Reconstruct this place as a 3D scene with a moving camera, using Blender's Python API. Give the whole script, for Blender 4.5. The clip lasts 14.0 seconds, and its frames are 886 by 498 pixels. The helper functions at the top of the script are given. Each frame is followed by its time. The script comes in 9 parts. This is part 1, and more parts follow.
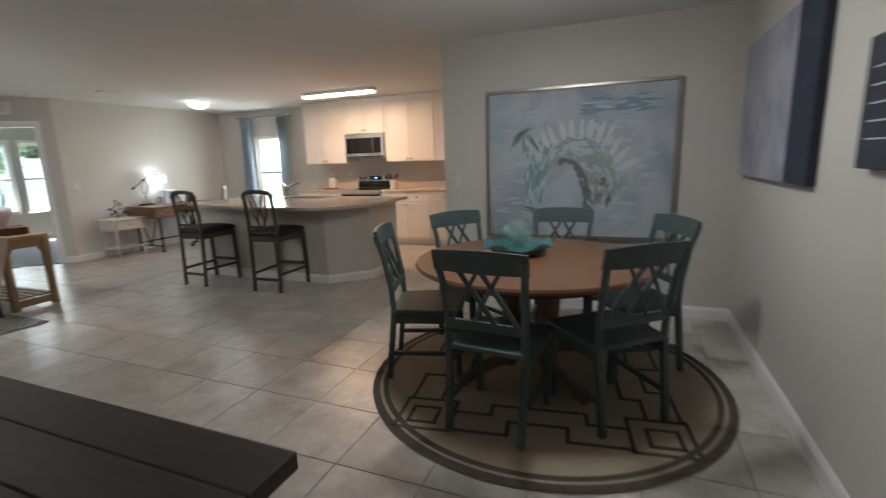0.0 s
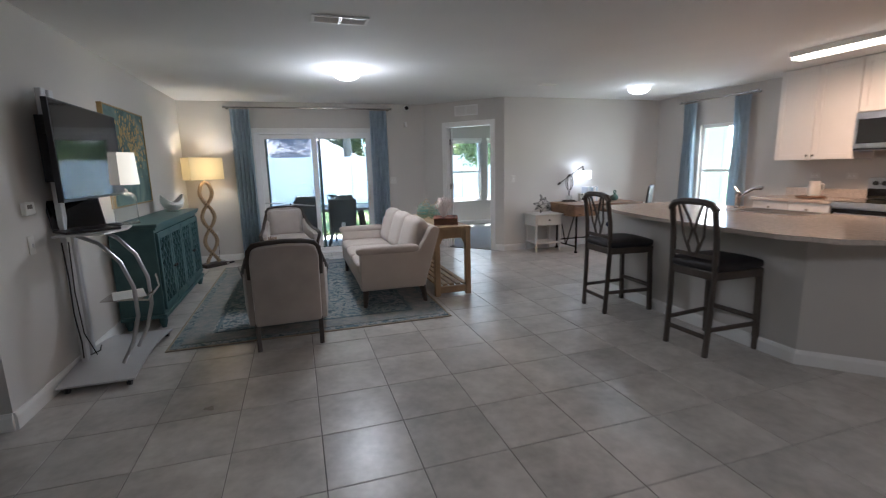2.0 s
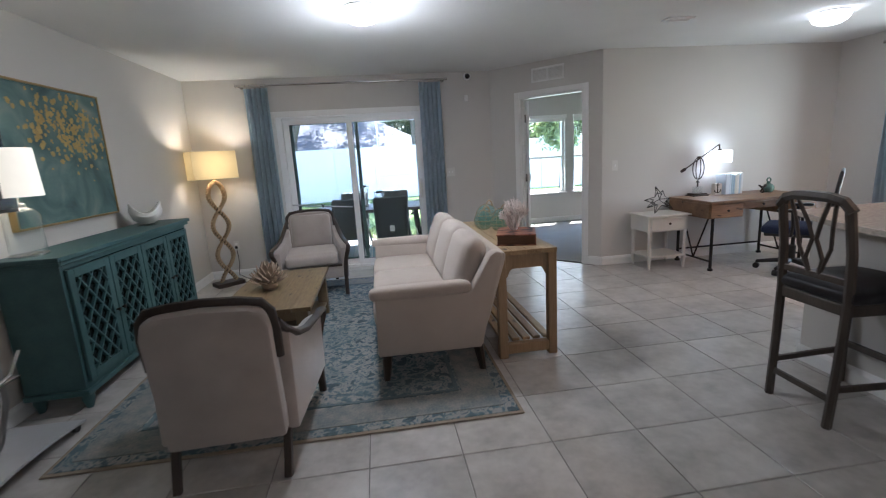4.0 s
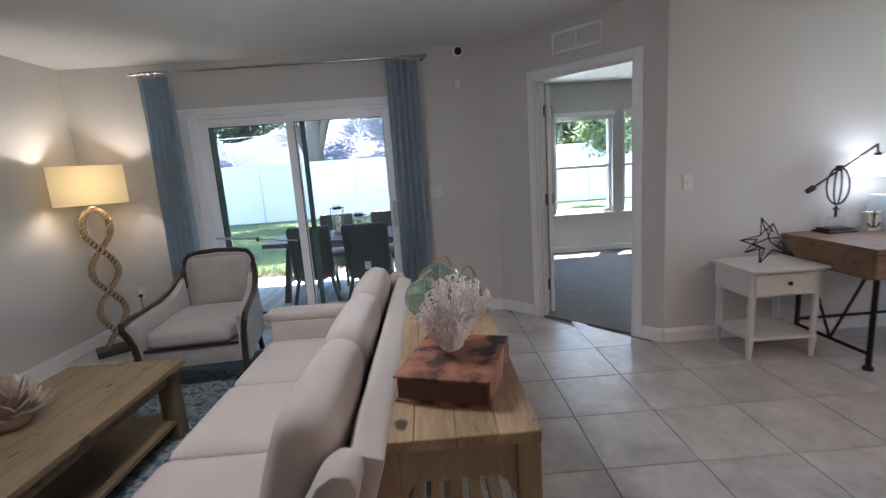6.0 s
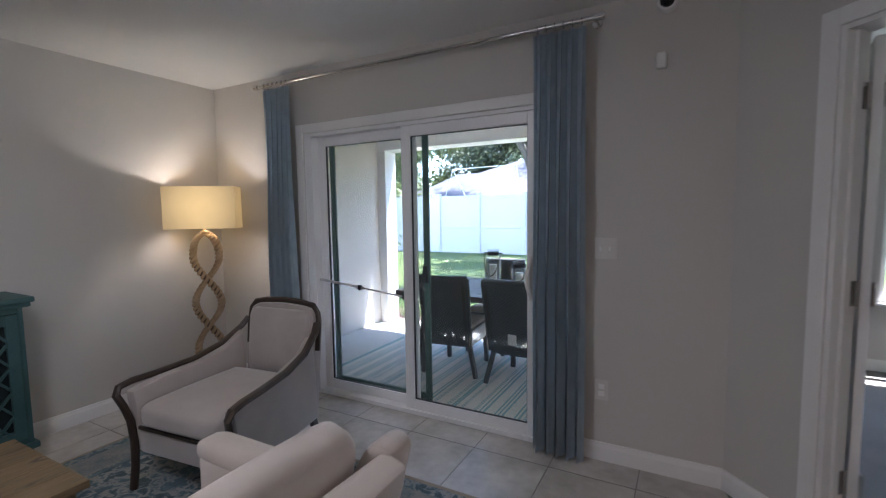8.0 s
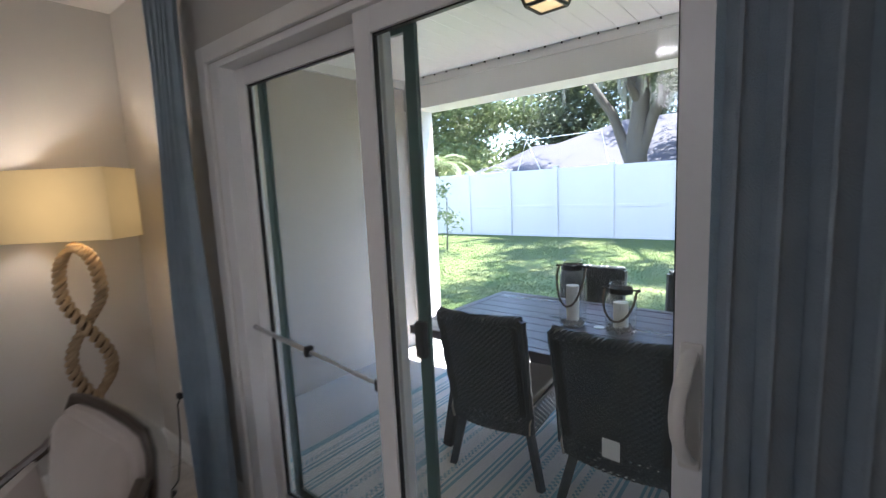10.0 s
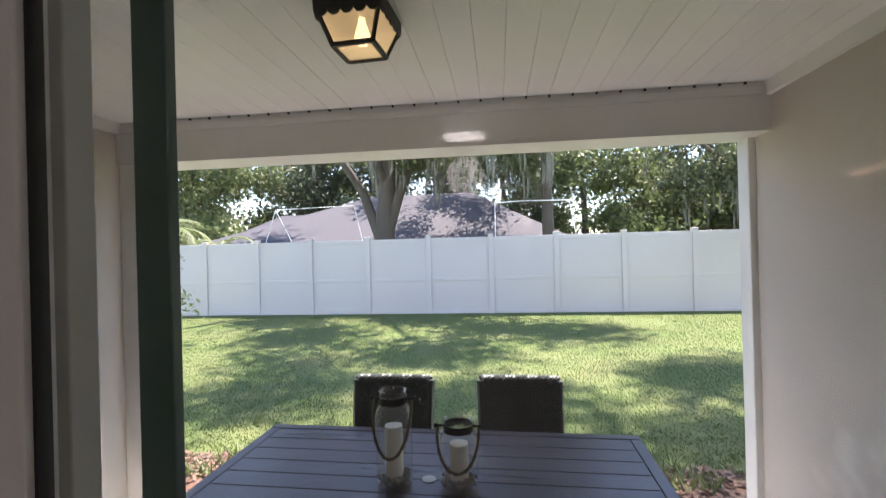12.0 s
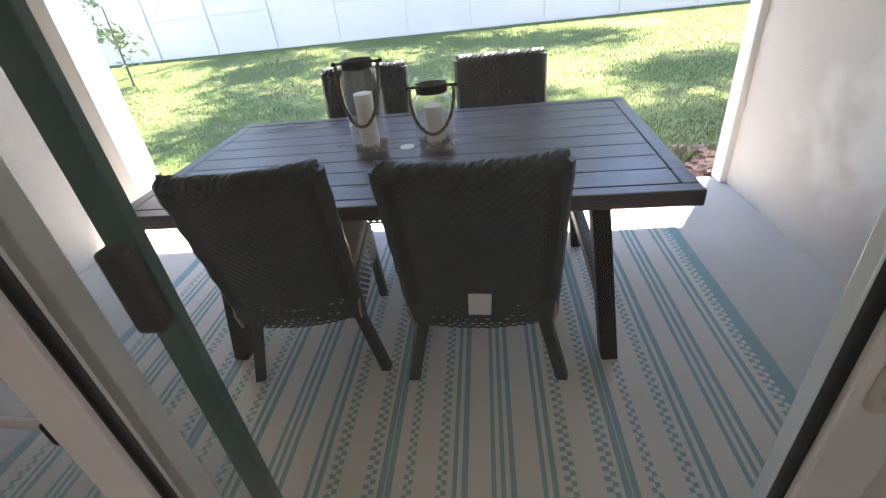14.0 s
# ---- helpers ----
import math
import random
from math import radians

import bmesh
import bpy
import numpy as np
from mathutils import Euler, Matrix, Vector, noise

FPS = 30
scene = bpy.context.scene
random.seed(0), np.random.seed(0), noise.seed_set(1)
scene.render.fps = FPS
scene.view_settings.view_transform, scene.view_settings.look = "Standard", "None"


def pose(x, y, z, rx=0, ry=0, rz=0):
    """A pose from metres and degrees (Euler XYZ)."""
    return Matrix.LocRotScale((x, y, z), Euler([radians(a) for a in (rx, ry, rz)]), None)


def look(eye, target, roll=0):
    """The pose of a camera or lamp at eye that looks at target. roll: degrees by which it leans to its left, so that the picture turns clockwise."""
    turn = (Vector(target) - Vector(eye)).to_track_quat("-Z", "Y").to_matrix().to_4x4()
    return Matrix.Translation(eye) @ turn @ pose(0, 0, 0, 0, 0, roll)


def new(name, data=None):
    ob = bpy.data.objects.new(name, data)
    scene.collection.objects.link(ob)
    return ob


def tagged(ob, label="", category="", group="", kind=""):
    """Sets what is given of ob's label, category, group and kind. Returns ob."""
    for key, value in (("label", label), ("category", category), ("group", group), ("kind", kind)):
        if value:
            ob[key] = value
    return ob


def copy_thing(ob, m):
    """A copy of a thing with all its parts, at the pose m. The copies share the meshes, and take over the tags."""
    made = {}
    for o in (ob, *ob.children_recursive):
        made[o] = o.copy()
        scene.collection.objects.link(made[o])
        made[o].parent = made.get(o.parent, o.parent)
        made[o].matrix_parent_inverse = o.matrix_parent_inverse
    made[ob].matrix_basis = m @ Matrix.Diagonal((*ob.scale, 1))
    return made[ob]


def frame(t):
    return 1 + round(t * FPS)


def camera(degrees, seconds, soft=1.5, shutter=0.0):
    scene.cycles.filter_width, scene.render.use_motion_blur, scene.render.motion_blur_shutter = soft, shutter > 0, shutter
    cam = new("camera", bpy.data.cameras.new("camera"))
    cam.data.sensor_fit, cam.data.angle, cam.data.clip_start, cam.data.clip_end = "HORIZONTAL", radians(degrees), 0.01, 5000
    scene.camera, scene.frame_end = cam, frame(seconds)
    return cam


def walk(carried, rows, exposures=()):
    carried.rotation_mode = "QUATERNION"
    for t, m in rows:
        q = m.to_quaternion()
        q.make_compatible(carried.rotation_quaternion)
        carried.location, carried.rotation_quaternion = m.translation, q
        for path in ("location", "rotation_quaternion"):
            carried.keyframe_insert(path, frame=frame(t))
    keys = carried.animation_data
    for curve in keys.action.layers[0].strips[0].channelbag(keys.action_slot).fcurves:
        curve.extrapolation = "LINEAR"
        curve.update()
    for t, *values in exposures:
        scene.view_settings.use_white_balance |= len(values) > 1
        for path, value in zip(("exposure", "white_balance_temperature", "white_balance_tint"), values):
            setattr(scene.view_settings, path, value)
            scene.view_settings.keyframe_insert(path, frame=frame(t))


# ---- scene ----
cam = camera(88.7, 14.0, soft=1.15, shutter=0.3)
PATH = [
    (0, (0.462, 0.961, 1.382), (2.28, 1.70, 0.993), -1.9),
    (0.5, (0.902, 1.122, 1.393), (2.427, 2.355, 1.006), -0.8),
    (1, (1.191, 1.453, 1.358), (2.357, 3.034, 0.981), -1.2),
    (1.5, (1.397, 1.709, 1.381), (2.193, 3.505, 1.004), -1.1),
    (2, (1.544, 2.081, 1.388), (2.138, 3.957, 1.031), -1.4),
    (2.1, (1.577, 2.167, 1.384), (2.13, 4.055, 1.026), -1.3),
    (2.2, (1.603, 2.241, 1.39), (2.117, 4.14, 1.03), -1.5),
    (4.3, (2.258, 4.105, 1.384), (2.518, 6.047, 0.984), -3.4),
    (4.5, (2.327, 4.302, 1.346), (2.599, 6.247, 0.969), -3.4),
    (5, (2.565, 4.744, 1.392), (2.815, 6.692, 1.011), -3.8),
    (5.5, (2.803, 5.213, 1.399), (2.994, 7.166, 1.01), -4.2),
    (6, (3.074, 5.638, 1.386), (3.115, 7.606, 1.034), -4.0),
    (6.5, (3.288, 6.079, 1.411), (3.065, 8.041, 1.099), -3.7),
    (7, (3.489, 6.456, 1.456), (2.963, 8.369, 1.202), -2.8),
    (7.5, (3.519, 6.854, 1.379), (2.768, 8.7, 1.211), -1.7),
    (7.7, (3.547, 7.044, 1.385), (2.708, 8.853, 1.228), -1.2),
    (9.8, (2.991, 8.794, 1.421), (1.705, 10.3, 1.142), -2.7),
    (10, (2.888, 8.934, 1.432), (1.65, 10.483, 1.174), -2.7),
    (10.5, (2.677, 9.26, 1.473), (1.652, 10.967, 1.29), -2.8),
    (11, (2.456, 9.451, 1.516), (1.816, 11.346, 1.47), -1.3),
    (11.5, (2.363, 9.497, 1.572), (2.022, 11.465, 1.664), -0.8),
    (12, (2.35, 9.505, 1.57), (2.11, 11.49, 1.574), -1.5),
    (12.5, (2.346, 9.536, 1.427), (2.16, 11.504, 1.124), -2.3),
    (13, (2.352, 9.553, 1.325), (2.182, 11.446, 0.702), -3.5),
    (13.5, (2.355, 9.552, 1.282), (2.186, 11.337, 0.397), -4.9),
    (14, (2.377, 9.573, 1.252), (2.152, 11.256, 0.196), -6.8),
]
walk(cam, [(t, look(eye, target, roll)) for t, eye, target, roll in PATH],
     exposures=[(0, 4.3, 6100, 7), (0.5, 4.05, 5750, 9), (1.0, 3.97, 5800, 12), (1.5, 3.97, 5650, 12), (2.2, 4.2, 5550, 10), (4.5, 4.2, 5550, 11), (5.5, 4.1, 5600, 13), (6.5, 3.98, 5600, 14), (7.0, 3.98, 5600, 15), (7.5, 3.83, 5600, 16), (10, 3.4, 6000, 17), (11, 3.1, 6600, 21), (12, 2.54, 6900, 23), (12.5, 2.64, 7000, 23), (13, 2.77, 7000, 22), (13.5, 2.97, 7100, 21), (14, 3.55, 7000, 20)])


# ---- world, sun and large lights ----
SUN_AT = Vector((0.41, 0.62, 2.22)).normalized()
world = bpy.data.worlds.new("world")
scene.world = world
world.use_nodes = True
wt = world.node_tree
sky = wt.nodes.new("ShaderNodeTexSky")
sky.sky_type = "NISHITA"
sky.sun_disc = False
sky.sun_elevation = math.asin(SUN_AT.z)
sky.sun_rotation = math.atan2(SUN_AT.x, SUN_AT.y)
sky.air_density, sky.dust_density = 1.0, 0.2
wt.links.new(sky.outputs[0], wt.nodes["Background"].inputs[0])
wt.nodes["Background"].inputs[1].default_value = 0.112


def lamp(name, kind, at, power, colour, size=0.1, toward=None, size_y=None):
    d = bpy.data.lights.new(name, kind)
    d.energy, d.color = power, colour
    if kind == "AREA":
        d.size = size
        if size_y:
            d.shape, d.size_y = "RECTANGLE", size_y
    elif kind == "SUN":
        d.angle = size
    else:
        d.shadow_soft_size = size
    o = new(name, d)
    o.matrix_world = look(at, toward) if toward else Matrix.Translation(at)
    return o


lamp("sun", "SUN", (0, 0, 30), 3.8, (1.0, 0.95, 0.86), radians(1.0), toward=tuple(Vector((0, 0, 30)) - SUN_AT))
# daylight that enters through the openings
lamp("kitchen_window_daylight", "AREA", (7.82, 7.52, 1.25), 1.25, (1.0, 0.98, 0.93), 0.66, toward=(3.0, 7.4, 0.8), size_y=1.3)
lamp("bedroom_window_daylight", "AREA", (5.85, 12.28, 1.3), 1.35, (0.95, 0.98, 0.97), 1.8, toward=(5.3, 8.0, 0.6), size_y=1.4)
# lamps of the room
lamp("living_ceiling_bulb", "POINT", (2.15, 7.29, 2.05), 1.12, (1.0, 0.97, 0.94), 0.13)
lamp("living_ceiling_disc", "AREA", (2.15, 7.29, 2.315), 0.85, (1.0, 0.97, 0.94), 0.26, toward=(2.15, 7.29, 0))
lamp("nook_ceiling_bulb", "POINT", (6.25, 7.6, 2.10), 0.12, (0.98, 0.98, 0.97), 0.13)
lamp("nook_ceiling_disc", "AREA", (6.25, 7.6, 2.315), 0.25, (0.98, 0.98, 0.97), 0.26, toward=(6.25, 7.6, 0))
lamp("dining_ceiling_bulb", "POINT", (2.9, 1.5, 2.10), 0.6, (1.0, 0.96, 0.92), 0.13)
lamp("dining_ceiling_disc", "AREA", (2.9, 1.5, 2.315), 0.75, (1.0, 0.96, 0.92), 0.26, toward=(2.9, 1.5, 0))
lamp("kitchen_tube", "AREA", (6.48, 5.02, 2.33), 1.95, (1.0, 0.58, 0.34), 0.16, toward=(6.48, 5.02, 0), size_y=1.2)
lamp("floor_lamp_bulb", "POINT", (0.27, 9.5, 1.49), 0.6, (1.0, 0.90, 0.76), 0.025)
# second point light added low in the shade to widen the lower wedge
lamp("floor_lamp_lower_bulb", "POINT", (0.27, 9.5, 1.39), 0.25, (1.0, 0.90, 0.76), 0.025)
lamp("buffet_lamp_bulb", "POINT", (0.09, 6.76, 1.45), 0.22, (1.0, 0.84, 0.64), 0.05)
lamp("desk_lamp_bulb", "POINT", (6.10, 8.66, 1.20), 0.13, (0.88, 0.94, 1.0), 0.04)


# ---- materials ----
def mat(name, a, b=None, rough=0.6, metal=0.0, scale=6.0, fine=60.0, bump=0.1, rand=0.0, coat=0.0, sheen=0.0, stretch=(1, 1, 1), fine_mix=0.3, spec=0.5, rough_var=0.08):
    """A surface of two colours mixed by a broad and a fine noise, with relief."""
    b = b or tuple(c * 0.86 for c in a)
    m = bpy.data.materials.new(name)
    m.use_nodes = True
    nt = m.node_tree
    n, l = nt.nodes, nt.links
    p = n["Principled BSDF"]
    tc = n.new("ShaderNodeTexCoord")
    mp = n.new("ShaderNodeMapping")
    mp.inputs["Scale"].default_value = stretch
    l.new(tc.outputs["Object"], mp.inputs[0])
    oi = n.new("ShaderNodeObjectInfo")
    if rand:
        off = n.new("ShaderNodeVectorMath")
        off.operation = "MULTIPLY_ADD"
        cx = n.new("ShaderNodeCombineXYZ")
        for i in range(3):
            l.new(oi.outputs["Random"], cx.inputs[i])
        l.new(cx.outputs[0], off.inputs[0])
        off.inputs[1].default_value = (37.0, 71.0, 13.0)
        l.new(mp.outputs[0], off.inputs[2])
        co = off.outputs[0]
    else:
        co = mp.outputs[0]
    n1, n2 = n.new("ShaderNodeTexNoise"), n.new("ShaderNodeTexNoise")
    for nn, s, d in ((n1, scale, 4.0), (n2, fine, 6.0)):
        nn.inputs["Scale"].default_value, nn.inputs["Detail"].default_value = s, d
        l.new(co, nn.inputs["Vector"])
    mx = n.new("ShaderNodeMix")
    mx.inputs[0].default_value = fine_mix
    l.new(n1.outputs[0], mx.inputs[2])
    l.new(n2.outputs[0], mx.inputs[3])
    rp = n.new("ShaderNodeValToRGB")
    rp.color_ramp.elements[0].position, rp.color_ramp.elements[1].position = 0.32, 0.68
    rp.color_ramp.elements[0].color, rp.color_ramp.elements[1].color = (*b, 1), (*a, 1)
    l.new(mx.outputs[0], rp.inputs[0])
    col = rp.outputs[0]
    if rand:
        hs = n.new("ShaderNodeHueSaturation")
        mr = n.new("ShaderNodeMapRange")
        mr.inputs[3].default_value, mr.inputs[4].default_value = 1 - rand, 1 + rand
        l.new(oi.outputs["Random"], mr.inputs[0])
        l.new(mr.outputs[0], hs.inputs["Value"])
        l.new(col, hs.inputs["Color"])
        col = hs.outputs[0]
    l.new(col, p.inputs["Base Color"])
    rr = n.new("ShaderNodeMapRange")
    rr.inputs[3].default_value, rr.inputs[4].default_value = max(rough - rough_var, 0.02), min(rough + rough_var, 1)
    l.new(n1.outputs[0], rr.inputs[0])
    l.new(rr.outputs[0], p.inputs["Roughness"])
    p.inputs["Metallic"].default_value = metal
    p.inputs["Specular IOR Level"].default_value = spec
    p.inputs["Coat Weight"].default_value = coat
    p.inputs["Sheen Weight"].default_value = sheen
    if bump:
        bp = n.new("ShaderNodeBump")
        bp.inputs["Strength"].default_value, bp.inputs["Distance"].default_value = bump, 0.004
        l.new(n2.outputs[0], bp.inputs["Height"])
        l.new(bp.outputs[0], p.inputs["Normal"])
    return m


def glow(name, colour, power, base=(0.9, 0.88, 0.84), rough=0.4):
    m = bpy.data.materials.new(name)
    m.use_nodes = True
    p = m.node_tree.nodes["Principled BSDF"]
    p.inputs["Base Color"].default_value = (*base, 1)
    p.inputs["Roughness"].default_value = rough
    p.inputs["Emission Color"].default_value = (*colour, 1)
    p.inputs["Emission Strength"].default_value = power
    return m


def clear(name, tint=(0.95, 0.98, 0.97), gloss=0.02, haze=0.0, haze_colour=(0.8, 0.85, 0.83), rim=0.55, fall=4.0, face=0.013):
    """Thin clear pane: lets light straight through, gloss by Fresnel; haze adds diffuse colour."""
    m = bpy.data.materials.new(name)
    m.use_nodes = True
    nt = m.node_tree
    n, l = nt.nodes, nt.links
    n.remove(n["Principled BSDF"])
    tr, gl, mx, lw = n.new("ShaderNodeBsdfTransparent"), n.new("ShaderNodeBsdfGlossy"), n.new("ShaderNodeMixShader"), n.new("ShaderNodeLayerWeight")
    pw, ma = n.new("ShaderNodeMath"), n.new("ShaderNodeMath")
    pw.operation, ma.operation = "POWER", "MULTIPLY_ADD"
    pw.inputs[1].default_value = fall
    ma.inputs[1].default_value, ma.inputs[2].default_value = rim, face
    tr.inputs[0].default_value = (*tint, 1)
    gl.inputs["Roughness"].default_value = gloss
    l.new(lw.outputs["Facing"], pw.inputs[0])
    l.new(pw.outputs[0], ma.inputs[0])
    l.new(ma.outputs[0], mx.inputs[0])
    l.new(tr.outputs[0], mx.inputs[1])
    l.new(gl.outputs[0], mx.inputs[2])
    out = mx.outputs[0]
    if haze:
        df, m2 = n.new("ShaderNodeBsdfDiffuse"), n.new("ShaderNodeMixShader")
        df.inputs[0].default_value = (*haze_colour, 1)
        m2.inputs[0].default_value = haze
        l.new(out, m2.inputs[1])
        l.new(df.outputs[0], m2.inputs[2])
        out = m2.outputs[0]
    l.new(out, n["Material Output"].inputs[0])
    return m


def wood(name, a, b, rough=0.5, along="x", rings=9.0, rand=0.0, bump=0.15, knots=False):
    """Long grain along one axis, with broad colour drift."""
    st = {"x": (0.12, 1, 1), "y": (1, 0.12, 1), "z": (1, 1, 0.12)}[along]
    m = mat(name, a, b, rough, scale=rings, fine=rings * 9, bump=bump, rand=rand, stretch=st, fine_mix=0.45)
    if knots:
        nt = m.node_tree
        n, l = nt.nodes, nt.links
        p = n["Principled BSDF"]
        old = p.inputs["Base Color"].links[0].from_socket
        vo = n.new("ShaderNodeTexNoise")
        tc = n.new("ShaderNodeTexCoord")
        mp = n.new("ShaderNodeMapping")
        mp.inputs["Scale"].default_value = {"x": (0.4, 1, 1), "y": (1, 0.4, 1), "z": (1, 1, 0.4)}[along]
        l.new(tc.outputs["Object"], mp.inputs[0])
        l.new(mp.outputs[0], vo.inputs["Vector"])
        vo.inputs["Scale"].default_value, vo.inputs["Detail"].default_value = 14, 3
        rp = n.new("ShaderNodeValToRGB")
        rp.color_ramp.elements[0].position, rp.color_ramp.elements[1].position = 0.63, 0.69
        l.new(vo.outputs[0], rp.inputs[0])
        mx = n.new("ShaderNodeMix")
        mx.data_type = "RGBA"
        l.new(rp.outputs[0], mx.inputs[0])
        l.new(old, mx.inputs[6])
        mx.inputs[7].default_value = (b[0] * 0.28, b[1] * 0.24, b[2] * 0.22, 1)
        l.new(mx.outputs[2], p.inputs["Base Color"])
    return m


M = {}
M["wall"] = mat("wall_paint", (0.575, 0.55, 0.515), (0.545, 0.52, 0.485), 0.75, scale=1.5, fine=180, bump=0.25)
M["ceiling"] = mat("ceiling_paint", (0.74, 0.74, 0.73), (0.70, 0.70, 0.69), 0.85, scale=2, fine=120, bump=0.35)
M["white"] = mat("white_trim_paint", (0.80, 0.79, 0.77), (0.76, 0.75, 0.73), 0.4, scale=5, fine=120, bump=0.06)
M["cab"] = mat("white_cabinet_paint", (0.80, 0.78, 0.75), (0.77, 0.75, 0.72), 0.42, scale=4, fine=100, bump=0.05)
M["vinyl"] = mat("white_vinyl", (0.87, 0.87, 0.875), (0.83, 0.83, 0.835), 0.35, scale=3, fine=60, bump=0.05)
M["grout"] = mat("grout", (0.23, 0.215, 0.20), (0.18, 0.17, 0.16), 0.9, scale=4, fine=150, bump=0.3)
M["tile"] = mat("floor_tile", (0.57, 0.54, 0.50), (0.34, 0.315, 0.285), 0.30, scale=4.6, fine=19, bump=0.08, rand=0.07, fine_mix=0.32, rough_var=0.05)
M["carpet"] = mat("carpet", (0.20, 0.185, 0.17), (0.13, 0.12, 0.112), 0.95, scale=5, fine=300, bump=0.8, sheen=0.3)
M["stucco"] = mat("stucco", (0.53, 0.485, 0.445), (0.47, 0.43, 0.395), 0.9, scale=1.8, fine=160, bump=0.8)
# white fence vinyl dimmed and warmed to hold back brightness and sky blue
M["fencevinyl"] = mat("dimmed_white_vinyl", (0.60, 0.55, 0.525), (0.55, 0.505, 0.48), 0.45, scale=1.5, fine=40, bump=0.05)
M["concrete"] = mat("concrete", (0.57, 0.555, 0.535), (0.48, 0.47, 0.455), 0.85, scale=3, fine=60, bump=0.3)
M["counter"] = mat("speckled_stone", (0.62, 0.54, 0.47), (0.42, 0.36, 0.31), 0.14, scale=40, fine=160, bump=0.0, fine_mix=0.5)
M["steel"] = mat("brushed_steel", (0.55, 0.55, 0.56), (0.45, 0.45, 0.46), 0.32, 1.0, scale=4, fine=200, bump=0.08, stretch=(1, 0.05, 1))
M["chrome"] = mat("nickel", (0.62, 0.60, 0.58), (0.55, 0.53, 0.51), 0.22, 1.0, scale=4, fine=80, bump=0)
M["alu"] = mat("silver_aluminium", (0.60, 0.60, 0.61), (0.54, 0.54, 0.55), 0.35, 0.35, scale=5, fine=160, bump=0.05)
M["black"] = mat("black_plastic", (0.018, 0.018, 0.02), (0.012, 0.012, 0.013), 0.45, scale=8, fine=140, bump=0.1)
M["blackglass"] = mat("black_glass", (0.008, 0.008, 0.010), (0.006, 0.006, 0.008), 0.05, scale=2, fine=20, bump=0, rough_var=0.02)
M["blackmetal"] = mat("black_iron", (0.025, 0.023, 0.022), (0.015, 0.014, 0.013), 0.5, 0.6, scale=14, fine=130, bump=0.15)
M["bronze"] = mat("dark_bronze", (0.055, 0.042, 0.034), (0.03, 0.024, 0.02), 0.45, 0.7, scale=12, fine=110, bump=0.15)
# pale veil of scattered light put into the panes as a diffuse haze
M["glass"] = clear("hazed_window_glass", (0.975, 0.99, 0.98), haze=0.026)
M["green_alu"] = mat("grey_green_painted_metal", (0.055, 0.115, 0.10), (0.042, 0.095, 0.083), 0.35, scale=4, fine=90, bump=0.05)
M["curtain"] = mat("blue_linen", (0.53, 0.625, 0.70), (0.44, 0.54, 0.625), 0.9, scale=12, fine=260, bump=0.5, sheen=0.3)
M["teal"] = mat("worn_teal_paint", (0.058, 0.125, 0.125), (0.034, 0.085, 0.088), 0.5, scale=7, fine=70, bump=0.15)
M["chairteal"] = mat("dark_teal_chair_paint", (0.068, 0.10, 0.099), (0.042, 0.066, 0.067), 0.45, scale=9, fine=80, bump=0.12)
M["linen"] = mat("beige_upholstery", (0.52, 0.445, 0.385), (0.46, 0.39, 0.335), 0.95, scale=5, fine=420, bump=0.45, sheen=0.25)
M["velvet"] = mat("grey_beige_velvet", (0.43, 0.375, 0.335), (0.35, 0.305, 0.27), 0.9, scale=6, fine=300, bump=0.3, sheen=0.5)
M["walnut"] = wood("dark_walnut", (0.055, 0.038, 0.028), (0.028, 0.019, 0.014), 0.42, "z", 14)
M["pine"] = wood("weathered_pine", (0.25, 0.175, 0.092), (0.115, 0.075, 0.036), 0.5, "y", 9, knots=True)
M["pinez"] = wood("weathered_pine_upright", (0.22, 0.155, 0.085), (0.12, 0.08, 0.042), 0.55, "z", 10)
M["oak"] = wood("washed_oak_console", (0.47, 0.335, 0.18), (0.20, 0.125, 0.06), 0.55, "y", 13, bump=0.4, knots=True)
M["oakz"] = wood("washed_oak_upright", (0.40, 0.275, 0.155), (0.26, 0.17, 0.09), 0.55, "z", 11, bump=0.3)
M["rustic"] = wood("rustic_brown_wood", (0.27, 0.155, 0.085), (0.10, 0.052, 0.028), 0.5, "x", 7, knots=True)
M["tablewood"] = wood("brown_table_wood", (0.20, 0.095, 0.044), (0.10, 0.046, 0.022), 0.36, "x", 6)
M["darktop"] = wood("dark_brown_top", (0.045, 0.036, 0.030), (0.022, 0.018, 0.015), 0.55, "y", 8)
M["cream"] = mat("cream_paint", (0.62, 0.575, 0.49), (0.55, 0.50, 0.42), 0.5, scale=6, fine=70, bump=0.1)
M["offwhite"] = mat("off_white_paint", (0.66, 0.64, 0.60), (0.60, 0.58, 0.54), 0.45, scale=6, fine=90, bump=0.08)
M["navy"] = mat("navy_fabric", (0.018, 0.030, 0.075), (0.011, 0.02, 0.05), 0.9, scale=10, fine=300, bump=0.5)
M["darkseat"] = mat("dark_leather", (0.018, 0.015, 0.018), (0.011, 0.01, 0.012), 0.5, scale=12, fine=160, bump=0.2)
M["stoolwood"] = wood("grey_brown_wood", (0.085, 0.066, 0.052), (0.045, 0.035, 0.028), 0.5, "z", 12)
M["ceramic"] = mat("white_ceramic", (0.78, 0.76, 0.72), (0.70, 0.68, 0.64), 0.3, scale=7, fine=50, bump=0.05)
M["screen"] = mat("tv_screen", (0.006, 0.006, 0.008), (0.005, 0.005, 0.006), 0.06, scale=1, fine=10, bump=0, rough_var=0.02)


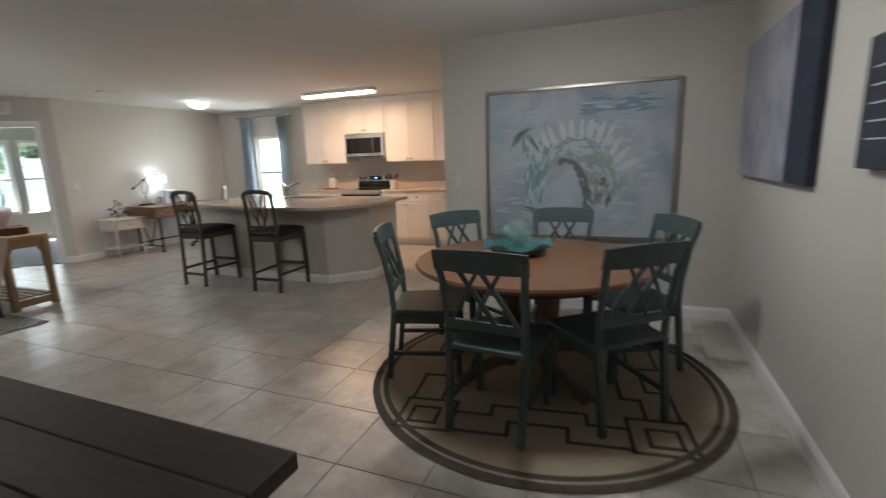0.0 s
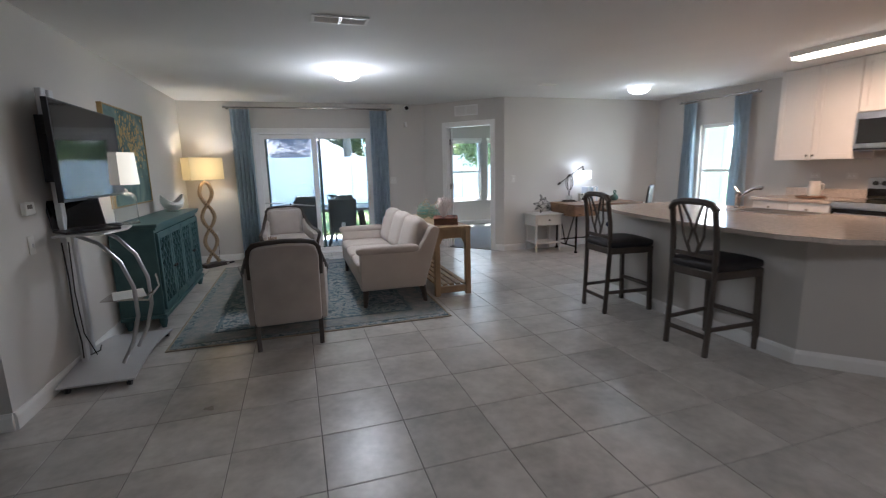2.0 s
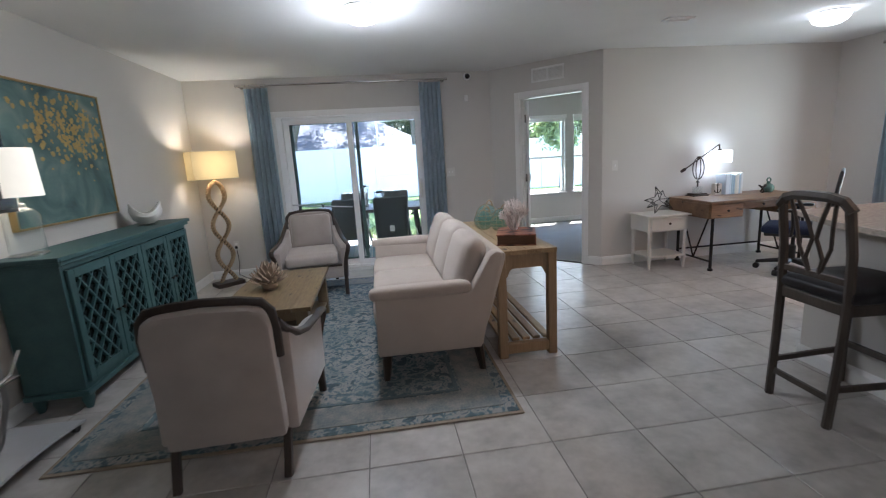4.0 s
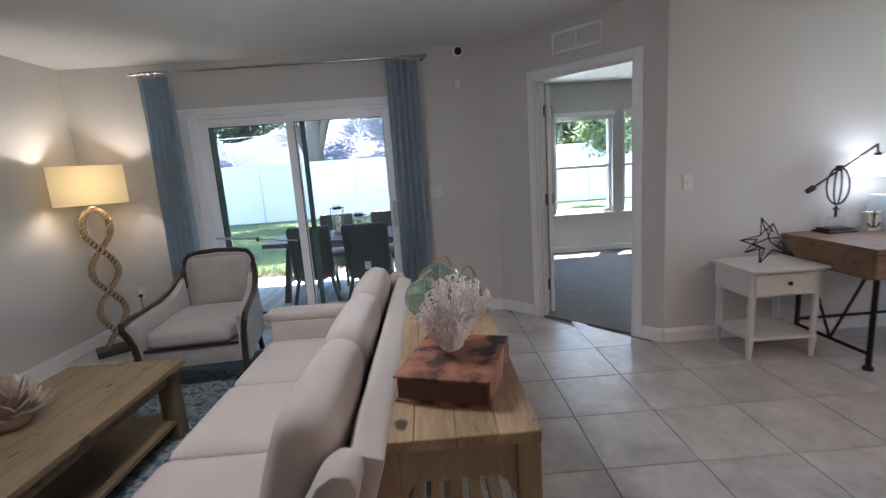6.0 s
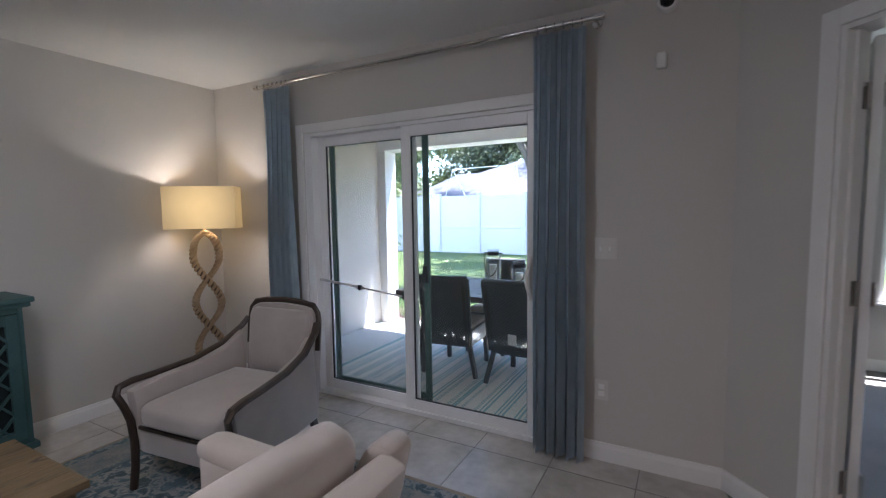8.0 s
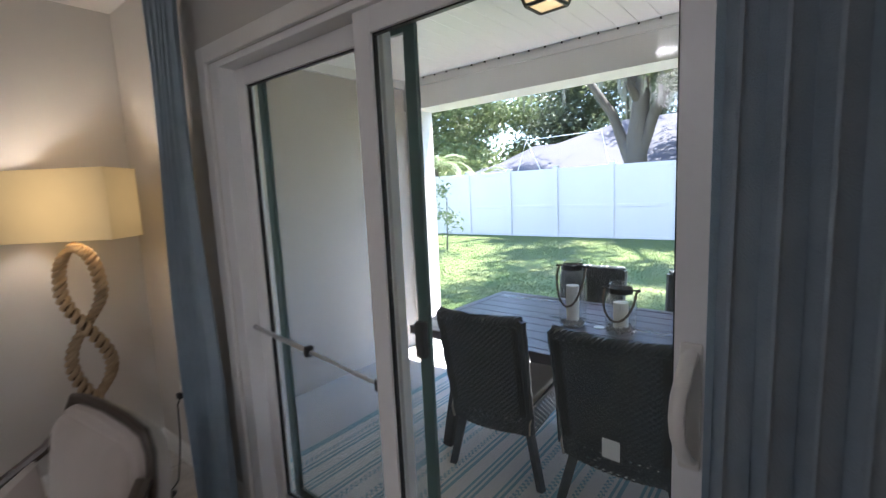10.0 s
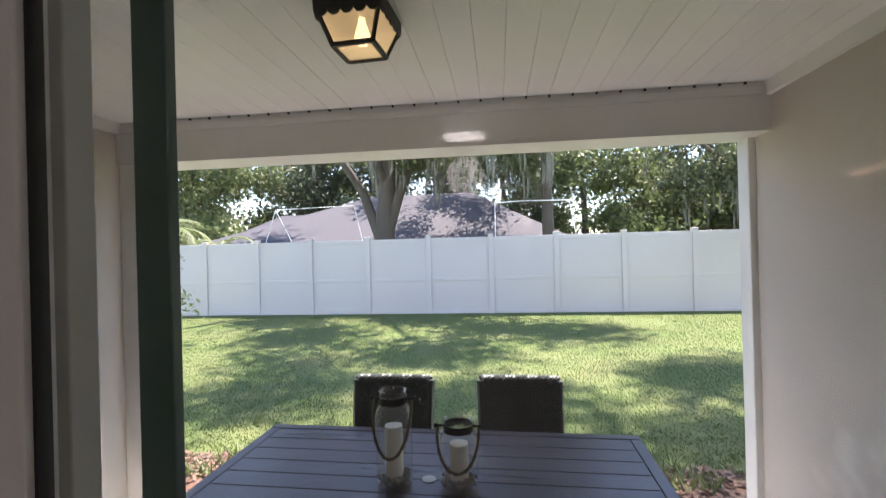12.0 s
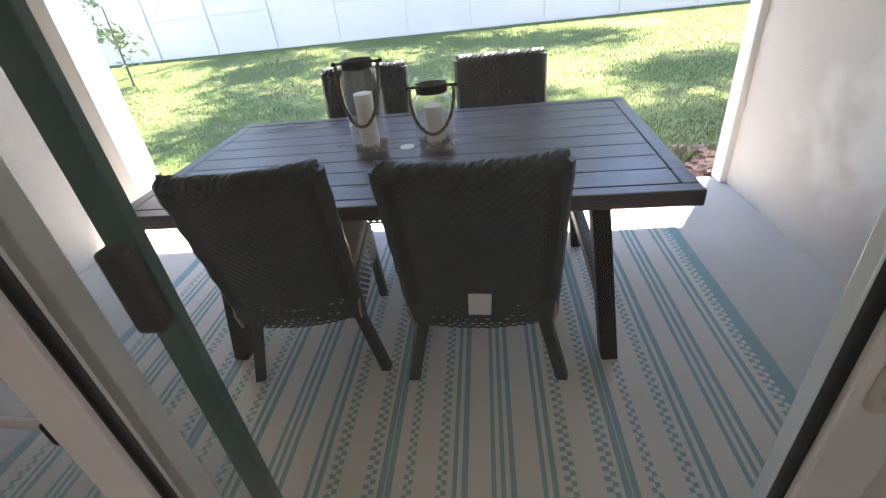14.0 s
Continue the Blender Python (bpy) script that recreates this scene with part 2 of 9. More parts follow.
# ---- mesh helpers ----
def box(bm, x0, x1, y0, y1, z0, z1, bev=0.0, m=None, seg=2):
    t = Matrix.LocRotScale(((x0 + x1) / 2, (y0 + y1) / 2, (z0 + z1) / 2), None, (abs(x1 - x0), abs(y1 - y0), abs(z1 - z0)))
    r = bmesh.ops.create_cube(bm, size=1, matrix=t)
    vs = r["verts"]
    if bev:
        es = list({e for v in vs for e in v.link_edges})
        g = bmesh.ops.bevel(bm, geom=es, offset=bev, segments=seg, affect="EDGES", profile=0.5, clamp_overlap=True)
        vs = list({v for f in g["faces"] for v in f.verts} | {v for v in vs if v.is_valid})
    if m is not None:
        bmesh.ops.transform(bm, matrix=m, verts=vs)
    return vs


def bar(bm, p, q, w, h, bev=0.0, up=(0, 0, 1)):
    """A squared bar from p to q."""
    p, q = Vector(p), Vector(q)
    d = q - p
    z = d.normalized()
    u = Vector(up)
    if abs(z.dot(u)) > 0.98:
        u = Vector((1, 0, 0))
    x = u.cross(z).normalized()
    y = z.cross(x)
    m = Matrix((x, y, z)).transposed().to_4x4()
    m.translation = (p + q) / 2
    return box(bm, -w / 2, w / 2, -h / 2, h / 2, -d.length / 2, d.length / 2, bev, m)


def rod(bm, p, q, r, r2=None, n=12):
    p, q = Vector(p), Vector(q)
    d = q - p
    m = Matrix.Translation((p + q) / 2) @ d.to_track_quat("Z", "Y").to_matrix().to_4x4()
    return bmesh.ops.create_cone(bm, cap_ends=True, segments=n, radius1=r, radius2=r if r2 is None else r2, depth=d.length, matrix=m)["verts"]


def lathe(bm, prof, n=24, at=(0, 0, 0), m=None, loop=False, caps=True):
    """Turns a list of (radius, height) about the upright axis."""
    rings = []
    for r, z in prof:
        rings.append([bm.verts.new((at[0] + r * math.cos(2 * math.pi * i / n), at[1] + r * math.sin(2 * math.pi * i / n), at[2] + z)) for i in range(n)])
    for a, b in zip(rings, rings[1:]):
        for i in range(n):
            bm.faces.new((a[i], a[(i + 1) % n], b[(i + 1) % n], b[i]))
    if loop:
        a, b = rings[-1], rings[0]
        for i in range(n):
            bm.faces.new((a[i], a[(i + 1) % n], b[(i + 1) % n], b[i]))
    elif caps:
        if prof[0][0] > 1e-4:
            bm.faces.new(rings[0][::-1])
        if prof[-1][0] > 1e-4:
            bm.faces.new(rings[-1])
    if m is not None:
        bmesh.ops.transform(bm, matrix=m, verts=[v for r in rings for v in r])
    bmesh.ops.remove_doubles(bm, verts=[v for r in rings for v in r if v.is_valid], dist=1e-5)


def tube(bm, pts, r, n=8, closed=False, flat=1.0, taper=None):
    """A round bar swept along points."""
    pts = [Vector(p) for p in pts]
    k = len(pts)
    rings = []
    ref = Vector((0.13, 0.21, 0.97)).normalized()
    for i, p in enumerate(pts):
        if closed:
            t = pts[(i + 1) % k] - pts[i - 1]
        else:
            t = pts[min(i + 1, k - 1)] - pts[max(i - 1, 0)]
        t.normalize()
        x = (ref - t * ref.dot(t))
        if x.length < 1e-3:
            x = Vector((1, 0, 0)) - t * t.x
        x.normalize()
        ref = x
        y = t.cross(x)
        rr = r if taper is None else r * (taper[0] + (taper[1] - taper[0]) * i / (k - 1))
        rings.append([bm.verts.new(p + x * rr * math.cos(2 * math.pi * j / n) + y * rr * flat * math.sin(2 * math.pi * j / n)) for j in range(n)])
    rng = range(k if closed else k - 1)
    for i in rng:
        a, b = rings[i], rings[(i + 1) % k]
        for j in range(n):
            bm.faces.new((a[j], a[(j + 1) % n], b[(j + 1) % n], b[j]))
    if not closed:
        bm.faces.new(rings[0][::-1])
        bm.faces.new(rings[-1])


def prism(bm, poly, z0, z1, bev=0.0, m=None):
    """A flat outline (x, y) raised from z0 to z1."""
    lo = [bm.verts.new((x, y, z0)) for x, y in poly]
    hi = [bm.verts.new((x, y, z1)) for x, y in poly]
    k = len(poly)
    fs = [bm.faces.new(lo[::-1]), bm.faces.new(hi)]
    for i in range(k):
        fs.append(bm.faces.new((lo[i], lo[(i + 1) % k], hi[(i + 1) % k], hi[i])))
    vs = lo + hi
    bmesh.ops.recalc_face_normals(bm, faces=fs)
    if bev:
        es = list({e for f in fs for e in f.edges})
        g = bmesh.ops.bevel(bm, geom=es, offset=bev, segments=2, affect="EDGES", profile=0.5)
        vs = list({v for f in g["faces"] for v in f.verts} | {v for v in vs if v.is_valid})
    if m is not None:
        bmesh.ops.transform(bm, matrix=m, verts=vs)
    return vs


def soft(bm, x0, x1, y0, y1, z0, z1, r=0.04, puff=(0, 0, 0), n=8, m=None):
    """A stuffed block: rounded edges, faces bulged outwards by puff along x, y, z."""
    h = Vector((abs(x1 - x0) / 2, abs(y1 - y0) / 2, abs(z1 - z0) / 2))
    c = Vector(((x0 + x1) / 2, (y0 + y1) / 2, (z0 + z1) / 2))
    r = min(r, *h) * 0.999
    tmp = bmesh.new()
    bmesh.ops.create_cube(tmp, size=2)
    bmesh.ops.subdivide_edges(tmp, edges=tmp.edges[:], cuts=n, use_grid_fill=True)
    made = {}
    for v in tmp.verts:
        u = Vector([math.copysign(abs(a) ** 0.8, a) for a in v.co])
        p = Vector([u[i] * h[i] for i in range(3)])
        core = Vector([max(-(h[i] - r), min(h[i] - r, p[i])) for i in range(3)])
        d = p - core
        if d.length > 1e-6:
            p = core + d.normalized() * r
        for i in range(3):
            j, k = (i + 1) % 3, (i + 2) % 3
            p[i] += math.copysign(1, u[i]) * abs(u[i]) * puff[i] * (1 - u[j] ** 2) * (1 - u[k] ** 2)
        p += c
        made[v] = bm.verts.new(m @ p if m is not None else p)
    for f in tmp.faces:
        bm.faces.new([made[v] for v in f.verts])
    tmp.free()


def part(name, bm, material, parent=None, label="", smooth=False, at=None):
    """Links a bmesh as one mesh object, under a thing or a part."""
    bmesh.ops.recalc_face_normals(bm, faces=bm.faces[:])
    me = bpy.data.meshes.new(name)
    bm.to_mesh(me)
    bm.free()
    if smooth:
        for p in me.polygons:
            p.use_smooth = True
        me.set_sharp_from_angle(angle=radians(38))
    me.materials.append(M[material] if isinstance(material, str) else material)
    o = new(name, me)
    if at is not None:
        o.matrix_basis = at
    if parent is not None:
        o.parent = parent
    if label:
        o["label"] = label
    return o


def quick(name, material, parent=None, label="", **k):
    """A part made of boxes: boxes=[(x0, x1, y0, y1, z0, z1, bevel), ...]."""
    bm = bmesh.new()
    for b in k["boxes"]:
        box(bm, *b)
    return part(name, bm, material, parent, label)


def thing(name, label, category, m=None, group=""):
    o = new(name)
    o.empty_display_size = 0.1
    if m is not None:
        o.matrix_basis = m
    return tagged(o, label, category, group)


def setting(name, bm, material, label="", smooth=False):
    return tagged(part(name, bm, material, None, label, smooth), label, kind="structure")


# ---- the large structure ----
CEIL = 2.44
X_L, X_R, Y_B, Y_D = -0.05, 7.73, 9.865, 8.79
T = 0.12


def wall_y(name, y0, y1, x0, x1, holes=(), top=CEIL, material="wall", z0=-0.02):
    """A wall across, from x0 to x1, with openings (x0, x1, z0, z1)."""
    bm = bmesh.new()
    cur = x0
    for a, b, c, d in sorted(holes):
        if a > cur:
            box(bm, cur, a, y0, y1, z0, top)
        if c > z0 + 0.03:
            box(bm, a, b, y0, y1, z0, c)
        if d < top:
            box(bm, a, b, y0, y1, d, top)
        cur = b
    if cur < x1:
        box(bm, cur, x1, y0, y1, z0, top)
    return setting(name, bm, material, "")


def wall_x(name, x0, x1, y0, y1, holes=(), top=CEIL, material="wall", z0=-0.02):
    bm = bmesh.new()
    cur = y0
    for a, b, c, d in sorted(holes):
        if a > cur:
            box(bm, x0, x1, cur, a, z0, top)
        if c > z0 + 0.03:
            box(bm, x0, x1, a, b, z0, c)
        if d < top:
            box(bm, x0, x1, a, b, d, top)
        cur = b
    if cur < y1:
        box(bm, x0, x1, cur, y1, z0, top)
    return setting(name, bm, material, "")


wall_x("wall_west", X_L - T, X_L, 5.02, Y_B + 0.0)
wall_y("wall_hall_north", 5.02, 5.14, -1.9, X_L - T)
wall_x("wall_hall_west", -2.02, -1.9, -0.6, 5.32)
wall_x("wall_entry", 0.40, 0.52, 1.5, 3.4)
wall_y("wall_south", 0.02, 0.14, -1.9, 4.73)
wall_x("wall_dining_east", 4.61, 4.73, 0.14, 2.60)
wall_y("wall_kitchen_south", 2.48, 2.60, 4.73, X_R + T)
wall_x("wall_east", X_R, X_R + 0.15, 2.60, Y_D + 0.12, holes=[(7.15, 7.90, 0.60, 1.94)])
wall_y("wall_nook_north", Y_D, Y_D + 0.12, 4.73, X_R)
wall_y("wall_north", Y_B, Y_B + 0.16, X_L - T, 3.71, holes=[(0.97, 2.81, -0.02, 1.98)])

# slanted wall with the bedroom doorway
DA, DB = Vector((3.71, Y_B, 0)), Vector((4.73, Y_D, 0))
DL = (DB - DA).length
DU = (DB - DA).normalized()
DOORM = Matrix(((DU.x, -DU.y, 0, DA.x), (DU.y, DU.x, 0, DA.y), (0, 0, 1, 0), (0, 0, 0, 1)))
D0, D1, DH = 0.43, 1.26, 2.05
bm = bmesh.new()
box(bm, 0, D0, 0, T, -0.02, CEIL, m=DOORM)
box(bm, D1, DL, 0, T, -0.02, CEIL, m=DOORM)
box(bm, D0, D1, 0, T, DH, CEIL, m=DOORM)
setting("wall_slanted", bm, "wall")

# bedroom behind it
BY = 12.3
wall_x("wall_bedroom_west", 3.85, 4.0, Y_B + 0.16, BY, material="wall")
wall_y("wall_bedroom_north", BY, BY + 0.15, 3.85, 9.5, holes=[(4.92, 5.78, 0.58, 2.02), (5.94, 6.80, 0.58, 2.02)])
wall_x("wall_bedroom_east", 9.4, 9.5, Y_D + 0.12, BY)
wall_y("wall_bedroom_south", Y_D + 0.125, Y_D + 0.2, X_R + 0.15, 9.5)

bm = bmesh.new()
prism(bm, [(-1.9, 0.14), (4.61, 0.14), (4.61, 2.6), (X_R, 2.6), (X_R, Y_D), (4.73, Y_D), (3.71, Y_B), (X_L, Y_B), (X_L, 5.02), (-1.9, 5.02)], -0.06, -0.004)
box(bm, 0.97, 2.81, Y_B, Y_B + 0.16, -0.06, -0.004)
floor = setting("floor", bm, "grout", "grey beige square ceramic floor tiles with thin grout")
bm = bmesh.new()
prism(bm, [(3.71 + 0.02, Y_B + 0.03), (4.76, Y_D + 0.03), (4.76, Y_D + 0.12), (9.4, Y_D + 0.12), (9.4, BY), (4.0, BY), (4.0, Y_B + 0.03)], -0.06, 0.004)
setting("floor_bedroom", bm, "carpet", "dark grey cut-pile bedroom carpet")
bm = bmesh.new()
box(bm, -2.02, X_R + 0.15, -0.02, Y_B + 0.16, CEIL, CEIL + 0.15)
box(bm, 3.85, 9.5, Y_B + 0.16, BY + 0.15, CEIL, CEIL + 0.15)
box(bm, X_R + 0.15, 9.5, Y_D, Y_B + 0.16, CEIL, CEIL + 0.15)
setting("ceiling", bm, "ceiling", "white textured ceiling")


def skirting(name, runs):
    """White baseboard along runs of points; the wall lies to the left of each run."""
    bm = bmesh.new()
    for p, q in runs:
        p, q = Vector((*p, 0)), Vector((*q, 0))
        d = (q - p)
        u = d.normalized()
        m = Matrix(((u.x, -u.y, 0, p.x), (u.y, u.x, 0, p.y), (0, 0, 1, 0), (0, 0, 0, 1)))
        vs = []
        prof = [(0.0, 0.0), (-0.016, 0.0), (-0.016, 0.075), (-0.011, 0.088), (-0.008, 0.10), (0.0, 0.102)]
        prism(bm, prof, 0, d.length, m=m @ Matrix(((0, 0, 1, 0), (1, 0, 0, 0), (0, 1, 0, 0), (0, 0, 0, 1))))
    return setting(name, bm, "white")


def dp(s):
    v = DOORM @ Vector((s, 0, 0))
    return (v.x, v.y)


skirting("baseboard", [((X_L, 5.02), (X_L, Y_B)), ((X_L, Y_B), (0.90, Y_B)), ((2.88, Y_B), (3.71, Y_B)), (dp(0), dp(D0 - 0.07)), (dp(D1 + 0.07), dp(DL)),
                       ((4.73, Y_D), (X_R, Y_D)), ((X_R, Y_D), (X_R, 6.45)), ((4.61, 2.6), (4.61, 0.14)), ((4.61, 0.14), (-1.8, 0.14)), ((X_L - T, 5.02), (X_L, 5.02)), ((-1.8, 5.02), (X_L - T, 5.02)),
                       ((5.2, 2.6), (4.61, 2.6)), ((4.0, BY), (9.4, BY))])

# casing of the bedroom doorway and the open door
bm = bmesh.new()
for y0, y1 in ((-0.016, 0.0), (T, T + 0.016)):
    box(bm, D0 - 0.065, D0, y0, y1, 0, DH + 0.065, 0.004, m=DOORM)
    box(bm, D1, D1 + 0.065, y0, y1, 0, DH + 0.065, 0.004, m=DOORM)
    box(bm, D0, D1, y0, y1, DH, DH + 0.065, 0.004, m=DOORM)
box(bm, D0 - 0.002, D0 + 0.018, 0.0, T, 0, DH, m=DOORM)
box(bm, D1 - 0.018, D1 + 0.002, 0.0, T, 0, DH, m=DOORM)
box(bm, D0 + 0.018, D1 - 0.018, 0.0, T, DH - 0.018, DH + 0.002, m=DOORM)
box(bm, D0 + 0.018, D0 + 0.03, 0.045, 0.075, 0, DH - 0.018, m=DOORM)
box(bm, D1 - 0.03, D1 - 0.018, 0.045, 0.075, 0, DH - 0.018, m=DOORM)
setting("door_frame", bm, "white", "white painted door casing")
HM = DOORM @ pose(D0 + 0.022, 0.135, 0, 0, 0, 128)
door = tagged(thing("door_1", "white panelled bedroom door standing wide open", "door", HM), kind="structure")
bm = bmesh.new()
box(bm, 0.004, 0.76, -0.035, 0.0, 0.012, 2.02, 0.003)
part("slab", bm, "white", door)
for k, z in enumerate((0.28, 1.05, 1.80)):
    bm = bmesh.new()
    rod(bm, (0, -0.04, z - 0.045), (0, -0.04, z + 0.045), 0.007)
    box(bm, -0.02, 0.03, -0.0405, -0.0375, z - 0.045, z + 0.045, 0.001)
    part("hinge", bm, "chrome", door, "brushed nickel hinge")
    bm = bmesh.new()
    box(bm, D0 + 0.018, D0 + 0.0205, 0.078, 0.119, z - 0.05, z + 0.05, 0.001)
    rod(bm, (D0 + 0.022, 0.122, z - 0.05), (D0 + 0.022, 0.122, z + 0.05), 0.0075)
    part("hinge_leaf", bm, "chrome", door, "brushed nickel hinge leaf", at=HM.inverted() @ DOORM)


def window(name, x0, x1, z0, z1, m, label, sill=True):
    """A white sash window in the wall; local y runs outwards."""
    w = tagged(thing(name, label, "window", m), kind="structure")
    bm = bmesh.new()
    for a, b, c, d in ((x0, x0 + 0.045, z0, z1), (x1 - 0.045, x1, z0, z1), (x0 + 0.045, x1 - 0.045, z1 - 0.05, z1), (x0 + 0.045, x1 - 0.045, z0, z0 + 0.05)):
        box(bm, a, b, 0.05, 0.13, c, d, 0.003)
    zm = z0 + (z1 - z0) * 0.47
    box(bm, x0 + 0.045, x1 - 0.045, 0.06, 0.12, zm - 0.02, zm + 0.02, 0.003)
    part("window_frame", bm, "white", w)
    for a, b in ((z0 + 0.05, zm - 0.02), (zm + 0.02, z1 - 0.05)):
        bm = bmesh.new()
        box(bm, x0 + 0.045, x1 - 0.045, 0.09, 0.094, a, b)
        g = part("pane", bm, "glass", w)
        g.visible_shadow = False
    bm = bmesh.new()
    box(bm, x0 - 0.03, x1 + 0.03, -0.025, 0.05, z0 - 0.022, z0, 0.004)
    part("window_sill", bm, "white", w)
    return w


EASTM = Matrix(((0, 1, 0, X_R), (-1, 0, 0, 0), (0, 0, 1, 0), (0, 0, 0, 1)))
window("window_1", -7.90, -7.15, 0.60, 1.94, EASTM, "white sash window between blue curtains")
for k, x in enumerate((4.92, 5.94)):
    window("window_2" if k == 0 else "window_3", x, x + 0.86, 0.58, 2.02, pose(0, BY, 0), "white sash window of the carpeted bedroom")

for x in (4.92, 5.94):
    bl_ = thing("window_blind", "white blind raised to the top of the window", "blind", pose(x + 0.43, BY - 0.005, 2.0))
    quick("headrail", "white", bl_, boxes=[(-0.44, 0.44, -0.055, 0.0, -0.03, 0.03, 0.004)])
    for k in range(6):
        quick("slat", "white", bl_, boxes=[(-0.42, 0.42, -0.05, -0.002, -0.042 - k * 0.009, -0.036 - k * 0.009, 0)])
    bm = bmesh.new()
    rod(bm, (-0.34, -0.058, -0.03), (-0.34, -0.058, -0.5), 0.004, n=6)
    part("wand", bm, "white", bl_)

# the sliding glass door
sd = tagged(thing("door_2", "white vinyl sliding glass door onto the patio", "sliding door", pose(0, Y_B, 0)), kind="structure")
bm = bmesh.new()
for a, b, c, d in ((0.905, 0.97, 0, 2.045), (2.81, 2.875, 0, 2.045), (0.97, 2.81, 1.98, 2.045)):
    box(bm, a, b, -0.018, 0.0, c, d, 0.004)
part("casing", bm, "white", sd)
bm = bmesh.new()
for a, b, c, d in ((0.97, 1.045, 0, 1.98), (2.77, 2.81, 0, 1.98), (1.045, 2.77, 1.955, 1.98), (1.045, 2.77, 0, 0.03)):
    box(bm, a, b, 0.0, 0.15, c, d, 0.003)
part("outer_frame", bm, "vinyl", sd)


def panel(name, x0, x1, y, z0, z1, w, parent, material="vinyl"):
    bm = bmesh.new()
    for a, b, c, d in ((x0, x0 + w, z0, z1), (x1 - w, x1, z0, z1), (x0 + w, x1 - w, z1 - w, z1), (x0 + w, x1 - w, z0, z0 + w)):
        box(bm, a, b, y - 0.018, y + 0.018, c, d, 0.003)
    o = part(name, bm, material, parent)
    bm = bmesh.new()
    box(bm, x0 + w - 0.004, x1 - w + 0.004, y - 0.003, y + 0.003, z0 + w - 0.004, z1 - w + 0.004)
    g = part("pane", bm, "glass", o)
    g.visible_shadow = False
    bm = bmesh.new()
    for a, b, c, d in ((x0 + w, x0 + w + 0.004, z0 + w, z1 - w), (x1 - w - 0.004, x1 - w, z0 + w, z1 - w), (x0 + w, x1 - w, z1 - w - 0.004, z1 - w), (x0 + w, x1 - w, z0 + w, z0 + w + 0.004)):
        box(bm, a, b, y - 0.008, y + 0.008, c, d)
    part("gasket", bm, "black", o, "black rubber glazing strip")
    return o


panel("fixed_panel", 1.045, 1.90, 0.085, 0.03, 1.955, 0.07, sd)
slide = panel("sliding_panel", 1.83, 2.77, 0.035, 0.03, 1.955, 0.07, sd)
bm = bmesh.new()
tube(bm, [(2.732, 0.012 - 0.0, 0.88), (2.729, -0.02, 0.90), (2.722, -0.045, 0.95), (2.72, -0.05, 0.99), (2.722, -0.045, 1.03), (2.729, -0.02, 1.08), (2.732, 0.012, 1.10)], 0.011, 10, flat=1.4)
box(bm, 2.712, 2.752, 0.006, 0.018, 0.86, 1.12, 0.008)
part("door_handle", bm, "ceramic", slide, "white pull handle with lock plate", smooth=True)
# the screen panel outside, parked over the fixed half
scr = part("screen_panel", bmesh.new(), "green_alu", sd, "grey green sliding insect screen frame")
bm = bmesh.new()
for a, b, c, d in ((1.10, 1.145, 0.03, 1.95), (1.925, 1.97, 0.03, 1.95), (1.145, 1.925, 1.905, 1.95), (1.145, 1.925, 0.03, 0.11)):
    box(bm, a, b, 0.128, 0.145, c, d, 0.002)
bm.to_mesh(scr.data)
bm.free()
mesh_m = bpy.data.materials.new("insect_mesh")
mesh_m.use_nodes = True
nt = mesh_m.node_tree
nt.nodes.remove(nt.nodes["Principled BSDF"])
tr, df, mx = nt.nodes.new("ShaderNodeBsdfTransparent"), nt.nodes.new("ShaderNodeBsdfDiffuse"), nt.nodes.new("ShaderNodeMixShader")
df.inputs[0].default_value = (0.10, 0.11, 0.11, 1)
mx.inputs[0].default_value = 0.16
for a, b in ((tr.outputs[0], mx.inputs[1]), (df.outputs[0], mx.inputs[2]), (mx.outputs[0], nt.nodes["Material Output"].inputs[0])):
    nt.links.new(a, b)
bm = bmesh.new()
box(bm, 1.145, 1.925, 0.136, 0.137, 0.11, 1.905)
g = part("mesh", bm, mesh_m, scr, "fine grey insect mesh")
g.visible_shadow = False
bm = bmesh.new()
box(bm, 1.93, 1.968, 0.10, 0.127, 0.90, 1.02, 0.006)
part("latch", bm, "black", scr, "black latch plate")

# safety bar across the fixed panel
sb = thing("security_bar", "silver adjustable security bar braced across the glass door", "security bar", pose(0, Y_B, 0))
bm = bmesh.new()
rod(bm, (1.02, 0.045, 0.885), (1.42, 0.043, 0.845), 0.010)
part("outer_tube", bm, "alu", sb, smooth=True)
bm = bmesh.new()
rod(bm, (1.42, 0.043, 0.845), (1.815, 0.04, 0.805), 0.007)
part("inner_tube", bm, "alu", sb, smooth=True)
for p in ((1.012, 0.046, 0.886), (1.43, 0.043, 0.844), (1.82, 0.04, 0.805)):
    bm = bmesh.new()
    box(bm, p[0] - 0.012, p[0] + 0.012, p[1] - 0.016, p[1] + 0.016, p[2] - 0.02, p[2] + 0.02, 0.004)
    part("cap", bm, "black", sb, "black rubber cap")

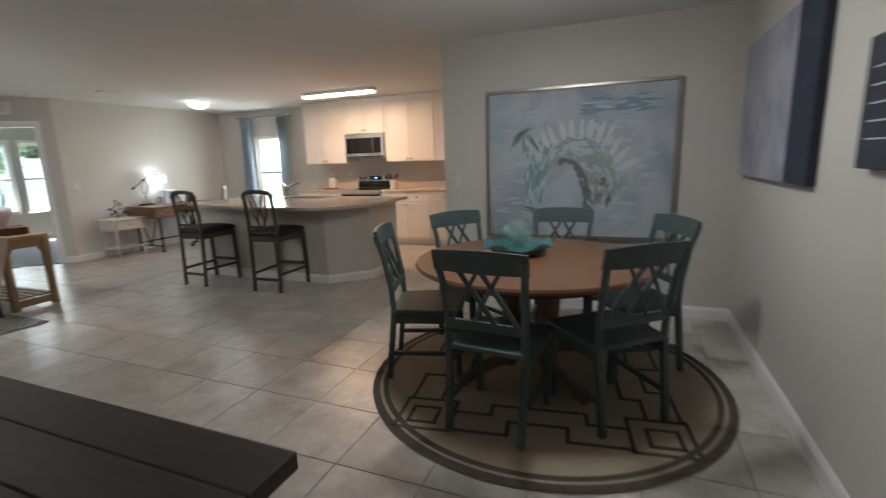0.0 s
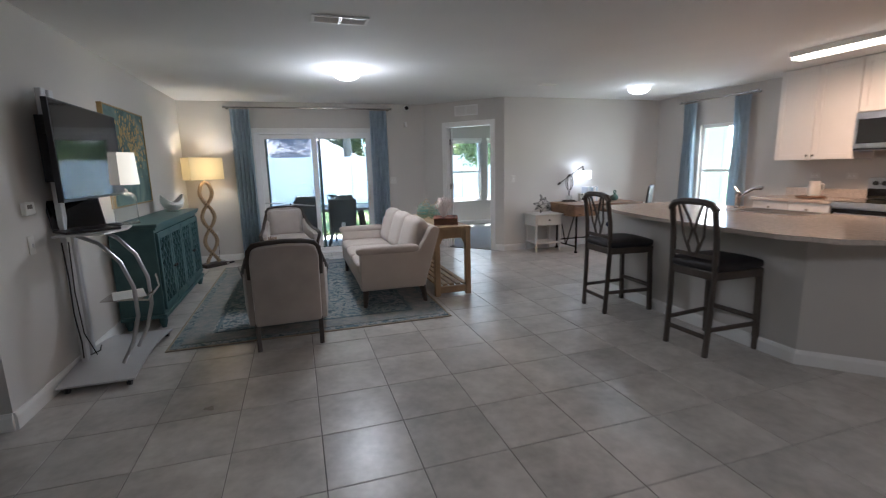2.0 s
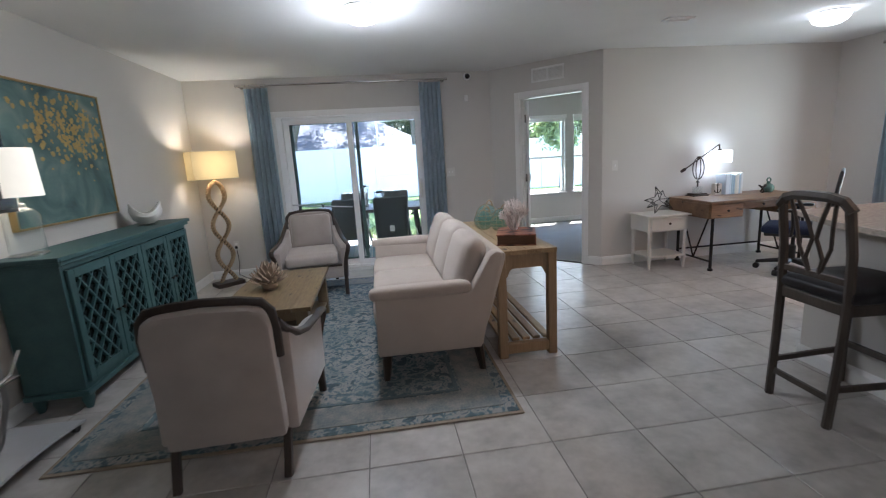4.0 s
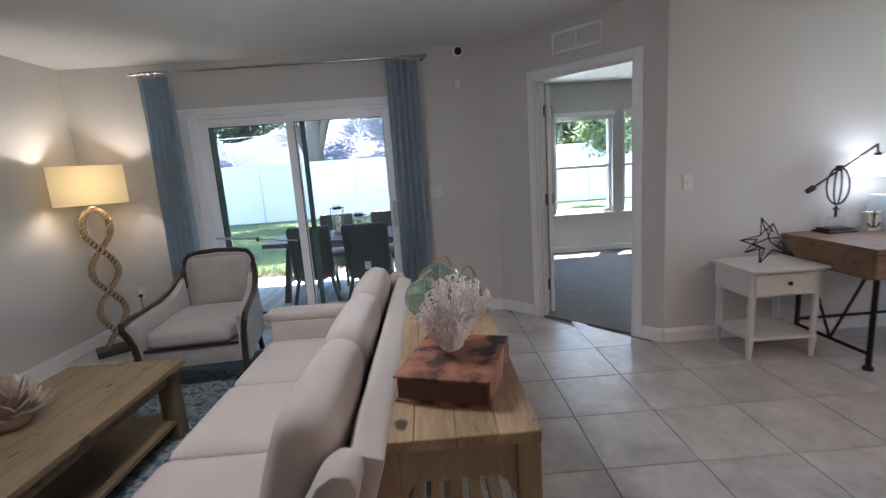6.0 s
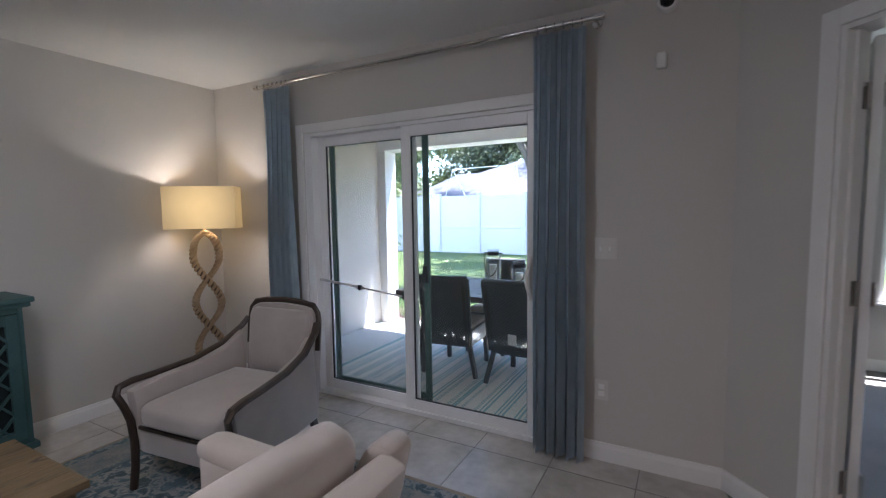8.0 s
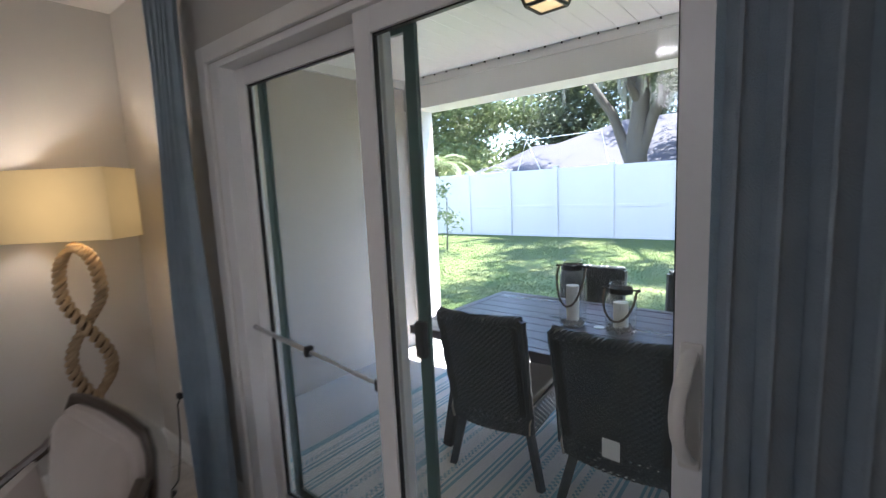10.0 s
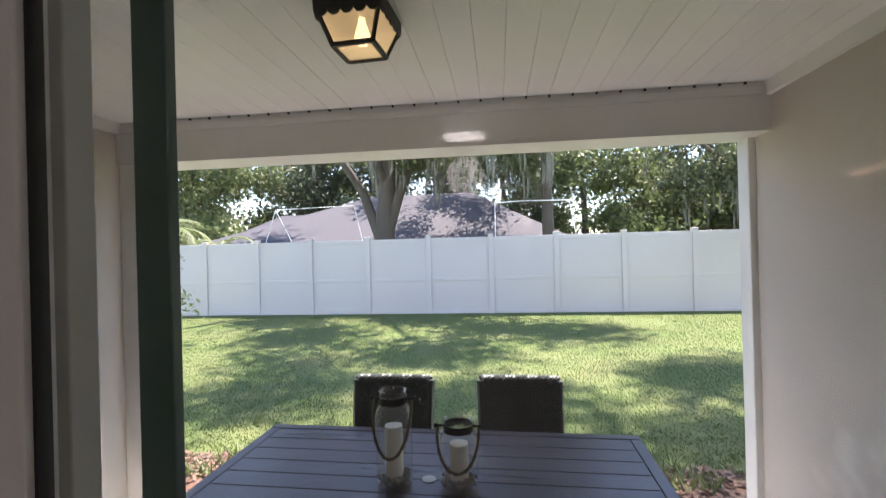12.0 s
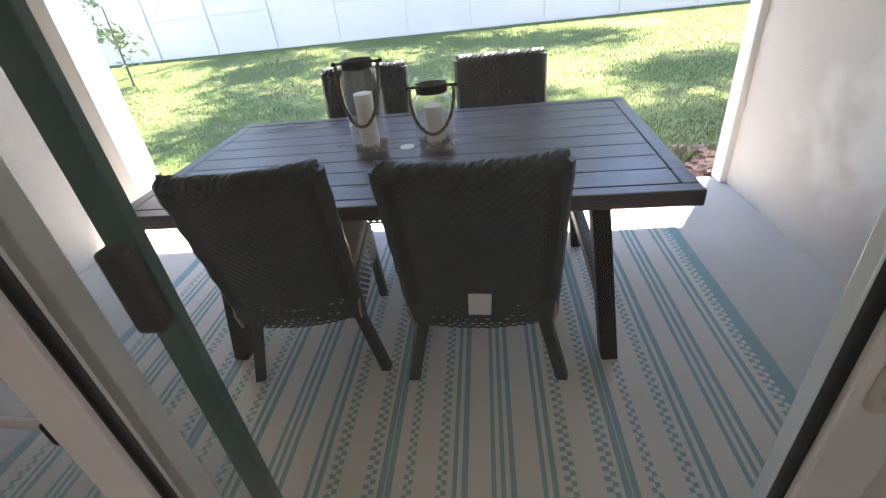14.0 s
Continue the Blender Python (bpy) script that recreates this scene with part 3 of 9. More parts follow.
# ---- the patio ----
LZ = -0.07
LX0, LX1, LY = -0.06, 3.85, 12.4
wall_x("wall_patio_west", LX0 - 0.2, LX0, Y_B + 0.16, LY - 0.05, material="stucco", top=CEIL + 0.1, z0=-0.15)
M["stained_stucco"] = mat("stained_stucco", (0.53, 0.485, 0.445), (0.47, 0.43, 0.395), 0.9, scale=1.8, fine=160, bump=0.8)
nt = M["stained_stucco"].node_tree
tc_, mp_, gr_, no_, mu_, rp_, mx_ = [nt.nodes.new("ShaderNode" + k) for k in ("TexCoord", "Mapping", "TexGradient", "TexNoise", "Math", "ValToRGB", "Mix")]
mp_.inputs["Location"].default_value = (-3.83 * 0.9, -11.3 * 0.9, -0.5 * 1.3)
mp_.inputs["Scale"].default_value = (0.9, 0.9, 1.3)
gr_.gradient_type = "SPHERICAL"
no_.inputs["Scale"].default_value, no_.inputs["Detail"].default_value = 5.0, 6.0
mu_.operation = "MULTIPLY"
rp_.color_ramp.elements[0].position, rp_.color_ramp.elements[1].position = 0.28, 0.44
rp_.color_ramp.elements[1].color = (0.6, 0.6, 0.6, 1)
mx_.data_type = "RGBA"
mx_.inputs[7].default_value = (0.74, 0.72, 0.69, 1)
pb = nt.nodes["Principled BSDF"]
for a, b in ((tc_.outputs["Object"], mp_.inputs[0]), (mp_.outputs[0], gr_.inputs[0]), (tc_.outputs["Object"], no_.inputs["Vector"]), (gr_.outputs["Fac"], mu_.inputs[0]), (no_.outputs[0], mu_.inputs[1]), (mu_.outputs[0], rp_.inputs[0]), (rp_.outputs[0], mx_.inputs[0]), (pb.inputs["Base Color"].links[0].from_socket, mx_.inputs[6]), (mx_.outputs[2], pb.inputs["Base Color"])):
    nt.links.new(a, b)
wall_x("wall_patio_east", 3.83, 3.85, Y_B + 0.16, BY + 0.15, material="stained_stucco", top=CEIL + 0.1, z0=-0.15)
bm = bmesh.new()
box(bm, LX0, 0.90, Y_B + 0.16, Y_B + 0.18, -0.15, CEIL + 0.1)
box(bm, 2.87, 3.83, Y_B + 0.16, Y_B + 0.18, -0.15, CEIL + 0.1)
box(bm, 0.90, 2.87, Y_B + 0.16, Y_B + 0.18, 2.0, CEIL + 0.1)
setting("wall_patio_south", bm, "stucco")
bm = bmesh.new()
box(bm, LX0 - 0.2, 3.85, Y_B + 0.16, LY, -0.2, LZ)
setting("patio_slab", bm, "concrete", "bare grey concrete patio slab")
bm = bmesh.new()
box(bm, LX0 - 0.2, LX0 + 0.12, LY - 0.24, LY, LZ, 2.17, 0.006)
setting("column_west", bm, "white", "white painted patio corner post")
bm = bmesh.new()
box(bm, 3.79, 3.92, LY - 0.1, LY + 0.02, LZ, 2.17, 0.006)
setting("column_east", bm, "white", "white painted patio corner post")
bm = bmesh.new()
box(bm, LX0 - 0.2, 3.92, LY - 0.26, LY + 0.02, 2.17, CEIL + 0.08)
box(bm, LX0 - 0.2, 3.92, LY - 0.275, LY - 0.26, 2.36, 2.40, 0.004)
setting("patio_beam", bm, "white", "white boxed beam across the patio opening")
bm = bmesh.new()
n = 30
for i in range(n):
    x0 = LX0 + (3.83 - LX0) * i / n
    x1 = LX0 + (3.83 - LX0) * (i + 1) / n
    box(bm, x0 + 0.0008, x1 - 0.0008, Y_B + 0.18, LY - 0.26, CEIL - 0.005, CEIL + 0.012, 0.001, seg=1)
box(bm, LX0 - 0.2, 3.85, Y_B + 0.16, LY, CEIL + 0.013, CEIL + 0.06)
setting("patio_ceiling", bm, "vinyl", "white ribbed vinyl soffit ceiling")
# small black boxes stand in for the shaded notches at the rib ends
bm = bmesh.new()
for i in range(1, n):
    x = LX0 + (3.83 - LX0) * i / n
    box(bm, x - 0.006, x + 0.006, LY - 0.272, LY - 0.261, CEIL - 0.018, CEIL - 0.006)
setting("soffit_clips", bm, "black")
bm = bmesh.new()
box(bm, LX0, LX0 + 0.03, Y_B + 0.18, LY - 0.24, 2.36, CEIL - 0.006)
box(bm, 3.80, 3.83, Y_B + 0.18, LY - 0.26, 2.36, CEIL - 0.006)
setting("patio_trim", bm, "white")
# roof over the house
bm = bmesh.new()
box(bm, -3.0, 10.5, -1.0, LY + 0.03, CEIL + 0.17, CEIL + 0.30)
setting("house_roof", bm, "stucco")

# ---- the garden ----
M["soil"] = mat("lawn_soil", (0.075, 0.12, 0.030), (0.12, 0.13, 0.052), 0.95, scale=1.2, fine=24, bump=0.6)
bm = bmesh.new()


def rise(y):
    """Height of the lawn: level at the patio, higher towards the fence."""
    u = min(1, max(0, (y - 13.2) / 7.0))
    return -0.14 + 0.17 * u * u * (3 - 2 * u)


lines = []
for y in [-70, -30, 0, 10, 12.3] + [12.8 + 0.5 * k for k in range(17)] + [22, 30, 50, 90, 150]:
    lines.append([bm.verts.new((x, y, rise(y))) for x in (-88, -40, -12, -6, 0, 6, 12, 40, 92)])
for a, b in zip(lines, lines[1:]):
    for i in range(8):
        bm.faces.new((a[i], a[i + 1], b[i + 1], b[i]))
setting("ground", bm, "soil", "patchy green lawn in dappled light")

FY = 20.44
fence = thing("fence", "tall white vinyl privacy fence behind the lawn", "fence")
posts = [-9.4, -8.0, -6.6, -5.18, -3.75, -2.33, -0.85, 0.67, 2.18, 3.72, 5.25, 6.8, 8.35, 9.9, 11.45]
for x in posts:
    bm = bmesh.new()
    box(bm, x - 0.06, x + 0.06, FY - 0.06, FY + 0.06, -0.14, 1.90, 0.008)
    box(bm, x - 0.07, x + 0.07, FY - 0.07, FY + 0.07, 1.90, 1.93, 0.008)
    part("post", bm, "fencevinyl", fence)
for a, b in zip(posts, posts[1:]):
    bm = bmesh.new()
    box(bm, a + 0.06, b - 0.06, FY - 0.015, FY + 0.015, -0.10, 1.85)
    part("panel", bm, "fencevinyl", fence)
    for z0, z1 in ((-0.05, 0.10), (0.82, 0.90), (1.76, 1.86)):
        bm = bmesh.new()
        box(bm, a + 0.06, b - 0.06, FY - 0.03, FY + 0.03, z0, z1, 0.006)
        part("rail", bm, "fencevinyl", fence)


# ---- living room ----
def ring(cx, cy, cz, rx, rz, n, plane="xz"):
    out = []
    for i in range(n):
        a = 2 * math.pi * i / n
        out.append((cx + rx * math.cos(a), cy, cz + rz * math.sin(a)) if plane == "xz" else (cx + rx * math.cos(a), cy + rz * math.sin(a), cz))
    return out


XZ = Matrix(((1, 0, 0, 0), (0, 0, -1, 0), (0, 1, 0, 0), (0, 0, 0, 1)))  # lays an (x, z) outline upright, thickness along -y


def sofa():
    t = thing("sofa", "pale beige linen three-seat sofa with dark tapered feet", "sofa", pose(2.45, 7.39, 0))
    L = 0.94
    bm = bmesh.new()
    soft(bm, -0.37, 0.30, -L + 0.02, L - 0.02, 0.19, 0.345, 0.02, n=6)
    part("seat_base", bm, "linen", t, smooth=True)
    for s in (-1, 1):
        bm = bmesh.new()
        prof = [(-0.375, 0.19), (0.28, 0.185), (0.44, 0.76), (0.425, 0.795), (0.385, 0.80), (0.35, 0.775), (0.225, 0.565), (0.18, 0.555), (-0.37, 0.575)]
        y = s * (L - 0.055)
        prism(bm, prof, -0.055, 0.055, 0.018, m=Matrix.Translation((0, y, 0)) @ XZ)
        part("arm", bm, "linen", t, smooth=True)
        bm = bmesh.new()
        soft(bm, -0.395, 0.225, y - 0.060 + s * 0.004, y + 0.060 + s * 0.004, 0.545, 0.625, 0.035, (0.008, 0, 0.004), n=8)
        part("arm_pad", bm, "linen", t, smooth=True)
    bm = bmesh.new()
    soft(bm, -0.05, 0.05, -L + 0.09, L - 0.09, 0.0, 0.50, 0.03, n=6, m=pose(0.30, 0, 0.30, 0, 17, 0))
    part("back_frame", bm, "linen", t, smooth=True)
    for k in (-1, 0, 1):
        bm = bmesh.new()
        soft(bm, -0.38, 0.20, k * 0.553 - 0.274, k * 0.553 + 0.274, 0.335, 0.455, 0.035, (0.012, 0.0, 0.02), n=10)
        part("seat_cushion", bm, "linen", t, smooth=True)
        bm = bmesh.new()
        soft(bm, -0.075, 0.075, k * 0.553 - 0.272, k * 0.553 + 0.272, 0.0, 0.43, 0.065, (0.025, 0, 0.02), n=10, m=pose(0.185, 0, 0.44, 0, 17, 0))
        part("back_cushion", bm, "linen", t, smooth=True)
    for x in (-0.32, 0.265):
        for y in (-0.88, 0.88):
            bm = bmesh.new()
            vs = rod(bm, (x + (0.03 if x > 0 else -0.015), y, 0), (x, y, 0.19), 0.02, 0.034, 8)
            part("leg", bm, "walnut", t, "dark tapered wooden foot")
    return t


def armchair(m):
    t = thing("armchair", "grey beige upholstered armchair with dark wooden frame", "armchair", m, "armchairs on the rug")
    bm = bmesh.new()
    prism(bm, [(-0.255, -0.30), (0.255, -0.30), (0.315, 0.355), (-0.315, 0.355)], 0.19, 0.335, 0.015)
    part("seat_base", bm, "velvet", t, smooth=True)
    bm = bmesh.new()
    soft(bm, -0.27, 0.27, -0.24, 0.385, 0.335, 0.465, 0.045, (0, 0.01, 0.02), n=10)
    part("seat_cushion", bm, "velvet", t, smooth=True)
    quick("front_rail", "walnut", t, "dark wooden front rail", boxes=[(-0.30, 0.30, 0.352, 0.366, 0.318, 0.336, 0.003)])
    bm = bmesh.new()
    arch = [(-0.25, 0.20), (0.25, 0.20), (0.252, 0.75), (0.232, 0.815), (0.18, 0.838), (0.0, 0.85), (-0.18, 0.838), (-0.232, 0.815), (-0.252, 0.75)]
    lean = pose(0, -0.285, 0, 7, 0, 0)
    prism(bm, arch, -0.045, 0.05, 0.02, m=lean @ XZ)
    part("backrest", bm, "velvet", t, smooth=True)
    bm = bmesh.new()
    soft(bm, -0.225, 0.225, -0.01, 0.08, 0.42, 0.815, 0.05, (0, 0.03, 0), n=8, m=lean)
    part("back_cushion", bm, "velvet", t, smooth=True)
    bm = bmesh.new()
    pts = [lean @ Vector((x, 0.012, z)) for x, z in ((-0.262, 0.58), (-0.265, 0.72), (-0.256, 0.80), (-0.222, 0.842), (-0.13, 0.857), (0, 0.863), (0.13, 0.857), (0.222, 0.842), (0.256, 0.80), (0.265, 0.72), (0.262, 0.58))]
    tube(bm, pts, 0.0135, 8, flat=1.5)
    part("back_rail", bm, "walnut", t, "dark carved wooden rail", smooth=True)
    for s in (-1, 1):
        # the arm splays outwards to the front
        bm = bmesh.new()
        prof = [(-0.30, 0.19), (0.345, 0.19), (0.36, 0.40), (0.375, 0.515), (0.22, 0.545), (0.0, 0.56), (-0.16, 0.60), (-0.27, 0.68)]
        prism(bm, prof, -0.034, 0.034, 0.016, m=Matrix(((s * 0.11, 0, 1, s * 0.297), (1, 0, 0, 0), (0, 1, 0, 0), (0, 0, 0, 1))))
        part("arm", bm, "velvet", t, smooth=True)
        bm = bmesh.new()
        tube(bm, [(s * 0.265, -0.345, 0.74), (s * 0.283, -0.30, 0.69), (s * 0.312, -0.17, 0.612), (s * 0.335, 0.0, 0.568), (s * 0.36, 0.2, 0.552), (s * 0.378, 0.33, 0.548), (s * 0.382, 0.395, 0.535), (s * 0.376, 0.412, 0.50), (s * 0.358, 0.392, 0.44), (s * 0.342, 0.372, 0.36), (s * 0.333, 0.366, 0.24), (s * 0.33, 0.372, 0.12), (s * 0.33, 0.39, 0.0)], 0.0175, 8, flat=1.35)
        part("arm_rail", bm, "walnut", t, "dark curved wooden arm running into the front leg", smooth=True)
        bm = bmesh.new()
        bar(bm, (s * 0.235, -0.37, 0), (s * 0.242, -0.29, 0.20), 0.034, 0.038, 0.004)
        part("leg", bm, "walnut", t)
    return t


sofa()
armchair(pose(1.40, 6.08, 0, 0, 0, 2))
armchair(pose(1.38, 8.91, 0, 0, 0, 178 + 8))

# console behind the sofa
ct = thing("console_table", "washed oak console table with slatted lower shelf", "console table", pose(3.095, 7.35, 0))
for i in range(4):
    quick("plank", "oak", ct, boxes=[(-0.205 + i * 0.1025, -0.205 + (i + 1) * 0.1025 - 0.0012, -0.735, 0.735, 0.725, 0.757, 0.003)])
for x in (-0.175, 0.175):
    for y in (-0.695, 0.695):
        bm = bmesh.new()
        box(bm, x - 0.03, x + 0.03, y - 0.03, y + 0.03, 0, 0.725, 0.006)
        part("leg", bm, "oakz", ct)
for y in (-0.695, 0.695):
    bm = bmesh.new()
    arch = [(-0.145, 0.725), (-0.145, 0.57), (-0.135, 0.575), (-0.12, 0.61), (-0.10, 0.63), (0.10, 0.63), (0.12, 0.61), (0.135, 0.575), (0.145, 0.57), (0.145, 0.725)]
    prism(bm, arch, -0.015, 0.015, 0.002, m=Matrix.Translation((0, y, 0)) @ XZ)
    part("apron", bm, "oakz", ct)
    quick("stretcher", "oakz", ct, boxes=[(-0.145, 0.145, y - 0.025, y + 0.025, 0.03, 0.10, 0.004)])
for x in (-0.175, 0.175):
    quick("apron", "oak", ct, boxes=[(x - 0.015, x + 0.015, -0.665, 0.665, 0.64, 0.725, 0.002)])
for i in range(5):
    x = -0.15 + i * 0.075
    quick("slat", "oak", ct, boxes=[(x - 0.026, x + 0.026, -0.668, 0.668, 0.10 if abs(x) < 0.2 else 0.09, 0.122, 0.003)])

# coffee table
cf = thing("coffee_table", "knotty reclaimed pine coffee table with lower shelf", "coffee table", pose(1.31, 7.48, 0))
for i in range(5):
    quick("plank", "pine", cf, boxes=[(-0.325 + i * 0.13, -0.325 + (i + 1) * 0.13 - 0.001, -0.61, 0.61, 0.405, 0.435, 0.003)])
for x in (-0.255, 0.255):
    for y in (-0.535, 0.535):
        quick("leg", "pinez", cf, boxes=[(x - 0.042, x + 0.042, y - 0.042, y + 0.042, 0.0, 0.405, 0.005)])
quick("shelf", "pine", cf, boxes=[(-0.285, 0.285, -0.56, 0.56, 0.10, 0.125, 0.004)])
for y in (-0.535, 0.535):
    quick("apron", "pinez", cf, boxes=[(-0.213, 0.213, y - 0.015, y + 0.015, 0.33, 0.405, 0.003)])
for x in (-0.255, 0.255):
    quick("apron", "pine", cf, boxes=[(x - 0.015, x + 0.015, -0.493, 0.493, 0.33, 0.405, 0.003)])

# succulent made of driftwood petals
M["driftwood"] = mat("driftwood_petals", (0.42, 0.33, 0.25), (0.25, 0.185, 0.135), 0.8, scale=14, fine=80, bump=0.3)
sp = thing("decorative_succulent", "brown dried artichoke-shaped table ornament of curled petals", "ornament", pose(1.24, 7.46, 0.435))
random.seed(5)
bm = bmesh.new()
for row in range(6):
    cnt = 11 - row
    el = 8 + row * 14
    for i in range(cnt):
        az = 360 * (i + 0.5 * (row % 2)) / cnt + random.uniform(-8, 8)
        mm = pose(0, 0, 0.045 + row * 0.012, 0, 0, az) @ pose(0.015, 0, 0, 0, -el, 0)
        ln = 0.135 - row * 0.004 + random.uniform(-0.012, 0.012)
        a = [(0.02, -0.012, 0), (ln * 0.5, -0.024, 0.010), (ln * 0.82, -0.013, 0.024), (ln, 0, 0.034), (ln * 0.82, 0.013, 0.024), (ln * 0.5, 0.024, 0.010), (0.02, 0.012, 0)]
        up = [bm.verts.new(mm @ Vector(p)) for p in a]
        dn = [bm.verts.new(mm @ (Vector(p) + Vector((0.004, 0, -0.008)))) for p in a]
        bm.faces.new(up)
        bm.faces.new(dn[::-1])
        for j in range(7):
            bm.faces.new((up[j], up[(j + 1) % 7], dn[(j + 1) % 7], dn[j]))
part("petals", bm, "driftwood", sp)
bm = bmesh.new()
lathe(bm, [(0.0, 0), (0.05, 0), (0.065, 0.02), (0.06, 0.06), (0.03, 0.10), (0, 0.11)], 12)
part("core", bm, "driftwood", sp, smooth=True)

# area rug
rug_m = bpy.data.materials.new("faded_blue_rug")
rug_m.use_nodes = True
nt = rug_m.node_tree
N, L_ = nt.nodes, nt.links
tc = N.new("ShaderNodeTexCoord")
v1, n1, n2, n3 = N.new("ShaderNodeTexVoronoi"), N.new("ShaderNodeTexNoise"), N.new("ShaderNodeTexNoise"), N.new("ShaderNodeTexNoise")
v1.feature = "SMOOTH_F1"
v1.inputs["Scale"].default_value = 12
n1.inputs["Scale"].default_value, n1.inputs["Detail"].default_value, n1.inputs["Distortion"].default_value = 17, 5, 1.4
n2.inputs["Scale"].default_value, n2.inputs["Detail"].default_value = 2.2, 3
n3.inputs["Scale"].default_value, n3.inputs["Detail"].default_value = 220, 2
for x in (v1, n1, n2, n3):
    L_.new(tc.outputs["Object"], x.inputs["Vector"])
ad = N.new("ShaderNodeMath")
ad.operation = "MULTIPLY_ADD"
L_.new(v1.outputs[0], ad.inputs[0])
ad.inputs[1].default_value = 0.55
L_.new(n1.outputs[0], ad.inputs[2])
r1 = N.new("ShaderNodeValToRGB")
for e, (p, c) in zip((r1.color_ramp.elements[0], r1.color_ramp.elements[1]), ((0.57, (0.058, 0.086, 0.102)), (0.93, (0.075, 0.115, 0.138)))):
    e.position, e.color = p, (*c, 1)
for p, c in ((0.635, (0.095, 0.142, 0.165)), (0.70, (0.31, 0.30, 0.275)), (0.77, (0.29, 0.28, 0.26)), (0.835, (0.12, 0.172, 0.192))):
    e = r1.color_ramp.elements.new(p)
    e.color = (*c, 1)
L_.new(ad.outputs[0], r1.inputs[0])
r2 = N.new("ShaderNodeValToRGB")
r2.color_ramp.elements[0].position, r2.color_ramp.elements[1].position = 0.45, 0.62
L_.new(n2.outputs[0], r2.inputs[0])
mx = N.new("ShaderNodeMix")
mx.data_type = "RGBA"
sc = N.new("ShaderNodeMath")
sc.operation = "MULTIPLY"
sc.inputs[1].default_value = 0.38
L_.new(r2.outputs[0], sc.inputs[0])
L_.new(sc.outputs[0], mx.inputs[0])
L_.new(r1.outputs[0], mx.inputs[6])
mx.inputs[7].default_value = (0.10, 0.15, 0.168, 1)
pb = N["Principled BSDF"]
L_.new(mx.outputs[2], pb.inputs["Base Color"])
pb.inputs["Roughness"].default_value = 0.95
bp = N.new("ShaderNodeBump")
bp.inputs["Strength"].default_value, bp.inputs["Distance"].default_value = 0.6, 0.004
L_.new(n3.outputs[0], bp.inputs["Height"])
L_.new(bp.outputs[0], pb.inputs["Normal"])
rg = thing("area_rug", "faded blue and cream patterned rug under the sofa", "rug", pose(1.65, 7.59, 0))
bm = bmesh.new()
box(bm, -1.17, 1.17, -1.61, 1.61, 0.004, 0.012, 0.002)
part("rug_field", bm, rug_m, rg)
M["rug_border"] = mat("faded_rug_border", (0.31, 0.285, 0.25), (0.12, 0.155, 0.17), 0.95, scale=13, fine=70, bump=0.5, fine_mix=0.45)
M["rug_line"] = mat("blue_rug_line", (0.085, 0.13, 0.155), (0.14, 0.17, 0.18), 0.95, scale=13, fine=70, bump=0.5)
for nm, mt, a, w, z in (("border_band", "rug_border", 0.07, 0.20, 0.0155), ("border_line", "rug_line", 0.285, 0.025, 0.0155)):
    x, y = 1.17 - a, 1.61 - a
    for b in ((-x, x, -y, -y + w), (-x, x, y - w, y), (-x, -x + w, -y + w, y - w), (x - w, x, -y + w, y - w)):
        quick(nm, mt, rg, boxes=[(*b, 0.011, z, 0)])
M["binding"] = mat("rug_binding", (0.33, 0.27, 0.20), (0.25, 0.20, 0.15), 0.95, scale=20, fine=300, bump=0.4)
bm = bmesh.new()
for a in ((-1.19, 1.19, -1.635, -1.611), (-1.19, 1.19, 1.611, 1.635), (-1.19, -1.171, -1.611, 1.611), (1.171, 1.19, -1.611, 1.611)):
    box(bm, *a, 0.002, 0.011, 0.002)
part("binding", bm, "binding", rg)

# lattice sideboard
sbm = thing("sideboard", "distressed teal sideboard with four lattice doors", "sideboard", pose(-0.03, 7.50, 0))
quick("top", "teal", sbm, boxes=[(0.0, 0.385, -0.92, 0.92, 0.925, 0.955, 0.006), (0.0, 0.37, -0.905, 0.905, 0.90, 0.925, 0.004)])
quick("body", "teal", sbm, boxes=[(0.0, 0.345, -0.875, -0.85, 0.13, 0.90, 0.002), (0.0, 0.345, 0.85, 0.875, 0.13, 0.90, 0.002), (0.0, 0.012, -0.85, 0.85, 0.13, 0.90, 0), (0.012, 0.345, -0.85, 0.85, 0.13, 0.16, 0), (0.012, 0.345, -0.85, 0.85, 0.87, 0.90, 0), (0.012, 0.32, -0.012, 0.012, 0.16, 0.87, 0), (0.012, 0.30, -0.85, 0.85, 0.50, 0.52, 0)])
quick("plinth", "teal", sbm, boxes=[(0.0, 0.365, -0.895, 0.895, 0.095, 0.13, 0.006)])
M["cabglass"] = mat("dark_cabinet_glass", (0.02, 0.028, 0.03), (0.014, 0.02, 0.022), 0.08, scale=3, fine=20, bump=0, rough_var=0.03)
for y in (-0.84, 0.84):
    for x in (0.05, 0.32):
        bm = bmesh.new()
        lathe(bm, [(0.0, 0), (0.018, 0), (0.024, 0.02), (0.036, 0.06), (0.034, 0.075), (0.04, 0.095)], 12, (x, y, 0))
        part("foot", bm, "teal", sbm, smooth=True)
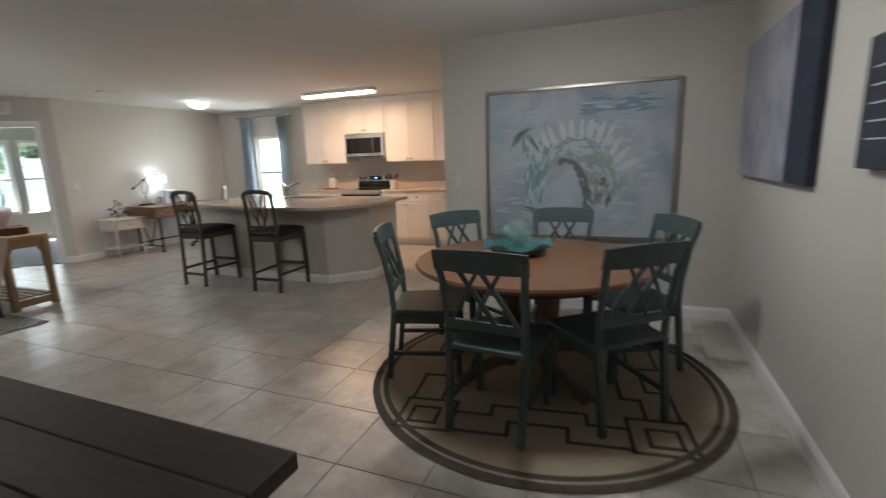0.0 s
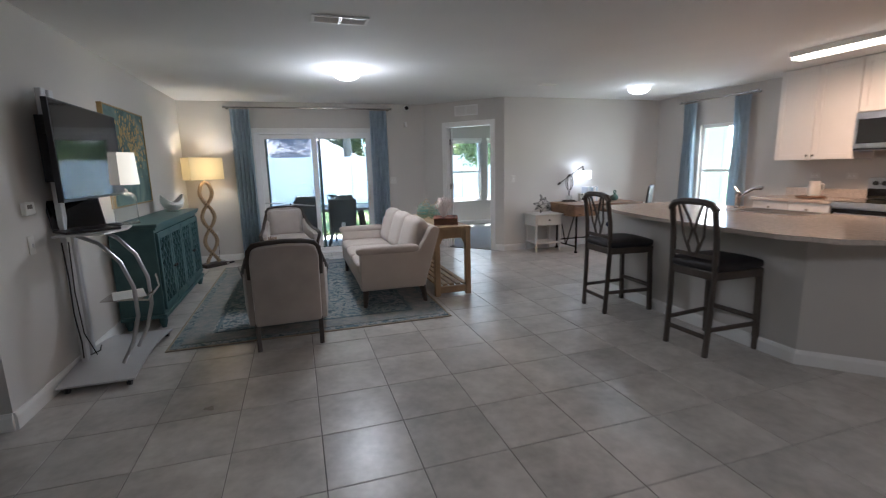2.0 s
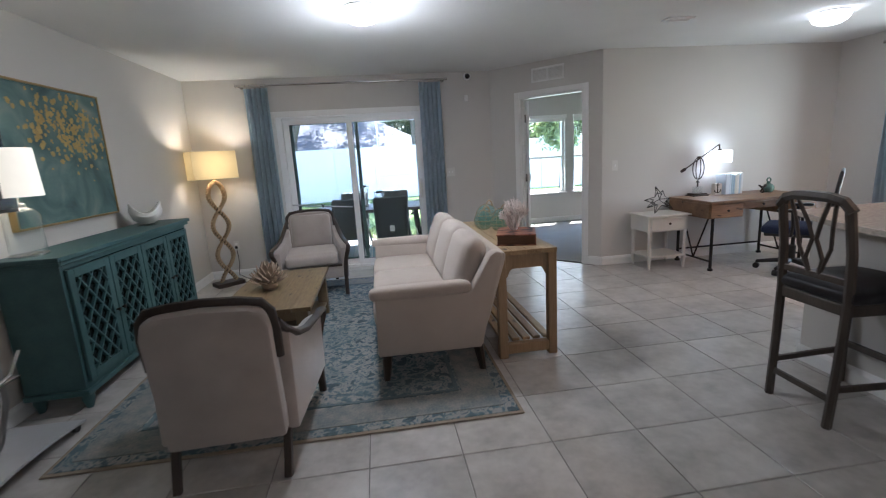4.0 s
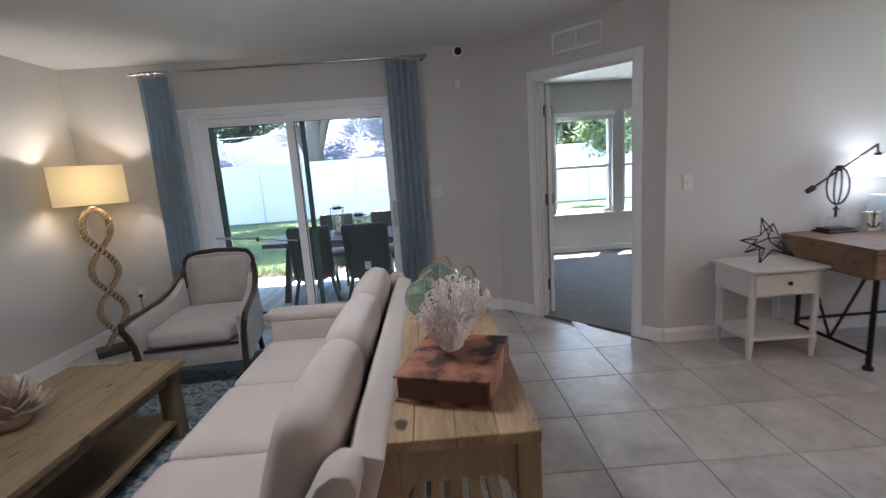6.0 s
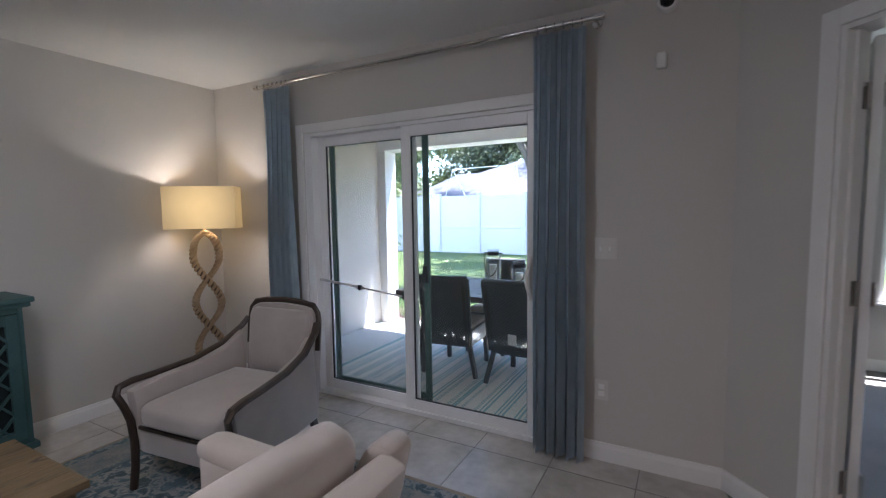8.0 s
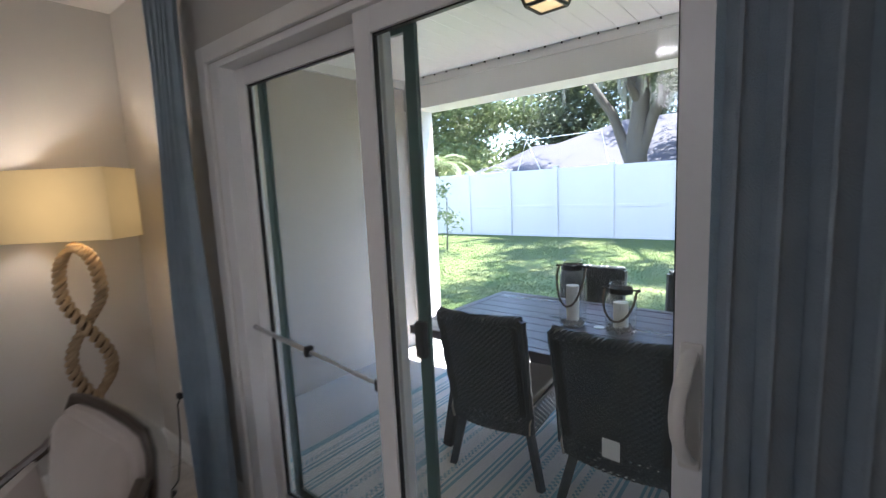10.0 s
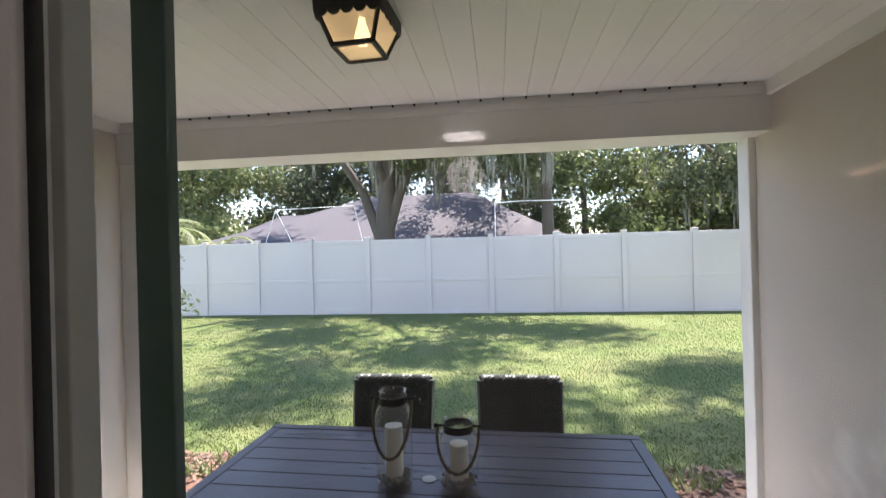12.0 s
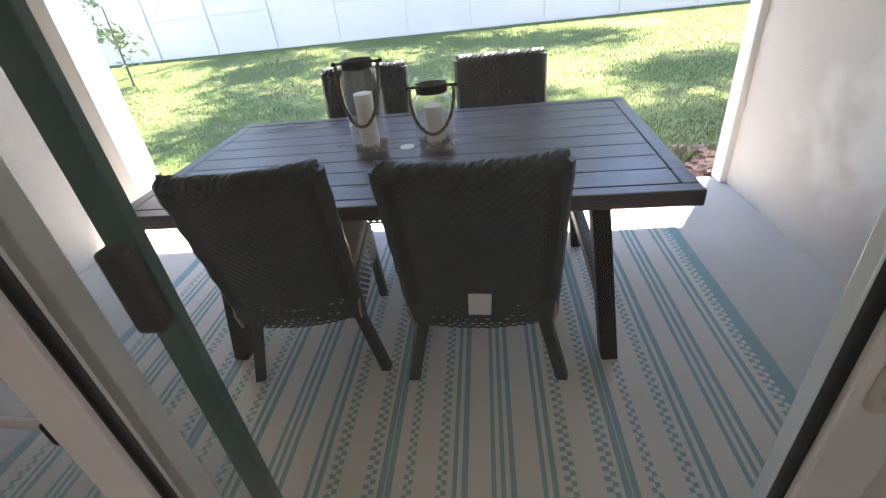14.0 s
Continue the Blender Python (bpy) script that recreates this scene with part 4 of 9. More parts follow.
for k in range(4):
    y0 = -0.85 + k * 0.425 + 0.004
    y1 = y0 + 0.417
    bm = bmesh.new()
    w = 0.055
    for a in ((y0, y0 + w, 0.165, 0.865), (y1 - w, y1, 0.165, 0.865), (y0 + w, y1 - w, 0.165, 0.165 + w), (y0 + w, y1 - w, 0.865 - w, 0.865)):
        box(bm, 0.346, 0.366, *a, 0.003)
    dr = part("door", bm, "teal", sbm)
    bm = bmesh.new()
    yc, zc, hw, hh = (y0 + y1) / 2, 0.515, (y1 - y0) / 2 - w, 0.35 - w
    step = 0.135
    for s in (-1, 1):
        for j in range(-5, 6):
            # lines z = s * 1.25 * y + c, clipped to the opening
            c = j * step
            pts = []
            sl = 1.25 * s
            for yy in (-hw, hw):
                zz = sl * yy + c
                if -hh <= zz <= hh:
                    pts.append((yy, zz))
            for zz in (-hh, hh):
                yy = (zz - c) / sl
                if -hw < yy < hw:
                    pts.append((yy, zz))
            if len(pts) >= 2 and (Vector(pts[0]) - Vector(pts[1])).length > 0.03:
                off = 0.0006 * s
                bar(bm, (0.357 + off, yc + pts[0][0], zc + pts[0][1]), (0.357 + off, yc + pts[1][0], zc + pts[1][1]), 0.012, 0.018, 0.0, up=(1, 0, 0))
    part("lattice", bm, "teal", dr)
    quick("pane", "cabglass", dr, "dark glass behind the lattice", boxes=[(0.338, 0.342, y0 + w - 0.005, y1 - w + 0.005, 0.165 + w, 0.865 - w, 0)])
    bm = bmesh.new()
    yk = y1 - 0.028 if k % 2 == 0 else y0 + 0.028
    lathe(bm, [(0.0, 0), (0.006, 0), (0.006, 0.012), (0.014, 0.018), (0.012, 0.026), (0, 0.028)], 10, m=pose(0.366, yk, 0.50, 0, 90, 0))
    part("knob", bm, "bronze", dr, "small dark knob", smooth=True)

# shade material for lit lamps
def shade_mat(name, colour, emit, power):
    m = mat(name, colour, tuple(c * 0.93 for c in colour), 0.9, scale=8, fine=260, bump=0.25)
    p = m.node_tree.nodes["Principled BSDF"]
    p.inputs["Emission Color"].default_value = (*emit, 1)
    p.inputs["Emission Strength"].default_value = power
    return m


M["shade_warm"] = shade_mat("lit_linen_shade", (0.66, 0.55, 0.36), (1.0, 0.64, 0.22), 0.07)
# bulb's glow through the linen, put into the emission as a graded core
nt = M["shade_warm"].node_tree
tc_, mp_, gr_, mr_ = nt.nodes.new("ShaderNodeTexCoord"), nt.nodes.new("ShaderNodeMapping"), nt.nodes.new("ShaderNodeTexGradient"), nt.nodes.new("ShaderNodeMapRange")
mp_.inputs["Location"].default_value = (0, 0, -1.45 * 3.2)
mp_.inputs["Scale"].default_value = (3.2, 3.2, 3.2)
gr_.gradient_type = "SPHERICAL"
mr_.inputs[3].default_value, mr_.inputs[4].default_value = 0.02, 0.088
for a, b in ((tc_.outputs["Object"], mp_.inputs[0]), (mp_.outputs[0], gr_.inputs[0]), (gr_.outputs["Fac"], mr_.inputs[0]), (mr_.outputs[0], nt.nodes["Principled BSDF"].inputs["Emission Strength"])):
    nt.links.new(a, b)
M["shade_white"] = shade_mat("lit_white_shade", (0.80, 0.77, 0.70), (1.0, 0.86, 0.66), 0.045)
M["shade_cool"] = shade_mat("lit_cool_shade", (0.80, 0.80, 0.80), (0.92, 0.96, 1.0), 0.14)
M["ropecore"] = mat("dark_gap_core", (0.12, 0.08, 0.048), (0.07, 0.046, 0.028), 0.9, scale=20, fine=200, bump=0.5)
M["rope"] = mat("jute_rope", (0.46, 0.345, 0.22), (0.33, 0.235, 0.14), 0.9, scale=20, fine=200, bump=0.5)


def boxshade(bm, w, d, z0, z1, t=0.004):
    """Four upright sides in one open-ended shell."""
    loops = [[bm.verts.new((sx * a, sy * b, z)) for sx, sy in ((-1, -1), (1, -1), (1, 1), (-1, 1))] for a, b, z in ((w, d, z0), (w, d, z1), (w - t, d - t, z1), (w - t, d - t, z0))]
    for p, q in zip(loops, loops[1:] + loops[:1]):
        for i in range(4):
            bm.faces.new((p[i], p[(i + 1) % 4], q[(i + 1) % 4], q[i]))


fl = thing("floor_lamp", "lit floor lamp of twisted jute rope with rectangular linen shade", "floor lamp", pose(0.27, 9.5, 0, 0, 0, 40))
quick("base", "walnut", fl, "dark wooden block base", boxes=[(-0.17, 0.15, -0.10, 0.10, 0.0, 0.05, 0.006)])
for s in (-1, 1):
    bm = bmesh.new()
    # two strands that cross twice and meet in an arch under the shade
    n = 260
    path = []
    for i in range(n + 1):
        u = i / n
        if u < 0.8:
            z = 0.055 + 1.025 * u / 0.8
            x = 0.092 * math.sin(math.pi * (z - 0.90) / 0.36)
        else:
            v = (u - 0.8) / 0.2 * math.pi / 2
            z, x = 1.08 + 0.165 * math.sin(v), 0.092 * math.cos(v)
        y = 0.027 * math.cos(math.pi * (z - 0.90) / 0.36) if z < 1.08 else 0.0
        path.append((s * x, s * y, z))
    # two pale plies wound round a dark core, so the gaps read dark
    for k in range(2):
        pts = []
        for i, p in enumerate(path):
            b = i / n * 2 * math.pi * 21 + k * math.pi
            pts.append((p[0] + 0.0175 * math.cos(b), p[1] + 0.0175 * math.sin(b), p[2] + 0.006 * math.sin(b + 0.8)))
        tube(bm, pts, 0.0125, 7)
    rope = part("rope", bm, "rope", fl, smooth=True)
    bm = bmesh.new()
    tube(bm, path[::2], 0.019, 8)
    part("rope_core", bm, "ropecore", rope, "dark core showing in the gaps between the plies", smooth=True)
bm = bmesh.new()
lathe(bm, [(0, 1.235), (0.03, 1.24), (0.032, 1.262), (0.01, 1.272), (0, 1.273)], 12)
rod(bm, (0, 0, 1.255), (0, 0, 1.36), 0.008)
part("socket", bm, "rope", fl, smooth=True)
bm = bmesh.new()
boxshade(bm, 0.25, 0.107, 1.285, 1.60)
part("shade", bm, "shade_warm", fl, "glowing cream rectangular linen shade")
bm = bmesh.new()
lathe(bm, [(0, -0.05), (0.02, -0.045), (0.032, 0.0), (0.02, 0.035), (0, 0.045)], 12, (0, 0, 1.42))
part("bulb", bm, glow("warm_bulb", (1.0, 0.75, 0.45), 0.7), fl, smooth=True)
fl.children[-1].visible_shadow = False

bl = thing("table_lamp", "lit glass table lamp with white drum shade on the sideboard", "table lamp", pose(0.09, 6.76, 0.955))
M["lampglass"] = clear("lamp_glass", (0.93, 0.955, 0.95), rim=0.85, fall=2.2, face=0.03)
bm = bmesh.new()
lathe(bm, [(0.0, 0.012), (0.085, 0.012), (0.09, 0.03), (0.09, 0.24), (0.07, 0.27), (0.03, 0.29)], 24)
g = part("glass_body", bm, "lampglass", bl, "clear glass cylinder body", smooth=True)
g.visible_shadow = False
bm = bmesh.new()
lathe(bm, [(0.0, 0.0), (0.095, 0.0), (0.095, 0.012), (0, 0.0121)], 24)
part("base_disc", bm, "chrome", bl, smooth=True)
bm = bmesh.new()
lathe(bm, [(0, 0.285), (0.035, 0.285), (0.035, 0.305), (0.012, 0.312), (0.012, 0.42), (0, 0.42)], 16)
part("neck", bm, "chrome", bl, "chrome neck and socket", smooth=True)
bm = bmesh.new()
lathe(bm, [(0.132, 0.345), (0.12, 0.62), (0.117, 0.62), (0.129, 0.345)], 28, loop=True)
part("shade", bm, "shade_white", bl, "glowing white drum shade", smooth=True)

bw = thing("decorative_bowl", "white sculpted shell bowl on the sideboard", "bowl", pose(0.17, 8.02, 0.955))
bm = bmesh.new()
lathe(bm, [(0.0, 0.02), (0.045, 0.015), (0.10, 0.05), (0.125, 0.10), (0.118, 0.15), (0.108, 0.152), (0.114, 0.10), (0.092, 0.06), (0.0, 0.035)], 28)
for v in bm.verts:
    a = math.atan2(v.co.y, v.co.x)
    v.co.z += max(0, v.co.z - 0.06) * 0.5 * math.sin(a * 2 + 0.6)
part("shell", bm, "ceramic", bw, smooth=True)
quick("stand", "lampglass", bw, "clear acrylic stand", boxes=[(-0.06, 0.06, -0.06, 0.06, 0.0, 0.018, 0.002)])

# art over the sideboard
def paint(name, stops, scale=3.0, dist=1.2, fine=30):
    m = bpy.data.materials.new(name)
    m.use_nodes = True
    n, l = m.node_tree.nodes, m.node_tree.links
    tc = n.new("ShaderNodeTexCoord")
    a, b = n.new("ShaderNodeTexNoise"), n.new("ShaderNodeTexNoise")
    a.inputs["Scale"].default_value, a.inputs["Detail"].default_value, a.inputs["Distortion"].default_value = scale, 6, dist
    b.inputs["Scale"].default_value, b.inputs["Detail"].default_value = fine, 4
    for x in (a, b):
        l.new(tc.outputs["Object"], x.inputs["Vector"])
    r = n.new("ShaderNodeValToRGB")
    el = r.color_ramp.elements
    el[0].position, el[0].color = stops[0][0], (*stops[0][1], 1)
    el[1].position, el[1].color = stops[-1][0], (*stops[-1][1], 1)
    for p, c in stops[1:-1]:
        e = el.new(p)
        e.color = (*c, 1)
    l.new(a.outputs[0], r.inputs[0])
    p = n["Principled BSDF"]
    l.new(r.outputs[0], p.inputs["Base Color"])
    p.inputs["Roughness"].default_value = 0.6
    bp = n.new("ShaderNodeBump")
    bp.inputs["Strength"].default_value, bp.inputs["Distance"].default_value = 0.5, 0.003
    l.new(b.outputs[0], bp.inputs["Height"])
    l.new(bp.outputs[0], p.inputs["Normal"])
    return m


M["art_teal"] = paint("teal_landscape", [(0.30, (0.03, 0.06, 0.06)), (0.45, (0.06, 0.12, 0.12)), (0.58, (0.11, 0.18, 0.17)), (0.75, (0.24, 0.27, 0.22))], 3.2)
M["gold"] = mat("gold_leaf", (0.55, 0.38, 0.13), (0.38, 0.24, 0.07), 0.4, 0.6, scale=20, fine=90, bump=0.3)
M["goldframe"] = mat("thin_gold_frame", (0.42, 0.30, 0.14), (0.33, 0.23, 0.10), 0.4, 0.7, scale=9, fine=90, bump=0.1)
ar = thing("framed_painting", "teal abstract painting with gold blossoms in thin gold frame", "painting", pose(X_L, 7.42, 1.55))
quick("canvas", "art_teal", ar, boxes=[(0.004, 0.034, -0.54, 0.54, -0.45, 0.45, 0.002)])
quick("picture_frame", "goldframe", ar, boxes=[(0.002, 0.042, -0.555, -0.541, -0.465, 0.465, 0.002), (0.002, 0.042, 0.541, 0.555, -0.465, 0.465, 0.002), (0.002, 0.042, -0.541, 0.541, 0.451, 0.465, 0.002), (0.002, 0.042, -0.541, 0.541, -0.465, -0.451, 0.002)])
random.seed(11)
bm = bmesh.new()
for i in range(320):
    y, z = random.gauss(0.12, 0.22), random.gauss(0.17, 0.13)
    if abs(y) < 0.52 and abs(z) < 0.43:
        r = random.uniform(0.007, 0.026)
        k = random.randint(5, 7)
        vs = [bm.verts.new((0.0355 + random.uniform(0, 0.001), y + r * random.uniform(0.6, 1.2) * math.cos(2 * math.pi * j / k), z + r * random.uniform(0.6, 1.2) * math.sin(2 * math.pi * j / k))) for j in range(k)]
        bm.faces.new(vs)
part("gold_blossoms", bm, "gold", ar, "raised gold paint dabs")

# television on a rolling stand
tv = thing("tv_stand", "silver rolling television stand with curved arms and platform base", "television stand", pose(0.0, 5.9, 0))
bm = bmesh.new()
n = 12
top, bot = [], []
for i in range(n + 1):
    u = i / n
    y = -0.50 + 1.0 * u
    z = 0.055 + 0.045 * math.sin(math.pi * u)
    wd = 0.0
    top.append((y, z))
prism(bm, top + [(y, z - 0.012) for y, z in top[::-1]], 0.0, 0.44, m=Matrix(((0, 0, 1, -0.02), (1, 0, 0, 0), (0, 1, 0, 0), (0, 0, 0, 1))))
part("base_plate", bm, "alu", tv)
for x, y in ((0.03, -0.47), (0.38, -0.47), (0.03, 0.47), (0.38, 0.47)):
    bm = bmesh.new()
    rod(bm, (x - 0.012, y, 0.024), (x + 0.012, y, 0.024), 0.024, n=14)
    box(bm, x - 0.015, x + 0.015, y - 0.012, y + 0.012, 0.03, 0.05, 0.002)
    part("castor", bm, "black", tv, "small black castor")
for y in (-0.13, -0.03):
    quick("mast", "alu", tv, boxes=[(0.0, 0.04, y - 0.03, y + 0.03, 0.06, 1.95, 0.008)])
for y in (-0.24, 0.08):
    bm = bmesh.new()
    tube(bm, [(0.13, y, 0.995), (0.25, y - 0.01, 0.935), (0.36, y - 0.02, 0.80), (0.42, y - 0.03, 0.62), (0.425, y - 0.04, 0.42), (0.38, y - 0.06, 0.24), (0.31, y - 0.08, 0.10)], 0.0135, 8, flat=0.8)
    part("curved_arm", bm, "steel", tv, "curved silver arm", smooth=True)
bm = bmesh.new()
pl = [(0.04, -0.36), (0.32, -0.34), (0.38, -0.1), (0.34, 0.14), (0.04, 0.16)]
prism(bm, pl, 1.0, 1.014, 0.003)
part("shelf", bm, "alu", tv, "silver laptop shelf")
bm = bmesh.new()
tube(bm, [(0.35, -0.2, 0.52), (0.47, -0.18, 0.50), (0.50, 0.0, 0.56), (0.45, 0.14, 0.62)], 0.008, 8)
prism(bm, [(0.16, -0.14), (0.42, -0.16), (0.45, 0.12), (0.16, 0.14)], 0.50, 0.512, 0.002)
part("document_tray", bm, "chrome", tv, "curved wire document tray")
quick("mount", "black", tv, boxes=[(0.03, 0.075, -0.22, 0.06, 1.40, 1.46, 0.004), (0.03, 0.075, -0.22, 0.06, 1.66, 1.72, 0.004), (-0.02, 0.03, -0.17, 0.01, 1.35, 1.78, 0.004)])
bm = bmesh.new()
tube(bm, [(0.02, -0.19, 0.95), (0.03, -0.20, 0.7), (0.02, -0.19, 0.45), (0.04, -0.2, 0.25), (0.02, -0.16, 0.12), (0.06, 0.0, 0.105), (0.02, 0.14, 0.10), (-0.01, 0.25, 0.02)], 0.005, 6)
tube(bm, [(0.05, -0.17, 0.95), (0.04, -0.175, 0.6), (0.05, -0.17, 0.3), (0.08, -0.1, 0.11)], 0.004, 6)
part("cable", bm, "black", tv, "dangling black cables", smooth=True)
tvs = thing("television", "black flat-screen television on the rolling stand", "television", pose(0.11, 6.15, 1.545, 0, 0, 1))
quick("cabinet", "black", tvs, boxes=[(-0.022, 0.012, -0.585, 0.585, -0.325, 0.325, 0.004)])
quick("screen", "screen", tvs, "glossy dark screen", boxes=[(0.0125, 0.014, -0.575, 0.575, -0.305, 0.315, 0)])
lap = thing("laptop", "open dark laptop on the stand's shelf", "laptop", pose(0.17, 5.74, 1.014, 0, 0, 42))
quick("keyboard", "black", lap, boxes=[(-0.16, 0.16, -0.10, 0.11, 0.001, 0.016, 0.004)])
bm = bmesh.new()
box(bm, -0.16, 0.16, -0.004, 0.004, 0.0, 0.21, 0.003, m=pose(0, 0.11, 0.014, -18, 0, 0))
ld = part("lid", bm, "black", lap)
bm = bmesh.new()
box(bm, -0.15, 0.15, -0.006, -0.0045, 0.012, 0.20, 0, m=pose(0, 0.11, 0.014, -18, 0, 0))
part("display", bm, "screen", ld)
pp = thing("paper_sheet", "white paper sheet on the stand's tray", "paper", pose(0.30, 5.89, 0.513, 0, 0, 20))
quick("sheet", "white", pp, boxes=[(-0.10, 0.10, -0.14, 0.14, 0.0, 0.003, 0)])
pk = thing("puck_speaker", "small round black device on the shelf", "device", pose(0.24, 5.98, 1.014))
bm = bmesh.new()
lathe(bm, [(0, 0), (0.05, 0), (0.055, 0.01), (0.05, 0.024), (0, 0.028)], 20)
part("casing", bm, "black", pk, smooth=True)

# curtains
def curtain_panel(t, x0, x1, z0, z1, folds, seed, depth=0.035):
    random.seed(seed)
    bm = bmesh.new()
    nx, nz = folds * 10, 14
    ph = [random.uniform(0.75, 1.25) for _ in range(folds + 2)]
    rows = []
    for j in range(nz + 1):
        v = j / nz
        z = z1 + (z0 - z1) * v
        row = []
        for i in range(nx + 1):
            u = i / nx
            f = u * folds
            amp = depth * (0.55 + 0.45 * v) * ph[int(f)]
            y = amp * (math.sin(2 * math.pi * f) + 0.28 * math.sin(4 * math.pi * f + 1.1 + 2.0 * v) * v) + 0.010 * math.sin(7 * v + 3 * u)
            x = x0 + (x1 - x0) * u + 0.010 * math.sin(2 * math.pi * f * 2 + v) + 0.012 * (u - 0.5) * v
            row.append(bm.verts.new((x, y, z)))
        rows.append(row)
    for a, b in zip(rows, rows[1:]):
        for i in range(nx):
            bm.faces.new((a[i], a[i + 1], b[i + 1], b[i]))
    bmesh.ops.solidify(bm, geom=bm.faces[:], thickness=0.003)
    return part("panel", bm, "curtain", t, smooth=True)


def curtains(m, xa, xb, w, zrod, z0, seed, label):
    t = thing("curtain_pair", label, "curtains", m)
    curtain_panel(t, xa + 0.02, xa + 0.02 + w, z0, zrod - 0.03, 5, seed, 0.05)
    curtain_panel(t, xb - 0.02 - w, xb - 0.02, z0, zrod - 0.03, 5, seed + 1, 0.05)
    bm = bmesh.new()
    rod(bm, (xa - 0.05, 0, zrod), (xb + 0.05, 0, zrod), 0.0125)
    for x in (xa - 0.05, xb + 0.05):
        rod(bm, (x - 0.02, 0, zrod), (x + 0.02, 0, zrod), 0.018)
    cr = part("curtain_rod", bm, "chrome", t, "brushed nickel rod", smooth=True)
    for x in (xa - 0.02, xb + 0.02):
        bm = bmesh.new()
        rod(bm, (x, 0, zrod), (x, 0.095, zrod), 0.008)
        lathe(bm, [(0, 0), (0.025, 0), (0.025, 0.008), (0, 0.009)], 12, m=pose(x, 0.095, zrod, 90, 0, 0))
        part("bracket", bm, "chrome", t, smooth=True)
    for xs in (xa + 0.02, xb - 0.02 - w):
        for k in range(6):
            bm = bmesh.new()
            x = xs + w * (k + 0.5) / 6
            tube(bm, [(x, 0.019 * math.cos(a), zrod - 0.004 + 0.019 * math.sin(a)) for a in [2 * math.pi * i / 12 for i in range(12)]], 0.003, 5, closed=True)
            part("curtain_ring", bm, "chrome", t)
    return t


curtains(pose(0, Y_B - 0.10, 0), 0.65, 3.065, 0.275, 2.345, 0.02, 3, "blue linen curtains drawn open beside the sliding glass door")
curtains(Matrix(((0, 1, 0, X_R - 0.10), (-1, 0, 0, 0), (0, 0, 1, 0), (0, 0, 0, 1))), -8.17, -6.97, 0.26, 2.31, 0.02, 7, "blue linen curtains drawn open beside the kitchen window")

# console decor
bk = thing("decorative_book", "large book with worn red marbled cover", "book", pose(3.115, 6.92, 0.757, 0, 0, -18))
M["redcover"] = paint("marbled_red_cover", [(0.36, (0.03, 0.014, 0.011)), (0.43, (0.09, 0.035, 0.024)), (0.50, (0.27, 0.10, 0.058)), (0.66, (0.38, 0.17, 0.10))], 13, 0.5, 90)
M["pages"] = mat("aged_pages", (0.16, 0.09, 0.06), (0.10, 0.055, 0.038), 0.9, scale=20, fine=160, bump=0.4, stretch=(1, 1, 8))
for nm, b in (("back_cover", (-0.135, 0.135, -0.165, 0.165, 0.0, 0.008, 0.002)), ("front_cover", (-0.135, 0.135, -0.165, 0.165, 0.070, 0.078, 0.002)), ("spine", (0.127, 0.135, -0.165, 0.165, 0.008, 0.070, 0.002))):
    quick(nm, "redcover", bk, boxes=[b])
quick("page_block", "pages", bk, boxes=[(-0.127, 0.127, -0.155, 0.155, 0.008, 0.070, 0)])

M["coral"] = mat("pale_coral", (0.88, 0.83, 0.80), (0.78, 0.68, 0.64), 0.8, scale=20, fine=90, bump=0.6)
random.seed(21)
co = thing("coral_ornament", "pale pink branching coral ornament on the book", "coral", pose(3.115, 6.97, 0.835, 0, 0, 60))
bm = bmesh.new()
def coral(p, d, ln, r, lv):
    q = p + d * ln
    tube(bm, [p, p + d * ln * 0.5 + Vector((random.uniform(-1, 1), random.uniform(-1, 1), 0)) * 0.004, q], r, 6, taper=(1, 0.75))
    for k in range(11):
        f = random.uniform(0.1, 1.0)
        w = Vector((random.gauss(0, 1), random.gauss(0, 1), random.gauss(0.4, 0.6))).normalized()
        c = p + d * ln * f
        rod(bm, c, c + w * random.uniform(0.008, 0.017) + w * r, r * 0.5, r * 0.3, 5)
    if lv:
        for k in range(random.choice((2, 3))):
            nd = (d + Vector((random.gauss(0, 0.55), random.gauss(0, 0.55), random.gauss(0.1, 0.25)))).normalized()
            coral(q, nd, ln * random.uniform(0.65, 0.9), r * 0.8, lv - 1)
for k in range(12):
    a = 2 * math.pi * k / 12 + random.uniform(-0.3, 0.3)
    d = Vector((math.cos(a) * 0.55, math.sin(a) * 0.55, random.uniform(0.25, 1.7))).normalized()
    coral(Vector((math.cos(a) * 0.035, math.sin(a) * 0.035, 0.008)), d, 0.086, 0.0135, 2)
lathe(bm, [(0, 0), (0.04, 0), (0.048, 0.01), (0.03, 0.022), (0, 0.03)], 10)
bmesh.ops.transform(bm, matrix=Matrix.Diagonal((0.95, 0.54, 1.03, 1)), verts=bm.verts[:])
part("coral_body", bm, "coral", co, smooth=True)

